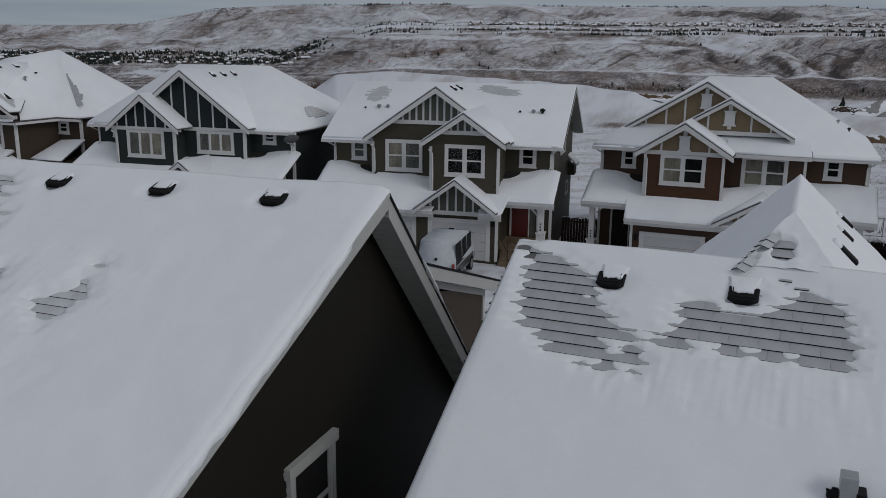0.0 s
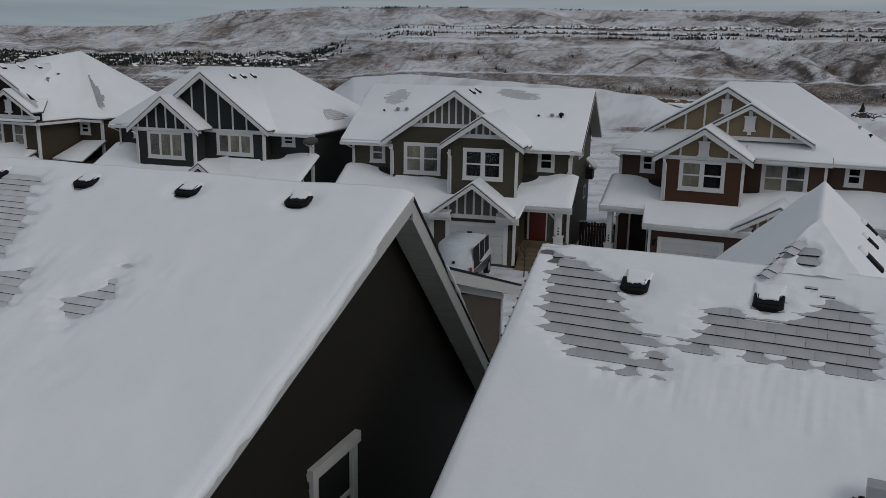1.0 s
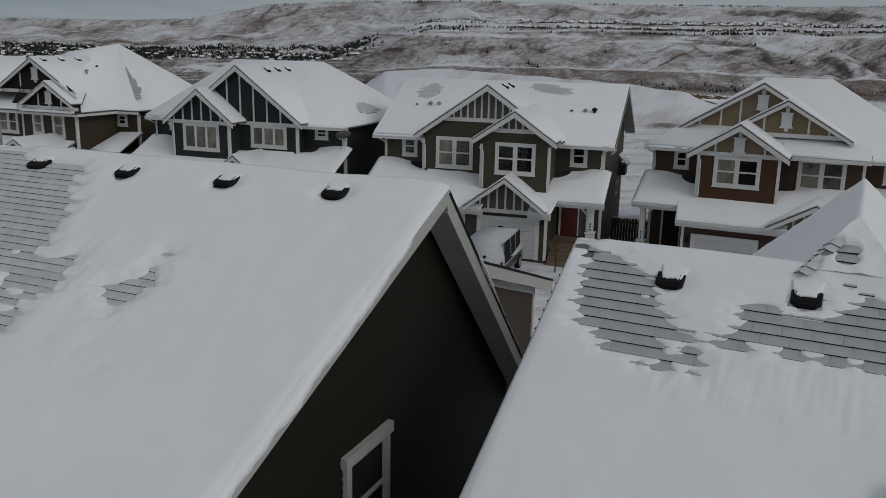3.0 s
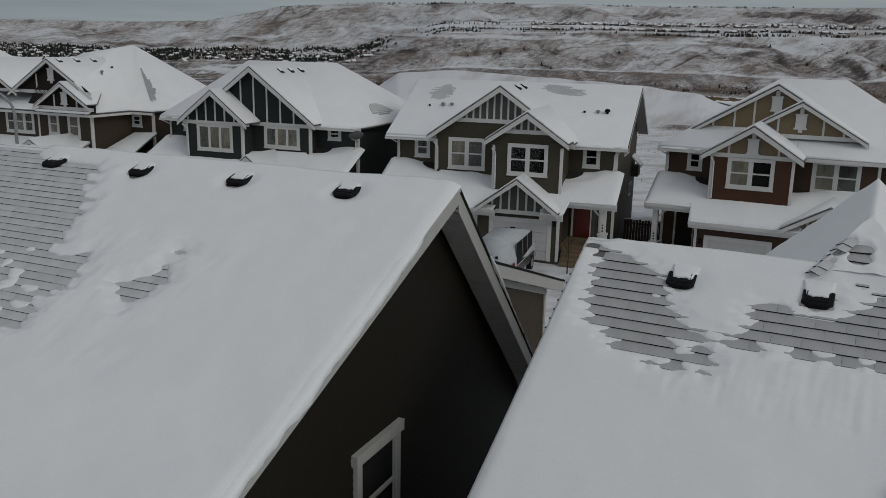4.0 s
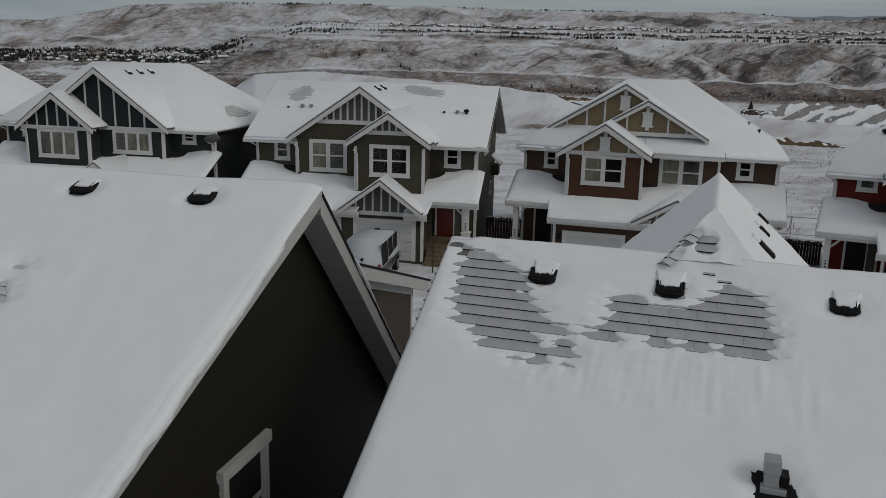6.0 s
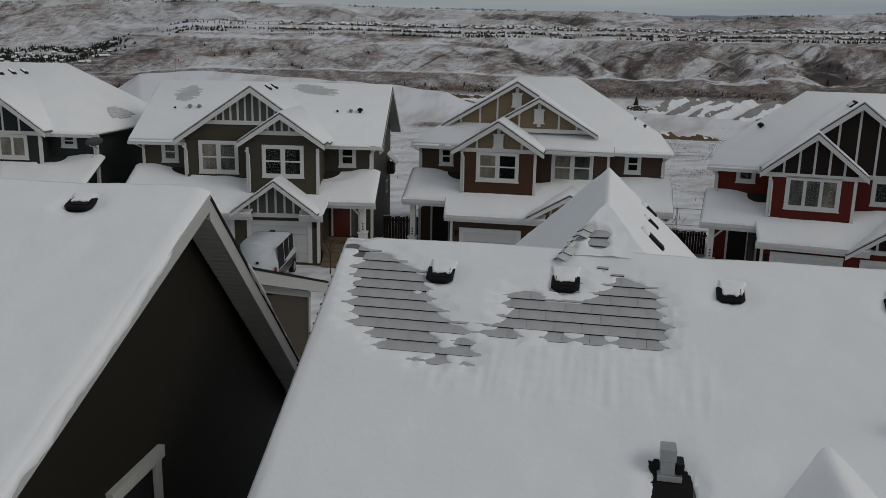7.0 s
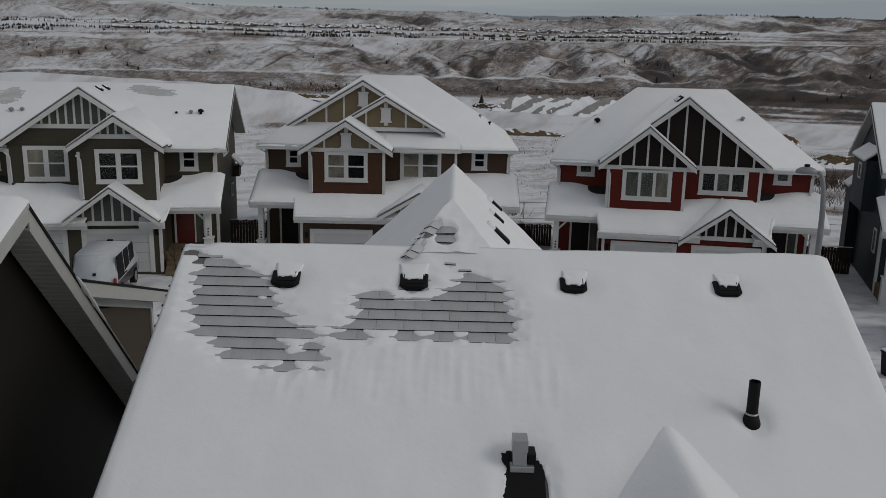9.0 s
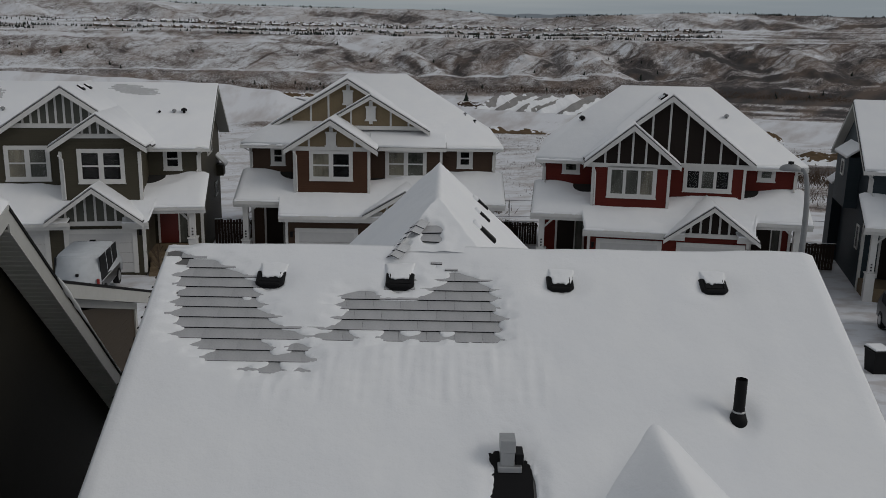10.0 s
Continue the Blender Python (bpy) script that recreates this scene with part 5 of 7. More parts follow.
snow_sheet(left_house, "rear_snow", -11, 0.03, -6.8, 0.06, LZ, LP, LEFT_SPANS, 31, 0.07, 0.05, [(x, y - 0.01, 0.2, 0.15) for x, y in LV], [(-6.5, -2.0, -4.4, -1.8, 0.012)])
shingles(left_house, left_roof, LZ, LP, LEFT_SPANS, 6, -10.9, -0.1, 290, 0.2, True)
bm = bmesh.new()
drift(bm, [[(-11, 4.6, LZ - 4.6 * LF), (-11, 0, LZ), (-0.1, 0, LZ), (-0.1, 4.6, LZ - 4.6 * LF)]], 0.04, 3.0, 20)
part("front_snow", bm, SNOW, left_house, "smooth snow layer", True)
WX = -0.41
bm = bmesh.new()
prism(bm, [(WX - 0.05, -6.3, -1), (WX - 0.05, 4.25, -1), (WX - 0.05, 4.25, LZ - 4.25 * LF - 0.16), (WX - 0.05, 0, LZ - 0.16), (WX - 0.05, -6.3, LZ - 6.3 * LP - 0.16)], (-10, 0, 0))
part("wall", bm, NEAR_BROWN, left_house)
# bargeboards, the soffits behind them, and the snow that overhangs the rear one
for sgn, pitch, run in ((-1, LP, 6.8), (1, LF, 4.6)):
    bm = bmesh.new()
    z0, z1 = LZ, LZ - run * pitch
    w = 0.21 if sgn < 0 else 0.33
    prism(bm, [(0.0, 0, z0 - 0.005), (0.0, sgn * run, z1 - 0.005), (0.0, sgn * run, z1 - w), (0.0, 0, z0 - w)], (0.025, 0, 0))
    part("bargeboard", bm, FASCIA, left_house, "pale grey metal bargeboard")
    bm = bmesh.new()
    prism(bm, [(0.026, 0, z0 + 0.02), (0.026, sgn * run, z1 + 0.02), (0.026, sgn * run, z1 - 0.035), (0.026, 0, z0 - 0.035)], (0.018, 0, 0))
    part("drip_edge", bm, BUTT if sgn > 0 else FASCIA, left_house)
    n = int(run / math.cos(math.atan(pitch)) / 0.115)
    for i in range(n):
        y0, y1 = sgn * run * i / n, sgn * run * (i + 0.90) / n
        bm = bmesh.new()
        za, zb = LZ - abs(y0) * pitch - w + 0.02, LZ - abs(y1) * pitch - w + 0.02
        prism(bm, [(WX, y0, za), (0.0, y0, za), (0.0, y1, zb), (WX, y1, zb)], (0, 0, 0.02))
        prism(bm, [(WX, y0, za), (0.0, y0, za), (0.0, y0 + (y1 - y0) * 0.16, za + (zb - za) * 0.16), (WX, y0 + (y1 - y0) * 0.16, za + (zb - za) * 0.16)], (0, 0, -0.010))
        part("soffit_board", bm, SOFFIT, left_house)
bm = bmesh.new()
rings = []
for i in range(120):
    y = -6.7 * i / 119
    z = LZ + LP * y
    g = smooth(0.1, 2.6, -y)
    lump = noise.noise((y * 1.9, 0, 5)) + 0.7 * noise.noise((y * 5, 2, 5)) + 0.45 * noise.noise((y * 13, 4, 5))
    fat = 0.004 + (0.034 + 0.02 * lump) * g
    drop = 0.012 + 0.125 * g + (0.02 + 0.03 * g) * lump
    rings.append([bm.verts.new((x, y, z + dz)) for x, dz in ((-0.14, 0.01), (-0.06, 0.048 + 0.01 * g), (0.005 + 0.015 * g + fat * 0.7, 0.040), (0.018 + 0.015 * g + fat, 0.012), (0.02 + 0.015 * g + fat * 0.8, 0.01 - drop * 0.7), (0.012 + fat * 0.3, 0.006 - drop), (-0.05, 0.0))])
for a, b in zip(rings, rings[1:]):
    for k in range(7):
        bm.faces.new((a[k], a[(k + 1) % 7], b[(k + 1) % 7], b[k]))
part("snow_lip", bm, SNOW, left_house, "lip of snow over the roof edge", True)
rings = []
bm = bmesh.new()
for i in range(90):
    y = 1.2 + 3.3 * i / 89
    q = (0.045 * smooth(1.2, 1.35, y) * smooth(2.3, 1.6, y) + 0.014) * (0.8 + 0.8 * noise.noise((y * 4, 1, 8)))
    c = Vector((0.055, y, LZ - LF * y + 0.0))
    rings.append([bm.verts.new(c + Vector((max(0.003, q) * math.cos(6.2832 * k / 6), 0, max(0.003, q) * math.sin(6.2832 * k / 6)))) for k in range(6)])
for a, b in zip(rings, rings[1:]):
    for k in range(6):
        bm.faces.new((a[k], a[(k + 1) % 6], b[(k + 1) % 6], b[k]))
part("rake_snow", bm, SNOW, left_house, "snow caught on the roof edge", True)
# lapped boards of the gable wall
board = 0.118
n = 0
z = 7.55
while z > 0.6:
    zt, zb = z, z - board
    ya = -min(6.3, (LZ - 0.18 - zb) / LP)
    yb = min(4.25, (LZ - 0.31 - zb) / LF)
    ya2, yb2 = -min(6.3, (LZ - 0.18 - zt) / LP), min(4.25, (LZ - 0.31 - zt) / LF)
    bm = bmesh.new()
    prism(bm, [(WX - 0.045, ya2, zt), (WX - 0.045, yb2, zt), (WX - 0.028, yb, zb), (WX - 0.028, ya, zb)], (-0.02, 0, 0))
    part("siding_board", bm, NEAR_BROWN, left_house)
    z -= board


def side_window(house, y0, y1, z0, z1, x):
    """The cased window in the gable wall, which faces +x."""
    t, o = 0.115, 0.05
    w = part("window", boxes((x - 0.03, x + o, y0, y0 + t, z0, z1), (x - 0.03, x + o, y1 - t, y1, z0, z1), (x - 0.03, x + o, y0 + t, y1 - t, z0, z0 + t)), FASCIA, house, "grey cased side window")
    part("head_board", boxes((x - 0.03, x + o + 0.03, y0 - 0.05, y1 + 0.05, z1, z1 + 0.16)), FASCIA, w)
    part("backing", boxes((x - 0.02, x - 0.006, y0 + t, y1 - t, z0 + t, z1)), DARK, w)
    f = 0.05
    a, b, lo, hi = y0 + t, y1 - t, z0 + t, z1
    mid = lo + 0.52 * (hi - lo)
    part("sash", boxes((x, x + 0.03, a, a + f, lo, hi), (x, x + 0.03, b - f, b, lo, hi), (x, x + 0.03, a + f, b - f, hi - f, hi), (x, x + 0.03, a + f, b - f, lo, lo + f), (x, x + 0.035, a + f, b - f, mid - 0.03, mid + 0.03)), FASCIA, w)
    for za, zb in ((lo + f, mid - 0.03), (mid + 0.03, hi - f)):
        g = part("pane", boxes((x + 0.012, x + 0.018, a + f, b - f, za, zb)), GLASS, w)
        g.visible_shadow = False


side_window(left_house, -2.17, -0.95, 3.2, 4.72, WX - 0.02)


def on_left(x, y):
    return pose(-0.855, 11.453, 0, 0, 0, -21) @ Matrix.Translation((x, y, LZ + LP * y)) @ Matrix.Rotation(math.atan(LP), 4, "X")


for n, (x, y) in enumerate(LV):
    roof_vent(on_left(x, y + 0.10), 40 + n, 1.1)
# shingles further along the left house's slope, as one sheet
verts, faces = [], []
src = tab_mesh(TAB, True)
for house, m in FAR_TABS:
    o = len(verts)
    verts += [tuple(m @ v.co) for v in src.vertices]
    faces += [tuple(o + i for i in p.vertices) for p in src.polygons]
if verts:
    me = bpy.data.meshes.new("shingle_field")
    me.from_pydata(verts, [], faces)
    me.materials.append(FROSTED)
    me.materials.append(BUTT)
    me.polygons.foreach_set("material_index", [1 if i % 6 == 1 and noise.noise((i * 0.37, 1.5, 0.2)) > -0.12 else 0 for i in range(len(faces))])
    ob = new("shingle_field", me)
    ob.parent = left_roof
    tagged(ob, "frosted grey shingles", kind="stuff")
# garage wing of the left house, towards the street
gx = -2.0
gs = 0.322
bm = slab([[(gx - 5.5, 6.0, 5.5), (gx, 6.0, 5.5), (gx, 12.6, 5.5 - 6.6 * gs), (gx - 5.5, 12.6, 5.5 - 6.6 * gs)]], 0.08)
part("garage_roof", bm, SHINGLE, left_house)
part("garage_snow", slab([[(gx - 5.5, 6.0, 5.5), (gx - 0.05, 6.0, 5.5), (gx - 0.05, 12.6, 5.5 - 6.6 * gs), (gx - 5.5, 12.6, 5.5 - 6.6 * gs)]], 0.05, 0.04, 0.015), SNOW, left_house, "smooth snow layer")
bm = bmesh.new()
prism(bm, [(gx, 6.0, 5.46), (gx, 12.6, 5.46 - 6.6 * gs), (gx, 12.6, 5.16 - 6.6 * gs), (gx, 6.0, 5.16)], (0.03, 0, 0))
part("bargeboard", bm, FASCIA, left_house)
bm = bmesh.new()
prism(bm, [(gx + 0.03, 6.0, 5.53), (gx + 0.03, 12.62, 5.53 - 6.62 * gs), (gx + 0.03, 12.62, 5.47 - 6.62 * gs), (gx + 0.03, 6.0, 5.47)], (0.015, 0, 0))
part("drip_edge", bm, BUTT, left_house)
bm = bmesh.new()
prism(bm, [(gx - 0.35, 4.0, -0.6), (gx - 0.35, 11.95, -0.6), (gx - 0.35, 11.95, 5.2 - 5.95 * gs), (gx - 0.35, 4.0, 5.2)], (-5, 0, 0))
part("garage_wall", bm, BROWN, left_house)
part("corner_board", boxes((gx - 0.37, gx - 0.31, 11.83, 11.98, -0.5, 5.15 - 5.95 * gs)), FASCIA, left_house)
bm = bmesh.new()
prism(bm, [(gx - 0.35, 6.0, 5.17), (gx, 6.0, 5.17), (gx, 12.6, 5.17 - 6.6 * gs), (gx - 0.35, 12.6, 5.17 - 6.6 * gs)], (0, 0, 0.02))
part("soffit", bm, SOFFIT, left_house)

bm = bmesh.new()
prism(bm, [(gx - 0.34, 6.0, 5.16), (gx - 0.34, 12.0, 5.16 - 6.0 * gs), (gx - 0.34, 12.0, 4.98 - 6.0 * gs), (gx - 0.34, 6.0, 4.98)], (0.03, 0, 0))
part("frieze_board", bm, FASCIA, left_house)


# ---- the houses at both ends of the row ----
far_house(
    "slate blue paired house with dark gables and white trim", (34.34, 27.92), -39.85, -0.95, 12.0, 4.95, BLUE, BLUE, DARK_BLUE, 7.9, (None, None),
    bay(2.4, 5.9, -1.8, (4.16, 2.2, 6.9, 0.8), [(3.07, 5.34, 3.5, 4.95, -1.8, 3, False, [GREY_BLIND, GREY_BLIND, BLIND])], [4.16 + k * 0.62 for k in range(-3, 4)], base=2.4, garage=(2.05, 9.8), doors=[(2.7, 5.7), (6.35, 9.4)], porches={"l": (0.1, 0.8, 1.65), "r": (11.8, 10.2, 11.05)}),
    bay(5.0, 9.45, -0.8, (5.88, 3.6, 7.8, 0.76), [(6.66, 8.9, 3.77, 4.9, -0.8, 3, False, [DARK, GREY_BLIND, DARK])], [5.88 + k * 0.8 for k in range(-4, 5)]),
    [(0.9, 1.77, 4.3, 4.95, 0.0, 1, False, [GREY_BLIND])],
    (7.8, 2.1, 3.4, 0.74), ROW)


def corner_house(m):
    """The brown house at the left end: a broad hipped roof, two front gables and a side entry."""
    h = thing("house", m, "brown house with a broad hipped snowy roof and white trim", "house", ROW)
    ze = 5.72
    part("wall", boxes((-9.6, 0, 0, 11, -0.4, ze)), BROWN, h)
    part("wing_wall", boxes((0.01, 1.72, 3.3, 11, -0.4, ze)), BROWN, h)
    top = (-2.0, 6.0, 9.62)
    e = [(-10.05, -0.42, ze), (0.42, -0.42, ze), (0.42, 2.9, ze), (2.15, 2.9, ze), (2.15, 11.4, ze), (-10.05, 11.4, ze)]
    left = (-6.5, 6.0, 9.0)
    add_roof(h, [[e[0], (-3.03, -0.42, ze), (-3.03, 4.4, 8.78), top, left], [(-3.03, -0.2, 8.78), (-0.9, -0.2, 7.48), (-0.9, 2.9, 7.48), (-3.03, 4.4, 8.78)], [(-0.9, -0.2, 7.48), (0.42, -0.42, ze), e[2], (-0.9, 2.9, 7.48)], [(-0.9, 2.9, 7.48), e[2], top, (-3.03, 4.4, 8.78)], [e[2], e[3], top], [e[3], e[4], top], [e[4], e[5], left, top], [e[5], e[0], left]], "roof", 0.12)
    for x0, x1, y in ((-10.05, 0.42, -0.42), (0.42, 2.15, 2.9)):
        part("gutter", boxes((x0, x1, y - 0.1, y - 0.01, ze - 0.2, ze - 0.06)), TRIM, h)
    part("side_gutter", boxes((0.43, 0.53, -0.42, 2.8, ze - 0.2, ze - 0.06)), TRIM, h)
    for cx, half, cut, zt, gs, y, base, bars in ((-3.03, 3.45, 2.1, 8.84, 0.61, 0.1, 6.85, (-1.3, 1.3)), (-1.43, 2.3, 2.0, 7.5, 0.62, -0.5, 5.98, (-0.9, 0.9)), (-9.0, 3.2, 3.2, 8.7, 0.61, 0.1, 6.85, (-1.3, 0, 1.3))):
        sheets = gable_polys(cx, half, zt, gs, y - 0.35, min(5.0, (zt - ze) / 0.605 - 0.12), max(y - 0.25, (zt - gs * half - ze) / 0.605 - 0.12))
        if cut < half:
            sheets[1] = [(cx, y - 0.35, zt), (cx + cut, y - 0.35, zt - gs * cut), (cx + cut, y + 0.5, zt - gs * cut), (cx, sheets[0][2][1], zt)]
        add_roof(h, sheets, "dormer_roof", 0.1)
        bargeboards(h, cx, half, zt, gs, y - 0.38, 0.2)
        half_timber(h, cx, half - 0.1, base, zt - 0.12, gs, y, DARK_PANEL, [cx + b for b in bars])
        gable_ornament(h, cx, y - 0.02, zt - 0.3)
    bm = bmesh.new()
    prism(bm, [(-5.6, 0.06, ze - 0.1), (0.36, 0.06, ze - 0.1), (-0.9, 0.06, 7.36), (-3.03, 0.06, 8.6)], (0, 0.1, 0))
    part("gable_wall", bm, DARK_PANEL, h)
    bm = bmesh.new()
    prism(bm, [(-3.7, -0.48, ze + 0.02), (0.42, -0.48, ze + 0.02), (0.42, -0.48, 6.25), (-3.7, -0.48, 6.12)], (0, 0.5, 0))
    part("gable_base", bm, DARK_PANEL, h)
    part("ledge_snow", boxes((-3.75, 0.44, -0.78, -0.44, ze + 0.0, ze + 0.14), bevel=0.05), SNOW, h, "smooth snow layer")
    for x in (0.0, -4.31):
        corner(h, x, 0, -0.3, ze - 0.1)
    corner(h, 1.72, 3.3, -0.3, ze - 0.1)
    window(h, -7.15, -4.72, 4.28, 5.66, 0.0, 3, True, [GREY_BLIND, BLIND, GREY_BLIND])
    window(h, -3.5, -2.62, 4.31, 5.62, 0.0, 1, True, [BLIND])
    window(h, -1.9, -0.92, 4.2, 5.62, 0.0, 1, True, [BLIND])
    window(h, 0.05, 0.85, 4.75, 5.5, 3.3, 1, True, [DARK])
    zt = 3.9
    add_roof(h, [[(-10, -2.4, 2.9), (-0.6, -2.4, 2.9), (-0.2, 0.02, 3.9), (-10, 0.02, 3.9)]], "lower_roof", 0.16)
    part("porch_wall", boxes((-9.6, -0.8, -2.0, -0.01, -0.4, 2.95)), BROWN, h)
    add_roof(h, gable_polys(-1.6, 2.3, 4.35, 0.6, -3.2, 0.0), "entry_roof", 0.12)
    bargeboards(h, -1.6, 2.3, 4.35, 0.6, -3.23, 0.2)
    half_timber(h, -1.6, 2.2, 3.1, 4.25, 0.6, -2.6, DARK_PANEL, [-2.2, -1.6, -1.0])
    add_roof(h, [[(0.1, 0.75, 3.4), (2.45, 0.75, 3.4), (2.0, 3.32, 4.35), (0.1, 3.32, 4.25)]], "side_porch_roof", 0.1)
    part("side_porch_wall", boxes((0.2, 2.1, 1.1, 3.29, -0.4, 3.3)), BROWN, h)
    return h


end_house = corner_house(pose(-24.59, 49.22, 0, 0, 0, -20))
copy_thing(end_house, pose(-38.6, 55.0, -0.1, 0, 0, -24))


# ---- things on the far roofs ----
def house_pose(o, yaw):
    return pose(o[0], o[1], 0, 0, 0, yaw)


OLIVE_AT, RUST_AT, RED_AT, GREEN_AT = house_pose((-5.5, 44.48), -15.1), house_pose((8.34, 42.89), -23.35), house_pose((21.51, 36.27), -33.25), house_pose((-19.71, 49.21), -18.3)


def stack(m, x, y, z, size=1.0, dark=False):
    """A small roof cowl: a short pipe with a cap."""
    ob = thing("roof_cowl", m @ Matrix.Translation((x, y, z)) @ Matrix.Scale(size * 0.8, 4), "black roof cowl in snow" if dark else "grey metal roof cowl in snow", "roof vent", "cowls on the far roofs")
    mt = BLACK if dark else LAMP_STEEL
    part("pipe", tube(bmesh.new(), (0, 0, -0.25), (0, 0, 0.22), 0.07, 0.07, 10), mt, ob, "", True)
    bm = tube(bmesh.new(), (0, 0, 0.14), (0, 0, 0.24), 0.16, 0.16, 12)
    tube(bm, (0, 0, 0.24), (0, 0, 0.31), 0.16, 0.05, 12)
    part("cap", bm, mt, ob)
    return ob


def main_z(ze, zr, y):
    return ze + (zr - ze) * (y + 0.42) / 4.92 + 0.1


for x, y, s, d in ((1.0, 2.0, 0.5, True), (1.77, 2.05, 0.95, False), (2.25, 2.1, 0.85, False), (9.47, 2.0, 0.55, True), (10.17, 2.0, 0.85, False), (10.64, 2.0, 1.1, True)):
    stack(OLIVE_AT, x, y, main_z(5.42, 8.12, y), s, d)
for x, y, s, d in ((1.75, 2.0, 1.2, True), (8.9, 2.4, 0.9, False)):
    stack(RED_AT, x, y, main_z(4.97, 8.35, y) - (0.05 if x < 5 else 0.0), s, d)
for x, y, z, d in ((10.35, 2.2, 7.25, False), (10.9, 2.3, 6.95, True)):
    stack(GREEN_AT, x, y, z, 0.8, d)
for x, y in ((11.4, 3.0), (10.9, 3.6)):
    stack(RUST_AT, x, y, 6.35 + (11.4 - x) * 0.65, 0.7, x > 11)


def slot_vents(m, x, y, z, dx, dy, count, tilt):
    """A row of low dark vents beside a ridge."""
    for i in range(count):
        ob = thing("slot_vent", m @ Matrix.Translation((x + dx * i, y + dy * i, z)) @ Matrix.Rotation(tilt, 4, "Y"), "low black roof vent in snow", "roof vent", "low vents on the far roofs")
        part("hood", boxes((-0.19, 0.19, -0.16, 0.16, -0.05, 0.06), bevel=0.02), BLACK, ob)
        part("snow_cap", boxes((-0.2, 0.06, -0.15, 0.15, 0.055, 0.085), bevel=0.015), SNOW, ob)


slot_vents(GREEN_AT, 6.95, 1.2, 8.5, 0.0, 1.1, 3, 0.63)
slot_vents(OLIVE_AT, 6.15, 1.0, 8.08, 0.0, 1.3, 2, 0.6)
slot_vents(RED_AT, 5.55, -0.3, 8.1, 0.0, 0.6, 3, -0.66)
END_AT = pose(-24.59, 49.22, 0, 0, 0, -20)
slot_vents(END_AT, -2.75, 0.5, 8.72, 0.0, 1.35, 3, 0.55)
stack(END_AT, -1.42, 2.52, 7.95, 0.9, False)
stack(END_AT, -1.82, 3.8, 8.2, 0.75, True)
streak = thing("bare_patch", END_AT, "melted streak with bare grey shingles", "shingles", "bare patches on the far roofs", "stuff")
bm = bmesh.new()
for i in range(11):
    p = Vector((-0.44, 4.81, 8.13)).lerp(Vector((1.53, 3.37, 6.31)), i / 11)
    q = Vector((-0.44, 4.81, 8.13)).lerp(Vector((1.53, 3.37, 6.31)), (i + 0.9) / 11)
    w = 0.10 + 0.5 * smooth(0, 7, i) * (1 - 0.5 * smooth(8, 11, i)) * (0.8 + 0.4 * ((i * 5) % 3) / 2)
    up = Vector((0, 0, 0.15))
    prism(bm, [p + up, p + up + Vector((w, 0.02, 0.02)), q + up + Vector((w, 0.02, 0.02)), q + up], (0, 0, -0.03))
part("shingles", bm, TAB_MAT, streak)


def bare_patch(m, x0, x1, y0, y1, ze, zr, seed, skew=0.0):
    """A melted oval on a far roof where grey shingles show in courses."""
    ob = thing("bare_patch", m, "melted patch with bare grey shingles", "shingles", "bare patches on the far roofs", "stuff")
    bm = bmesh.new()
    rng = random.Random(seed)
    n = 15
    for j in range(n):
        v = (j + 0.5) / n
        half = math.sqrt(max(0.02, 1 - (2 * v - 1) ** 2)) * (x1 - x0) / 2 * rng.uniform(0.62, 1.12)
        mid = (x0 + x1) / 2 + skew * (v - 0.5) + rng.uniform(-0.12, 0.12) * (x1 - x0) / 2
        ya, yb = y0 + (y1 - y0) * j / n, y0 + (y1 - y0) * (j + 1) / n
        za, zb = main_z(ze, zr, ya) + 0.052, main_z(ze, zr, yb) + 0.035
        prism(bm, [(mid - half, ya, za), (mid + half, ya, za), (mid + half * 0.95, yb, zb), (mid - half * 0.95, yb, zb)], (0, 0, -0.03))
    part("shingles", bm, FROSTED, ob)


bare_patch(OLIVE_AT, 0.65, 2.0, 2.6, 4.0, 5.42, 8.12, 1, 0.2)
bare_patch(OLIVE_AT, 6.9, 9.1, 3.4, 4.3, 5.42, 8.12, 2, -1.2)


patch = thing("bare_patch", GREEN_AT, "melted streaks with bare grey shingles on a hip", "shingles", "bare patches on the far roofs", "stuff")
bm = bmesh.new()
for x0, x1, y0, y1 in ((11.70, 11.80, 3.0, 3.9), (11.82, 11.92, 2.75, 4.3), (11.94, 12.05, 2.6, 4.55), (12.08, 12.18, 2.45, 4.75), (12.20, 12.29, 2.4, 4.85), (12.32, 12.40, 3.0, 4.2)):
    z0, z1 = (5.65 + (12.92 - x) * 0.777 + 0.16 for x in (x0, x1))
    prism(bm, [(x0, y0, z0), (x0, y1, z0), (x1, y1 + 0.1, z1), (x1, y0 - 0.1, z1)], (0, 0, -0.05))
part("shingles", bm, FROSTED, patch)


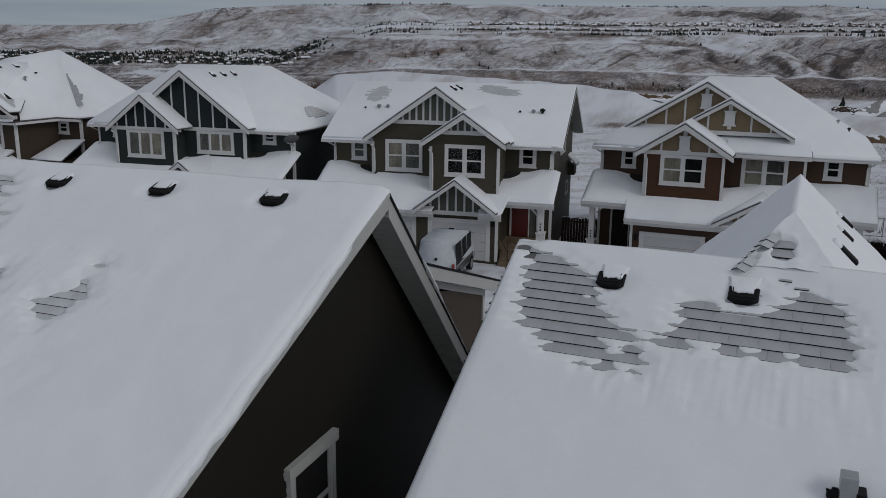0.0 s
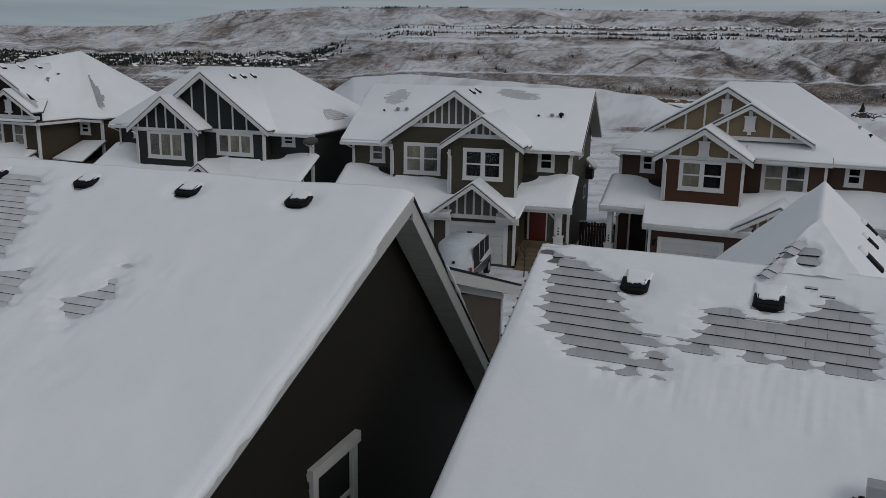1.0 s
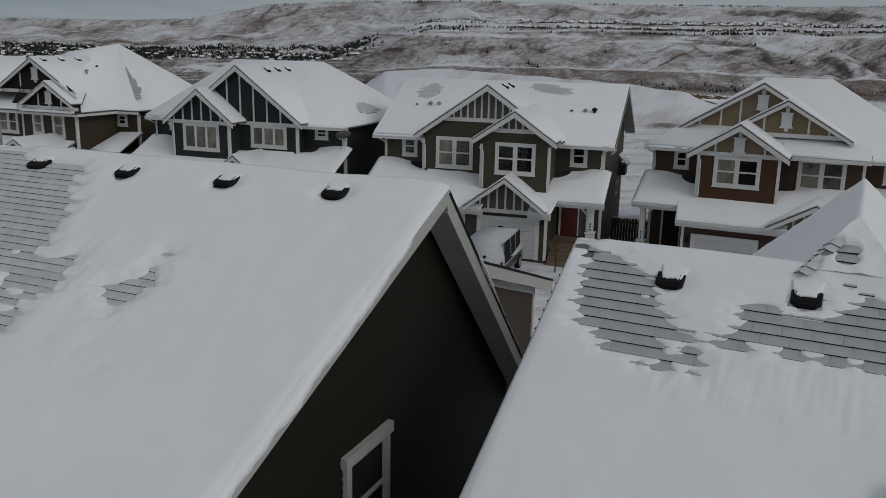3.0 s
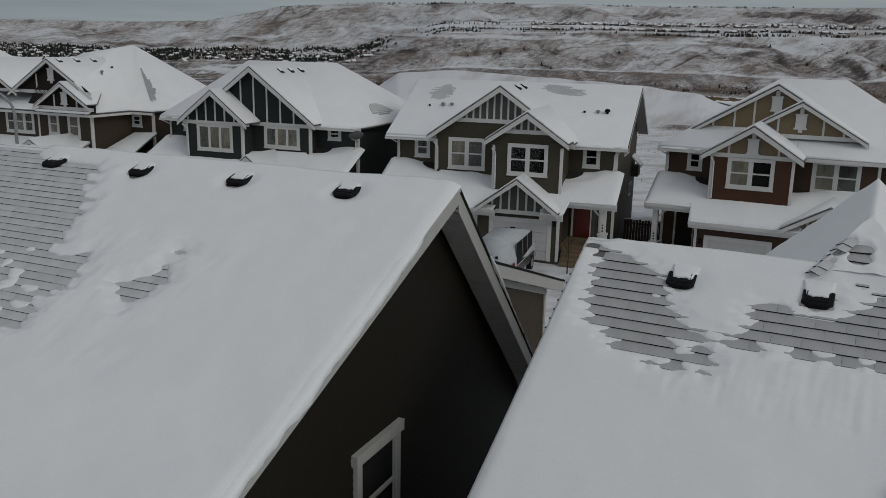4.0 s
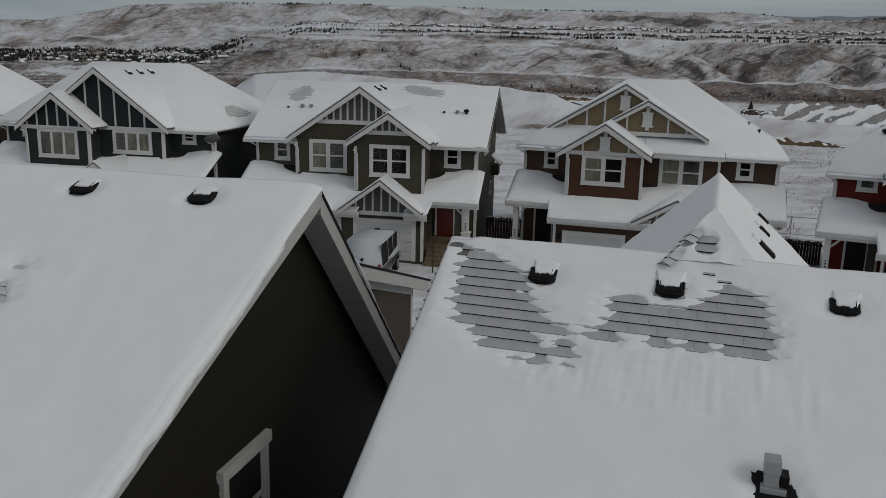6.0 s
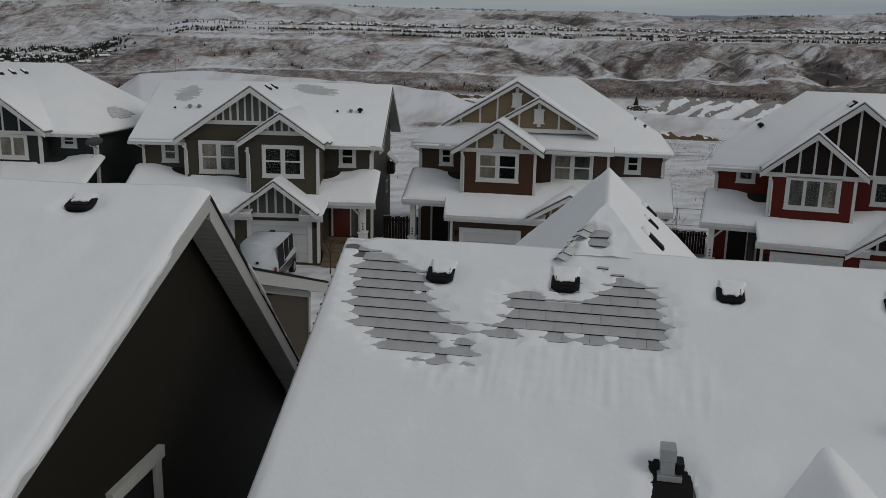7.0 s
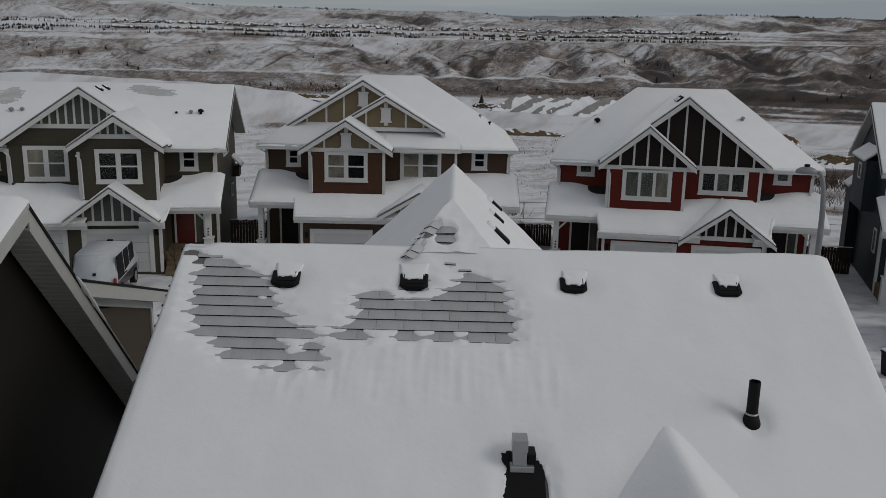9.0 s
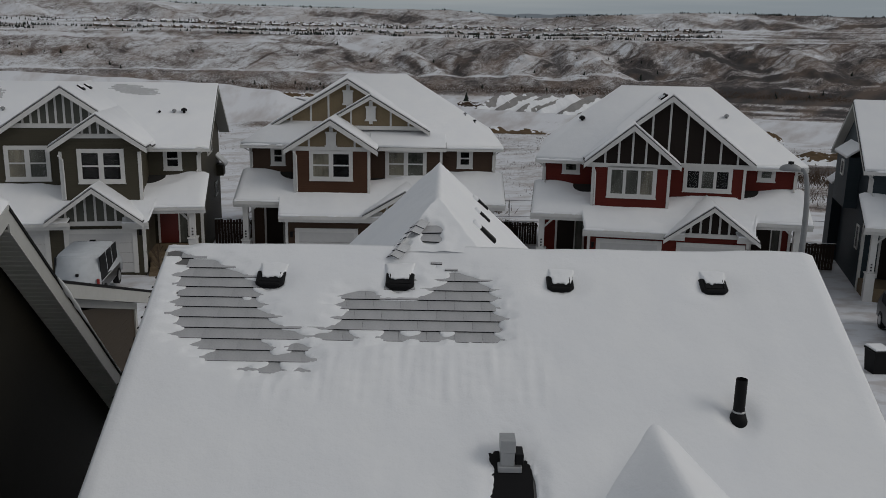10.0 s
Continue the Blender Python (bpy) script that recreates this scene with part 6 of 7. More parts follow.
def satellite_dish():
    ob = thing("satellite_dish", GREEN_AT @ Matrix.Translation((12.75, -0.6, 4.6)), "grey satellite dish on a bracket under the eave", "satellite dish")
    bm = bmesh.new()
    n = 20
    rings = [[bm.verts.new((0.42 * k / 4 * math.cos(6.2832 * i / n), -0.10 * (1 - (k / 4) ** 2), 0.24 * k / 4 * math.sin(6.2832 * i / n))) for i in range(n)] for k in range(1, 5)]
    c = bm.verts.new((0, -0.10, 0))
    for i in range(n):
        j = (i + 1) % n
        bm.faces.new((c, rings[0][j], rings[0][i]))
        for k in range(3):
            bm.faces.new((rings[k][i], rings[k][j], rings[k + 1][j], rings[k + 1][i]))
    bmesh.ops.rotate(bm, cent=(0, 0, 0), matrix=Matrix.Rotation(0.35, 3, "X") @ Matrix.Rotation(0.5, 3, "Z"), verts=bm.verts[:])
    bmesh.ops.translate(bm, vec=(0.1, -0.25, 0.75), verts=bm.verts[:])
    d = part("dish", bm, mat_plain("dull_dish_grey", (0.085, 0.088, 0.09), 0.7, 0, 6, 0.2), ob, "", True)
    d.modifiers.new("thickness", "SOLIDIFY").thickness = 0.02
    part("arm", sweep(bmesh.new(), [(-0.2, 0.6, 0.3), (0.05, -0.05, 0.45), (0.1, -0.22, 0.75)], [0.03, 0.03, 0.03]), LAMP_STEEL, ob)
    part("feed", sweep(bmesh.new(), [(0.1, -0.25, 0.45), (0.12, -0.75, 0.6)], [0.02, 0.035]), LAMP_STEEL, ob)


satellite_dish()


# ---- street lamps ----
def street_lamp(foot, reach, top, spread):
    """A steel column that bends over into an arm with a flat lantern. reach: the arm's direction in plan."""
    ob = thing("street_lamp", Matrix.Translation(foot), "grey steel street lamp with a curved arm", "street lamp", "street lamps")
    d = Vector((reach[0], reach[1], 0)).normalized()
    pts, radii = [Vector((0, 0, -0.3)), Vector((0, 0, top - 1.4))], [0.10, 0.075]
    for i in range(1, 9):
        a = i / 8 * math.pi / 2
        pts.append(Vector((0, 0, top - 1.4)) + d * spread * 0.75 * (1 - math.cos(a)) + Vector((0, 0, 1.4 * math.sin(a))))
        radii.append(0.075 - 0.003 * i)
    pts.append(pts[-1] + d * spread * 0.25)
    radii.append(0.045)
    part("column", sweep(bmesh.new(), pts, radii, 12), LAMP_STEEL, ob, "", True)
    bm = bmesh.new()
    bmesh.ops.create_uvsphere(bm, u_segments=16, v_segments=8, radius=1.0)
    for v in bm.verts:
        v.co = Vector((v.co.x * 0.28, v.co.y * 0.15, max(v.co.z, -0.25) * 0.15))
    ang = math.atan2(d.y, d.x)
    bmesh.ops.rotate(bm, cent=(0, 0, 0), matrix=Matrix.Rotation(ang, 3, "Z"), verts=bm.verts[:])
    end = pts[-1] + d * 0.25
    bmesh.ops.translate(bm, vec=end, verts=bm.verts[:])
    part("lantern", bm, LAMP_STEEL, ob, "", True)
    bm = boxes((-0.05, 0.05, -0.05, 0.05, 0.13, 0.21))
    bmesh.ops.translate(bm, vec=end, verts=bm.verts[:])
    part("photocell", bm, BLACK, ob)
    part("base_plate", boxes((-0.2, 0.2, -0.2, 0.2, -0.3, 0.06)), CONCRETE, ob)


street_lamp((17.61, 16.24, -0.5), (-0.7, 0.71), 7.65, 0.25)
street_lamp((-14.2 * 1.75, 23.75 * 1.75, 0.4), (-0.87, -0.5), 7.3, 2.6)


# ---- vehicles and yard things across the street ----
def wheel(car, x, y, r=0.34, w=0.22):
    t = part("wheel", tube(bmesh.new(), (x, y - w / 2, r), (x, y + w / 2, r), r, r, 20), BLACK, car, "black tyre", False)
    s = 1 if y > 0 else -1
    part("rim", tube(bmesh.new(), (x, y + s * w / 2, r), (x, y + s * (w / 2 + 0.02), r), r * 0.62, r * 0.5, 14), STEEL, t)


def vehicle(name, label, m, profile, width, paint, glass_rows, group=""):
    """A car or van from its side outline; glass_rows are side windows as (x0, x1, z0, z1)."""
    car = thing(name, m, label, "vehicle", group)
    bm = bmesh.new()
    prism(bm, [(x, -width / 2, z) for x, z in profile], (0, width, 0))
    for v in bm.verts:
        if v.co.z > 1.0:
            v.co.y *= 1 - 0.10 * (v.co.z - 1.0)
    bmesh.ops.bevel(bm, geom=bm.edges[:], offset=0.07, segments=3, affect="EDGES")
    part("body", bm, paint, car, "", True)
    for x0, x1, z0, z1 in glass_rows:
        for s in (-1, 1):
            y = s * width / 2 * (1 - 0.10 * max(0, (z0 + z1) / 2 - 1.0))
            bm = bmesh.new()
            prism(bm, [(x0, y, z0), (x1, y, z0), (x1 - 0.08, y - s * 0.035, z1), (x0 + 0.08, y - s * 0.035, z1)], (0, s * 0.02, 0))
            part("side_window", bm, CAR_GLASS, car)
    return car


CAR_GLASS = mat_plain("tinted_car_glass", (0.010, 0.011, 0.013), 0.5, 0, 3, 0.2, 0.0)
VAN_PAINT = mat_plain("frosted_white_paint", (0.46, 0.49, 0.52), 0.5, 0, 4, 0.25)
CAR_PAINT = mat_plain("black_car_paint", (0.014, 0.015, 0.017), 0.3, 0, 5, 0.2)
LAMP_RED = mat_plain("red_tail_lamp", (0.25, 0.012, 0.010), 0.3, 0, 8, 0.2)

van = vehicle("van", "white van with dark side glass, dusted with frost", OLIVE_AT @ pose(7.62, -6.7, 0.08, 0, 0, 90), [(-1.1, 0.35), (2.9, 0.35), (3.0, 0.75), (2.85, 1.0), (2.45, 1.2), (1.95, 1.86), (1.7, 1.93), (-0.35, 1.93), (-0.62, 1.84), (-1.02, 0.98)], 1.78, VAN_PAINT, [(-0.86, 0.28, 0.86, 1.82), (0.30, 1.22, 0.86, 1.82), (1.24, 2.15, 0.86, 1.82)])
bm = bmesh.new()
prism(bm, [(2.43, -0.72, 1.24), (2.43, 0.72, 1.24), (1.98, 0.66, 1.85), (1.98, -0.66, 1.85)], (0.03, 0, 0.02))
part("windscreen", bm, CAR_GLASS, van, "dark windscreen")
part("lower_panel", boxes((-0.9, 2.4, -0.91, -0.89, 0.45, 0.84), bevel=0.01), CAR_PAINT, van, "dark lower side panel")
part("door_seam", boxes((-0.85, 2.2, -0.915, -0.895, 0.845, 0.875), bevel=0.006), VAN_PAINT, van, "frosted trim line")
for y in (-0.8, 0.8):
    part("tail_lamp", boxes((-1.08, -1.0, y - 0.05, y + 0.05, 0.7, 1.0), bevel=0.015), LAMP_RED, van)
part("bumper", boxes((-1.17, -1.0, -0.82, 0.82, 0.36, 0.58), bevel=0.03), BLACK, van)
part("door_handle", boxes((-1.03, -0.93, -0.06, 0.05, 1.10, 1.2), bevel=0.008), BLACK, van)
part("roof_lamp", boxes((1.72, 1.84, -0.12, 0.12, 1.9, 1.97), bevel=0.012), BLACK, van)
for x in (-0.45, 2.0):
    for y in (-0.82, 0.82):
        wheel(van, x, y)

BLUE_AT = house_pose((34.34, 27.92), -39.85)


def side_bay(house, x, y0, y1, z0, z1, out, wall, sign):
    """A shallow box bay on a side wall, under its own small lean-to roof."""
    xa, xb = sorted((x, x + sign * out))
    part("side_bay_wall", boxes((xa, xb, y0, y1, z0, z1)), wall, house)
    e = 0.14
    xo = x + sign * (out + e)
    poly = [(xo, y0 - e, z1), (xo, y1 + e, z1), (x, y1 + e, z1 + 0.55), (x, y0 - e, z1 + 0.55)]
    part("side_bay_roof", slab([poly], 0.05), TRIM, house)
    part("side_bay_snow", slab([poly], 0.08, 0.07, 0.02), SNOW, house, "smooth snow layer")


def side_pane(house, x, y0, y1, z0, z1, sign, glass):
    """A small cased window in a side wall."""
    t = 0.09
    xa, xb = sorted((x, x + sign * 0.05))
    w = part("window", boxes((xa, xb, y0, y1, z0, z0 + t), (xa, xb, y0, y1, z1 - t, z1), (xa, xb, y0, y0 + t, z0 + t, z1 - t), (xa, xb, y1 - t, y1, z0 + t, z1 - t)), TRIM, house, "white cased side window")
    xa, xb = sorted((x + sign * 0.004, x + sign * 0.03))
    part("pane", boxes((xa, xb, y0 + t, y1 - t, z0 + t, z1 - t)), glass, w)


HOUSE_AT = {round(o.matrix_world.translation.x, 1): o for o in scene.objects if o.name.split(".")[0] == "house" and o.parent is None}
blue, olive = HOUSE_AT[34.3], HOUSE_AT[-5.5]
side_bay(blue, 0.0, 2.6, 6.0, 2.7, 5.25, 0.6, BLUE, -1)
side_pane(blue, -0.6, 3.6, 4.4, 4.2, 5.0, -1, CAR_GLASS)
side_pane(blue, 0.0, 1.0, 1.7, 0.9, 2.1, -1, CAR_GLASS)
side_bay(blue, 0.0, 6.6, 8.2, -1.0, 3.4, 0.5, DARK_BLUE, -1)
side_pane(olive, 11.5, 3.2, 5.2, 4.6, 5.4, 1, CAR_GLASS)
side_pane(olive, 11.5, 6.0, 7.2, 2.0, 2.75, 1, CAR_GLASS)
side_bay(olive, 11.5, 7.2, 8.3, 3.0, 3.6, 0.38, OLIVE, 1)
suv = vehicle("car", "black car parked on a snowy driveway", BLUE_AT @ pose(0.75, -7.5, -0.88, 0, 0, 90), [(-2.2, 0.3), (2.2, 0.3), (2.25, 0.9), (2.0, 1.05), (1.55, 1.65), (-0.6, 1.68), (-1.2, 1.15), (-2.2, 0.95)], 1.85, CAR_PAINT, [(-0.55, 0.5, 1.1, 1.55), (0.56, 1.6, 1.1, 1.5)])
for x in (-1.4, 1.4):
    for y in (-0.83, 0.83):
        wheel(suv, x, y, 0.35)
part("snow_cover", boxes((-0.5, 1.5, -0.7, 0.7, 1.66, 1.74), bevel=0.03), SNOW, suv)
bin_at = BLUE_AT @ pose(-1.45, -12.1, -0.95, 0, 0, 20)
b = thing("refuse_bin", bin_at, "black wheeled bin with snow on its lid", "bin")
bm = boxes((-0.3, 0.3, -0.33, 0.33, 0.05, 0.98))
for v in bm.verts:
    if v.co.z < 0.5:
        v.co.x *= 0.8
        v.co.y *= 0.8
part("body", bm, BLACK, b)
part("lid", boxes((-0.33, 0.33, -0.37, 0.37, 0.985, 1.05), bevel=0.02), BLACK, b)
part("snow_cap", boxes((-0.31, 0.31, -0.34, 0.34, 1.05, 1.13), bevel=0.03), SNOW, b)


def board_fence(m, length, height, base, label, mt=FENCE):
    f = thing("fence", m, label, "fence", "wooden fences between the houses")
    n = int(length / 0.15)
    for i in range(n):
        part("board", boxes((i * 0.15, i * 0.15 + 0.135, -0.015, 0.015, base, height + 0.02 * ((i * 7) % 3 - 1))), mt, f)
    for z in (base + 0.25, height - 0.25):
        part("rail", boxes((0, length, 0.016, 0.06, z, z + 0.09)), mt, f)
    part("snow_strip", boxes((0, length, -0.03, 0.06, height + 0.03, height + 0.06), bevel=0.012), SNOW, f)


board_fence(OLIVE_AT @ Matrix.Translation((11.8, 2.6, 0)), 1.95, 1.38, -0.6, "dark brown board fence with snow on top")
board_fence(RUST_AT @ Matrix.Translation((12.4, 5.0, 0)), 2.9, 0.55, -1.5, "dark brown board fence with snow on top")
board_fence(RED_AT @ Matrix.Translation((12.1, 4.0, 0)), 3.2, 0.5, -1.6, "dark brown board fence with snow on top")
board_fence(GREEN_AT @ Matrix.Translation((12.6, 4.0, 0)), 2.0, 1.7, 0.0, "dark brown board fence with snow on top")


def wire_fence(m, length, base):
    f = thing("wire_fence", m, "grey chain link fence along the back yards", "fence")
    n = int(length / 2.4)
    for i in range(n + 1):
        part("post", tube(bmesh.new(), (i * 2.4, 0, base - 0.3), (i * 2.4, 0, base + 1.25), 0.03, 0.03, 8), LAMP_STEEL, f)
    for z in (0.1, 1.2):
        part("rail", tube(bmesh.new(), (0, 0, base + z), (n * 2.4, 0, base + z), 0.02, 0.02, 6), LAMP_STEEL, f)


wire_fence(RUST_AT @ Matrix.Translation((9.6, 13.5, 0)), 10.0, -0.85)
wire_fence(RED_AT @ Matrix.Translation((9.0, 13.5, 0)), 12.0, -1.2)


# ---- plants ----
BARK = mat_plain("dark_bark", (0.055, 0.040, 0.032), 0.9, 0, 30, 0.4)
TWIG = mat_plain("brown_twigs", (0.085, 0.058, 0.042), 0.9, 0, 30, 0.4)


def bare_tree(m, height, seed, label, spread=0.45):
    rng = random.Random(seed)
    t = thing("bare_tree", m, label, "tree")
    part("trunk", sweep(bmesh.new(), [(0, 0, -0.1), (0.02, 0.01, height * 0.4), (-0.02, 0.02, height)], [height * 0.018, height * 0.012, height * 0.003], 7), BARK, t)
    bm = bmesh.new()
    for i in range(14):
        z = height * rng.uniform(0.28, 0.9)
        a = rng.uniform(0, 6.28)
        l = height * spread * rng.uniform(0.5, 1.0) * (1.15 - z / height)
        p0 = Vector((0, 0, z))
        p1 = p0 + Vector((math.cos(a) * l * 0.5, math.sin(a) * l * 0.5, l * 0.5))
        p2 = p1 + Vector((math.cos(a + 0.3) * l * 0.4, math.sin(a + 0.3) * l * 0.4, l * 0.6))
        sweep(bm, [p0, p1, p2], [height * 0.006, height * 0.004, height * 0.0015], 5)
        for k in range(3):
            q = p1.lerp(p2, rng.random())
            sweep(bm, [q, q + Vector((rng.uniform(-1, 1), rng.uniform(-1, 1), rng.uniform(0.2, 1))) * l * 0.3], [height * 0.003, height * 0.001], 4)
    part("branches", bm, BARK, t)
    return t


bare_tree(OLIVE_AT @ Matrix.Translation((10.1, -4.2, 0.0)), 1.75, 3, "small bare sapling in a snowy front yard", 0.6)


def planter(m):
    """A weathered wooden box with dry grass in it."""
    ob = thing("planter", m, "brown wooden planter box with dry grass", "planter")
    part("box", boxes((-0.75, 0.75, -0.3, -0.26, 0, 0.6), (-0.75, 0.75, 0.26, 0.3, 0, 0.6), (-0.75, -0.71, -0.26, 0.26, 0, 0.6), (0.71, 0.75, -0.26, 0.26, 0, 0.6)), FENCE, ob)
    part("soil", boxes((-0.71, 0.71, -0.26, 0.26, 0.0, 0.5)), SNOW_GROUND, ob)
    rng = random.Random(4)
    bm = bmesh.new()
    for i in range(70):
        x, y, a = rng.gauss(0, 0.22), rng.gauss(0, 0.1), rng.uniform(0, 6.28)
        sweep(bm, [(x, y, 0.45), (x + 0.1 * math.cos(a), y + 0.1 * math.sin(a), 0.8 + rng.uniform(0, 0.3)), (x + 0.25 * math.cos(a), y + 0.25 * math.sin(a), 0.95 + rng.uniform(0, 0.3))], [0.008, 0.006, 0.003], 4)
    part("dry_grass", bm, WOOD, ob, "pale dry grass")


planter(RUST_AT @ Matrix.Translation((13.6, 7.5, -0.9)))


# ---- the valley: spoil heaps, brush, trees and the town ----
def polar(r, az, lift=0.0):
    return Vector((r * math.sin(radians(az)), r * math.cos(radians(az)), land(r, az) + lift))


GRAVEL = mat_plain("grey_gravel", (0.25, 0.247, 0.245), 0.9, 0, 0.8, 0.5, 0.5)
EARTH = mat_plain("brown_earth", (0.105, 0.072, 0.042), 0.9, 0, 1.5, 0.4, 0.5)


def heap(name, label, at, length, width, height, turn, mt, seed, group=""):
    """A long low mound of spoil with patchy snow."""
    bm = bmesh.new()
    nx, ny = 120, 64
    vs = []
    for j in range(ny + 1):
        row = []
        for i in range(nx + 1):
            u, v = 2 * i / nx - 1, 2 * j / ny - 1
            ridge = max(0.0, 1 - abs(v) ** 1.05) * max(0.0, 1 - abs(u) ** 3)
            h = height * ridge * (0.8 + 0.5 * noise.noise((u * 3, seed, 1)) + 0.2 * noise.noise((u * 9, v * 5, seed)))
            row.append(bm.verts.new((u * length / 2, v * width / 2, h - 0.4)))
        vs.append(row)
    for j in range(ny):
        for i in range(nx):
            f = bm.faces.new((vs[j][i], vs[j][i + 1], vs[j + 1][i + 1], vs[j + 1][i]))
            f.material_index = 1 if vs[j][i].co.z < 0.25 + 0.5 * noise.noise((i * 0.2, j * 0.2, seed)) or noise.noise((i * 0.09, j * 0.11, seed + 4)) + 0.4 * noise.noise((i * 0.3, j * 0.3, seed)) > 0.28 else 0
    ob = link(name, bm, [mt, SNOW_GROUND], None, "", False)
    ob.matrix_world = Matrix.Translation(at) @ Matrix.Rotation(turn, 4, "Z")
    return tagged(ob, label, "mound", group)


def gravel_heap(at, length, height, turn, seed, snowy):
    """A heap tipped along a falling ridge: straight flanks at the angle of repose, snow lying on one of them."""
    bm = bmesh.new()
    rise = 0.72
    nx, ny = 110, 84
    half = height / rise * 1.15
    vs = []
    for j in range(ny + 1):
        row = []
        for i in range(nx + 1):
            x, y = -half + (length + 2 * half) * i / nx, half * (2 * j / ny - 1)
            s = min(length, max(0.0, x))
            top = height * (1 - 0.75 * (s / length) ** 1.5) + 0.35 * noise.noise((x * 0.25, seed, 1))
            d = math.hypot(x - s, y + 0.5 * noise.noise((x * 0.15, seed, 2)))
            row.append(bm.verts.new((x, y, max(-1.5, top - rise * d + 0.12 * noise.noise((x * 0.6, y * 0.6, seed))))))
        vs.append(row)
    lo, hi = snowy
    for j in range(ny):
        for i in range(nx):
            f = bm.faces.new((vs[j][i], vs[j][i + 1], vs[j + 1][i + 1], vs[j + 1][i]))
            u = i / nx + 0.03 * noise.noise((j * 0.17, seed, 6))
            v = 2 * j / ny - 1 + 0.06 * noise.noise((i * 0.2, j * 0.13, seed))
            f.material_index = 1 if lo < v + 0.25 * noise.noise((u * 6, seed, 2.0)) < hi or noise.noise((i * 0.16, j * 0.15, seed + 3)) > 0.5 or vs[j][i].co.z < 0.1 else 0
    ob = link("gravel_mound", bm, [GRAVEL, SNOW_GROUND], None, "", False)
    ob.matrix_world = Matrix.Translation(at) @ Matrix.Rotation(turn, 4, "Z")
    return tagged(ob, "steep grey gravel heap with snow on one flank", "heap", "gravel heaps in the valley")


for r, az, l, h, s, snowy in ((455, 28.4, 26, 9.4, 1, (0.12, 0.5)), (452, 29.8, 26, 9.2, 2, (0.2, 0.42)), (448, 31.2, 25, 8.8, 3, (0.1, 0.3)), (444, 32.6, 25, 9.0, 4, (0.0, 0.7)), (440, 34.0, 24, 8.6, 5, (0.2, 0.35))):
    gravel_heap(polar(r, az, 0.2), l, h, radians(-90 - az - 38), s, snowy)
heap("earth_mound", "brown earth mound with patchy snow", polar(108, 48.6, 0.2), 15, 9, 1.7, -0.8, EARTH, 7)
heap("earth_mound", "brown earth mound with patchy snow", polar(215, 44.4, 0.2), 12, 8, 3.4, -0.7, EARTH, 8)
heap("earth_mound", "brown earth mound with patchy snow", polar(255, 28.0, 0.0), 34, 18, 2.6, -0.5, EARTH, 9)


heap("earth_mound", "brown earth bank with snow on its top", polar(428, 14.0, 0.0), 44, 9, 2.8, radians(-14), EARTH, 10)


def brush_pile(at):
    """A tangle of logs and roots on the snow."""
    rng = random.Random(12)
    ob = thing("brush_pile", Matrix.Translation(at), "tangled pile of brown logs and roots", "brush pile")
    for i in range(46):
        a, l = rng.uniform(0, 6.28), rng.uniform(2, 5)
        c = Vector((rng.gauss(0, 4.2), rng.gauss(0, 1.6), rng.uniform(0.2, 2.4)))
        d = Vector((math.cos(a), math.sin(a), rng.uniform(-0.25, 0.45))) * l / 2
        part("log", tube(bmesh.new(), c - d, c + d, rng.uniform(0.18, 0.4), 0.12, 6), TWIG, ob)
    return ob


brush_pile(polar(470, 25.8, 1.5))


def stuff(name, verts, faces, mt, label, category, index=None):
    me = bpy.data.meshes.new(name)
    me.from_pydata(verts, [], faces)
    for q in mt if isinstance(mt, list) else [mt]:
        me.materials.append(q)
    if index:
        me.polygons.foreach_set("material_index", index)
    return tagged(new(name, me), label, category, kind="stuff")


def conifers(spots, name, label):
    """Small pointed conifers of three ragged tiers each, as one mass."""
    rng = random.Random(len(spots))
    verts, faces = [], []
    for p, h in spots:
        for k, (z0, z1, w) in enumerate(((0.0, 0.55, 0.34), (0.25, 0.78, 0.27), (0.5, 1.0, 0.18))):
            o = len(verts)
            n = 6
            a0 = rng.uniform(0, 6)
            for i in range(n):
                a = a0 + 6.2832 * i / n
                r = w * h * rng.uniform(0.7, 1.2)
                verts.append((p.x + r * math.cos(a), p.y + r * math.sin(a), p.z + h * (z0 + rng.uniform(-0.04, 0.04))))
            verts.append((p.x, p.y, p.z + h * z1))
            faces += [(o + i, o + (i + 1) % n, o + n) for i in range(n)]
    return stuff(name, verts, faces, NEEDLES, label, "trees")


NEEDLES = mat_plain("dark_conifer_needles", (0.020, 0.026, 0.022), 0.9, 0, 0.6, 0.5)
rng = random.Random(21)
spots = []
# the town's trees, in long belts to the left
for c in range(210):
    az0, r0 = rng.uniform(-34, -8), rng.choice((1700, 1900, 2050, 2200, 2300, 2350)) + rng.gauss(0, 40)
    for i in range(rng.randint(8, 30)):
        spots.append((polar(r0 + rng.gauss(0, 18), az0 + rng.gauss(0, 0.6), -0.5), rng.uniform(4, 8.5)))
# rows along the bench and its edge
for c in range(210):
    az0, r0 = rng.uniform(-5, 41), rng.choice((1400, 1480, 1640, 1660, 1680, 1980, 2000, 2130))
    for i in range(rng.randint(3, 16)):
        spots.append((polar(r0 + rng.gauss(0, 9), az0 + rng.gauss(0, 0.5), -0.5), rng.uniform(2.5, 6)))
# in the gullies of the scarp and on the upper hills
for c in range(500):
    az, r = rng.uniform(-6, 50), rng.uniform(930, 1330) if c % 2 else rng.uniform(2300, 3400)
    p, q, s = all_folds(az, r)
    if min(p, q * 1.5) < 0.035:
        spots.append((polar(r, az, -0.5), rng.uniform(3, 6)))
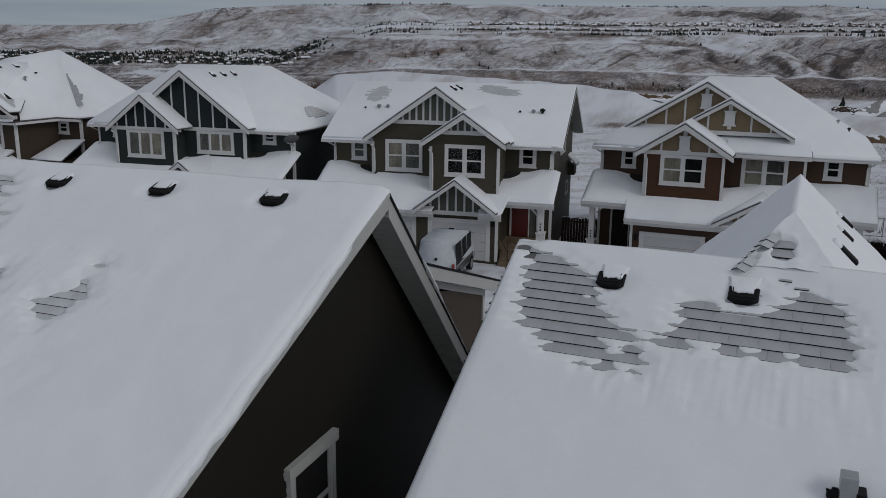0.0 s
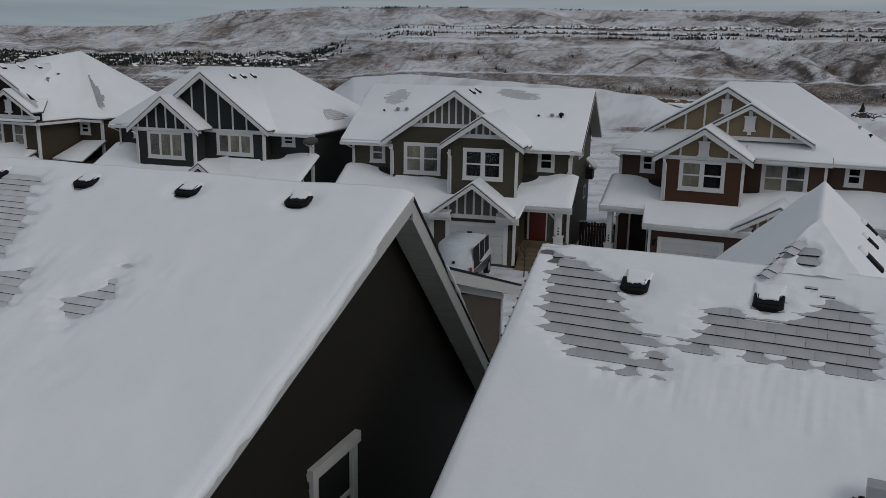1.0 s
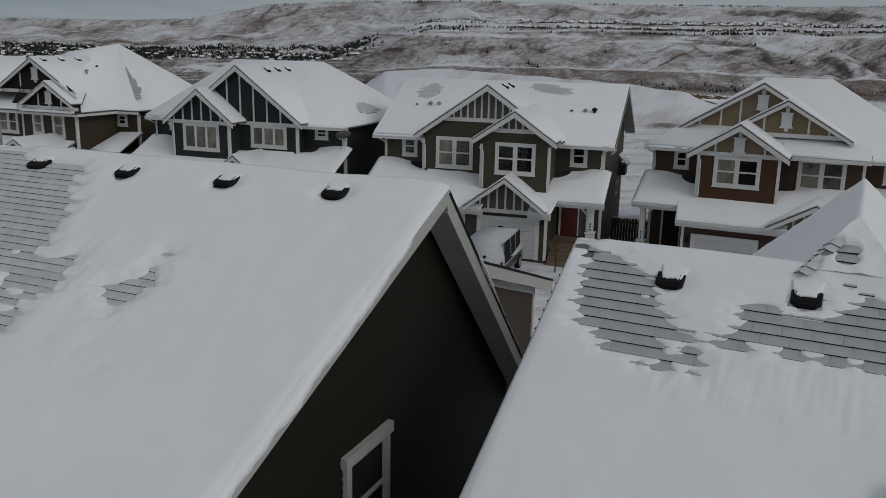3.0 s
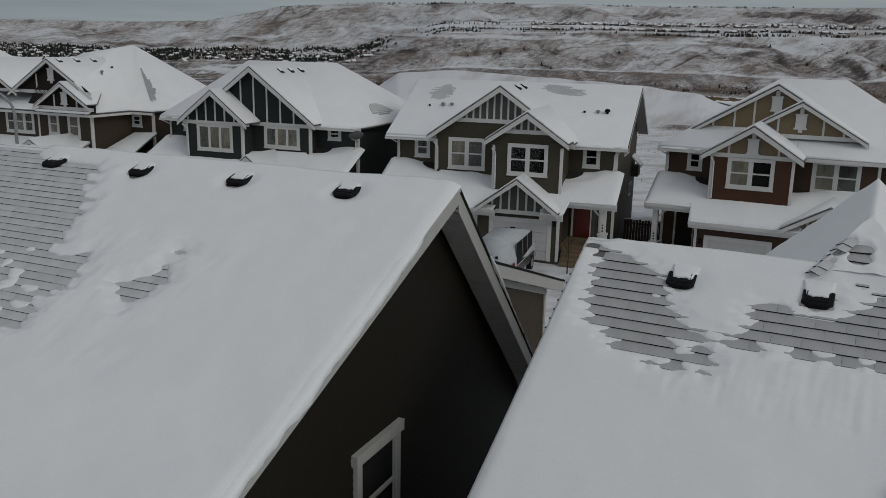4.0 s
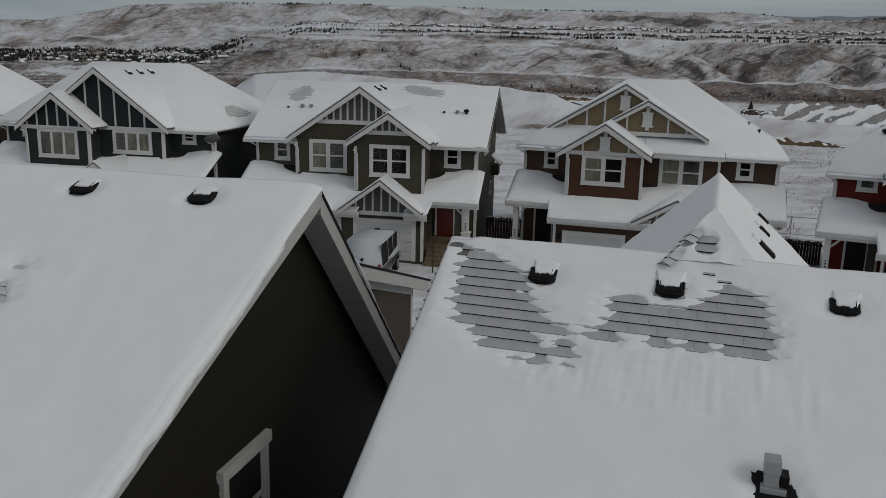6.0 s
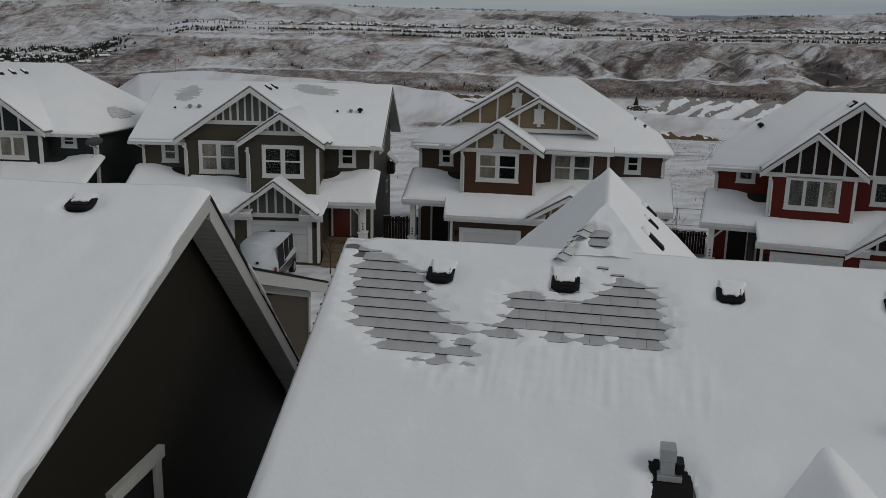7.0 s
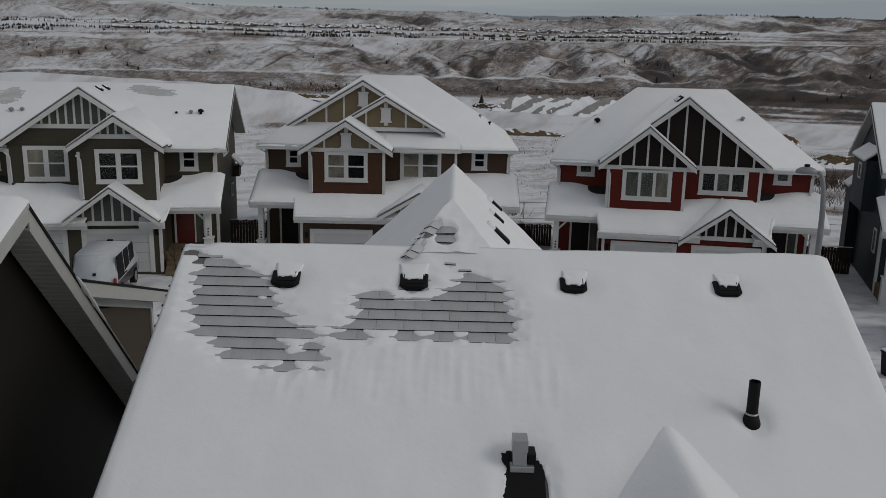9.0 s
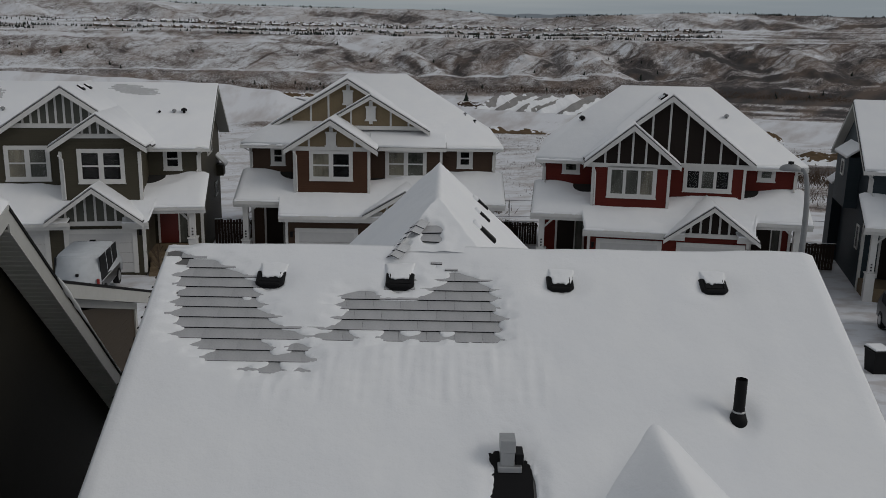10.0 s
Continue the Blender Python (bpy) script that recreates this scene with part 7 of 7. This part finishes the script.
# the skyline and the river
for c in range(64):
    az0 = rng.uniform(-22, 52)
    for i in range(rng.randint(2, 18)):
        spots.append((polar(rng.uniform(3440, 3530), az0 + rng.gauss(0, 0.4), -1.5), rng.uniform(4, 11) * (1.0 if az0 > -10 else 0.6)))
for c in range(50):
    spots.append((polar(rng.uniform(770, 850), rng.uniform(-9, 48), -0.5), rng.uniform(2, 5)))
conifers(spots, "far_conifers", "dark conifers scattered over town and hills")
near_spots = [(polar(620 + 60 * rng.random(), az, -0.3), h) for az, h in ((-10.3, 11), (-9.9, 14), (-9.5, 9), (-7.4, 9), (-4.6, 8), (-4.1, 7), (-3.4, 6), (-2.2, 8), (0.6, 7), (-16.8, 9), (-17.4, 8), (-15.9, 7), (4.4, 8), (17.5, 6), (18.2, 7), (18.9, 7), (20.2, 6), (22.5, 8), (25.5, 7))]
conifers(near_spots, "valley_conifers", "single dark conifers on the valley floor")


def brush(clumps, name, label, mt, seed):
    """Leafless shrubs and saplings: thin upright twigs, as one mass. Rows: distance, bearing, spread, height, how many."""
    rng = random.Random(seed)
    verts, faces = [], []
    for r, az, s, h, n in clumps:
        for i in range(n):
            rr, a = r + rng.gauss(0, s), az + math.degrees(rng.gauss(0, s) / r)
            p = polar(rr, a, -0.1)
            hh = h * rng.uniform(0.5, 1.1)
            w = 0.012 * hh + 0.0003 * r
            lean = Vector((rng.uniform(-0.7, 0.7), rng.uniform(-0.7, 0.7), 1)) * hh
            o = len(verts)
            for k in range(3):
                verts.append((p.x + w * math.cos(2.1 * k), p.y + w * math.sin(2.1 * k), p.z))
            verts.append(tuple(p + lean))
            faces += [(o, o + 1, o + 3), (o + 1, o + 2, o + 3), (o + 2, o, o + 3)]
    return stuff(name, verts, faces, mt, label, "shrubs")


brush([(640, -7.6, 7, 11, 260), (660, -6.9, 7, 10, 240), (650, -8.6, 8, 8, 160), (690, -5.8, 8, 7, 120)], "bare_wood", "brown leafless wood on the valley floor", TWIG, 5)
brush([(815 + 25 * math.sin(i), -4 + i * 0.37, 10, 1.8, 60) for i in range(145)], "river_brush", "brown leafless brush along the river", TWIG, 6)
brush([(86, 46.8, 2.4, 1.2, 200), (88, 48.0, 2.4, 1.4, 220), (84, 49.2, 2.2, 1.2, 180), (74, 48.2, 2.0, 0.8, 160), (99, 45.4, 1.5, 1.5, 60), (58, 27.7, 0.5, 1.0, 30)], "yard_brush", "brown leafless shrubs behind the yards", TWIG, 7)
tufts = [(rng.uniform(66, 330), rng.uniform(-12, 52), rng.uniform(0.4, 2.0), rng.uniform(0.15, 0.5), 9) for i in range(600)] + [(rng.uniform(64, 190), rng.uniform(17, 31), rng.uniform(0.3, 1.5), rng.uniform(0.12, 0.4), 9) for i in range(550)]
brush(tufts, "dry_grass", "dry grass tufts that stand out of the snow", TWIG, 8)


def town():
    """Small houses of the town and of the far bench, each a body with a pitched roof, as one mass."""
    rng = random.Random(33)
    verts, faces, index = [], [], []
    rows = [(rng.uniform(1450, 2400), rng.uniform(-34, -8)) for i in range(240)] + [(rng.choice((1660, 1700, 1990, 2030, 2110)) + rng.uniform(-12, 12), rng.uniform(2, 41)) for i in range(380)]
    for r, az in rows:
        p = polar(r, az, -0.5)
        w, d, h, t = rng.uniform(6, 12), rng.uniform(5, 8), rng.uniform(2.2, 4), rng.uniform(0, 3.14)
        c, s = math.cos(t), math.sin(t)
        o = len(verts)
        for x, y, z in ((-w, -d, 0), (w, -d, 0), (w, d, 0), (-w, d, 0), (-w, -d, h), (w, -d, h), (w, d, h), (-w, d, h), (-w, 0, h + 2.6), (w, 0, h + 2.6)):
            x, y = x / 2 * 1.0, y / 2
            verts.append((p.x + x * c - y * s, p.y + x * s + y * c, p.z + z))
        faces += [tuple(o + i for i in f) for f in ((0, 1, 5, 4), (2, 3, 7, 6), (1, 2, 6, 9, 5), (3, 0, 4, 8, 7), (4, 5, 9, 8), (6, 7, 8, 9))]
        k = rng.choice((0, 0, 1, 2))
        index += [k, k, k, k, 3, 3]
    stuff("far_town", verts, faces, [mat_plain("far_wall_brown", (0.10, 0.075, 0.06), 0.8), mat_plain("far_wall_grey", (0.14, 0.14, 0.145), 0.8), mat_plain("far_wall_pale", (0.35, 0.33, 0.30), 0.8), SNOW_GROUND], "small far houses with snowy roofs", "houses", index)


town()


def flagpole():
    ob = thing("flagpole", Matrix.Translation(polar(760, -4.5)), "tall flagpole with a red and white flag", "flagpole")
    part("pole", tube(bmesh.new(), (0, 0, -0.5), (0, 0, 24), 0.22, 0.12, 8), LAMP_STEEL, ob)
    red = mat_plain("red_flag_cloth", (0.35, 0.03, 0.025), 0.8, 0, 3, 0.2)
    for x0, x1, mt in ((0.2, 1.0, red), (1.0, 2.4, TRIM), (2.4, 3.2, red)):
        bm = bmesh.new()
        prism(bm, [(x0, 0.25 * math.sin(x0 * 1.6), 22.2), (x1, 0.25 * math.sin(x1 * 1.6), 22.0), (x1, 0.25 * math.sin(x1 * 1.6), 23.6), (x0, 0.25 * math.sin(x0 * 1.6), 23.8)], (0, 0.05, 0))
        part("flag_field", bm, mt, ob)


def far_mountains():
    """A range beyond the dip in the hills; the haze before it is put into its colour."""
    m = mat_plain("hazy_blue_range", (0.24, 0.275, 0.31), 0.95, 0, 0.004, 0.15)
    verts, faces = [], []
    n = 120
    for i in range(n + 1):
        az = 20 + 20 * i / n
        top = 2.52 + 0.16 * noise.noise((az / 2.1, 0.3, 1)) + 0.06 * noise.noise((az / 0.5, 0.3, 1)) - 0.4 * smooth(34, 40, az)
        for r, e in ((4550, 1.9), (4800, top), (4860, 1.9)):
            verts.append((r * math.sin(radians(az)), r * math.cos(radians(az)), 10 + r * math.tan(radians(e))))
    for i in range(n):
        for k in range(2):
            o = i * 3 + k
            faces.append((o, o + 3, o + 4, o + 1))
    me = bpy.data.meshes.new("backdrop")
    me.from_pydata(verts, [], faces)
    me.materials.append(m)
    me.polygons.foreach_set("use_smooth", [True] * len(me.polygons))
    return tagged(new("backdrop", me), "mountain range beyond the hills, coloured pale blue as if through haze", "mountains", kind="structure")


far_mountains()


flagpole()
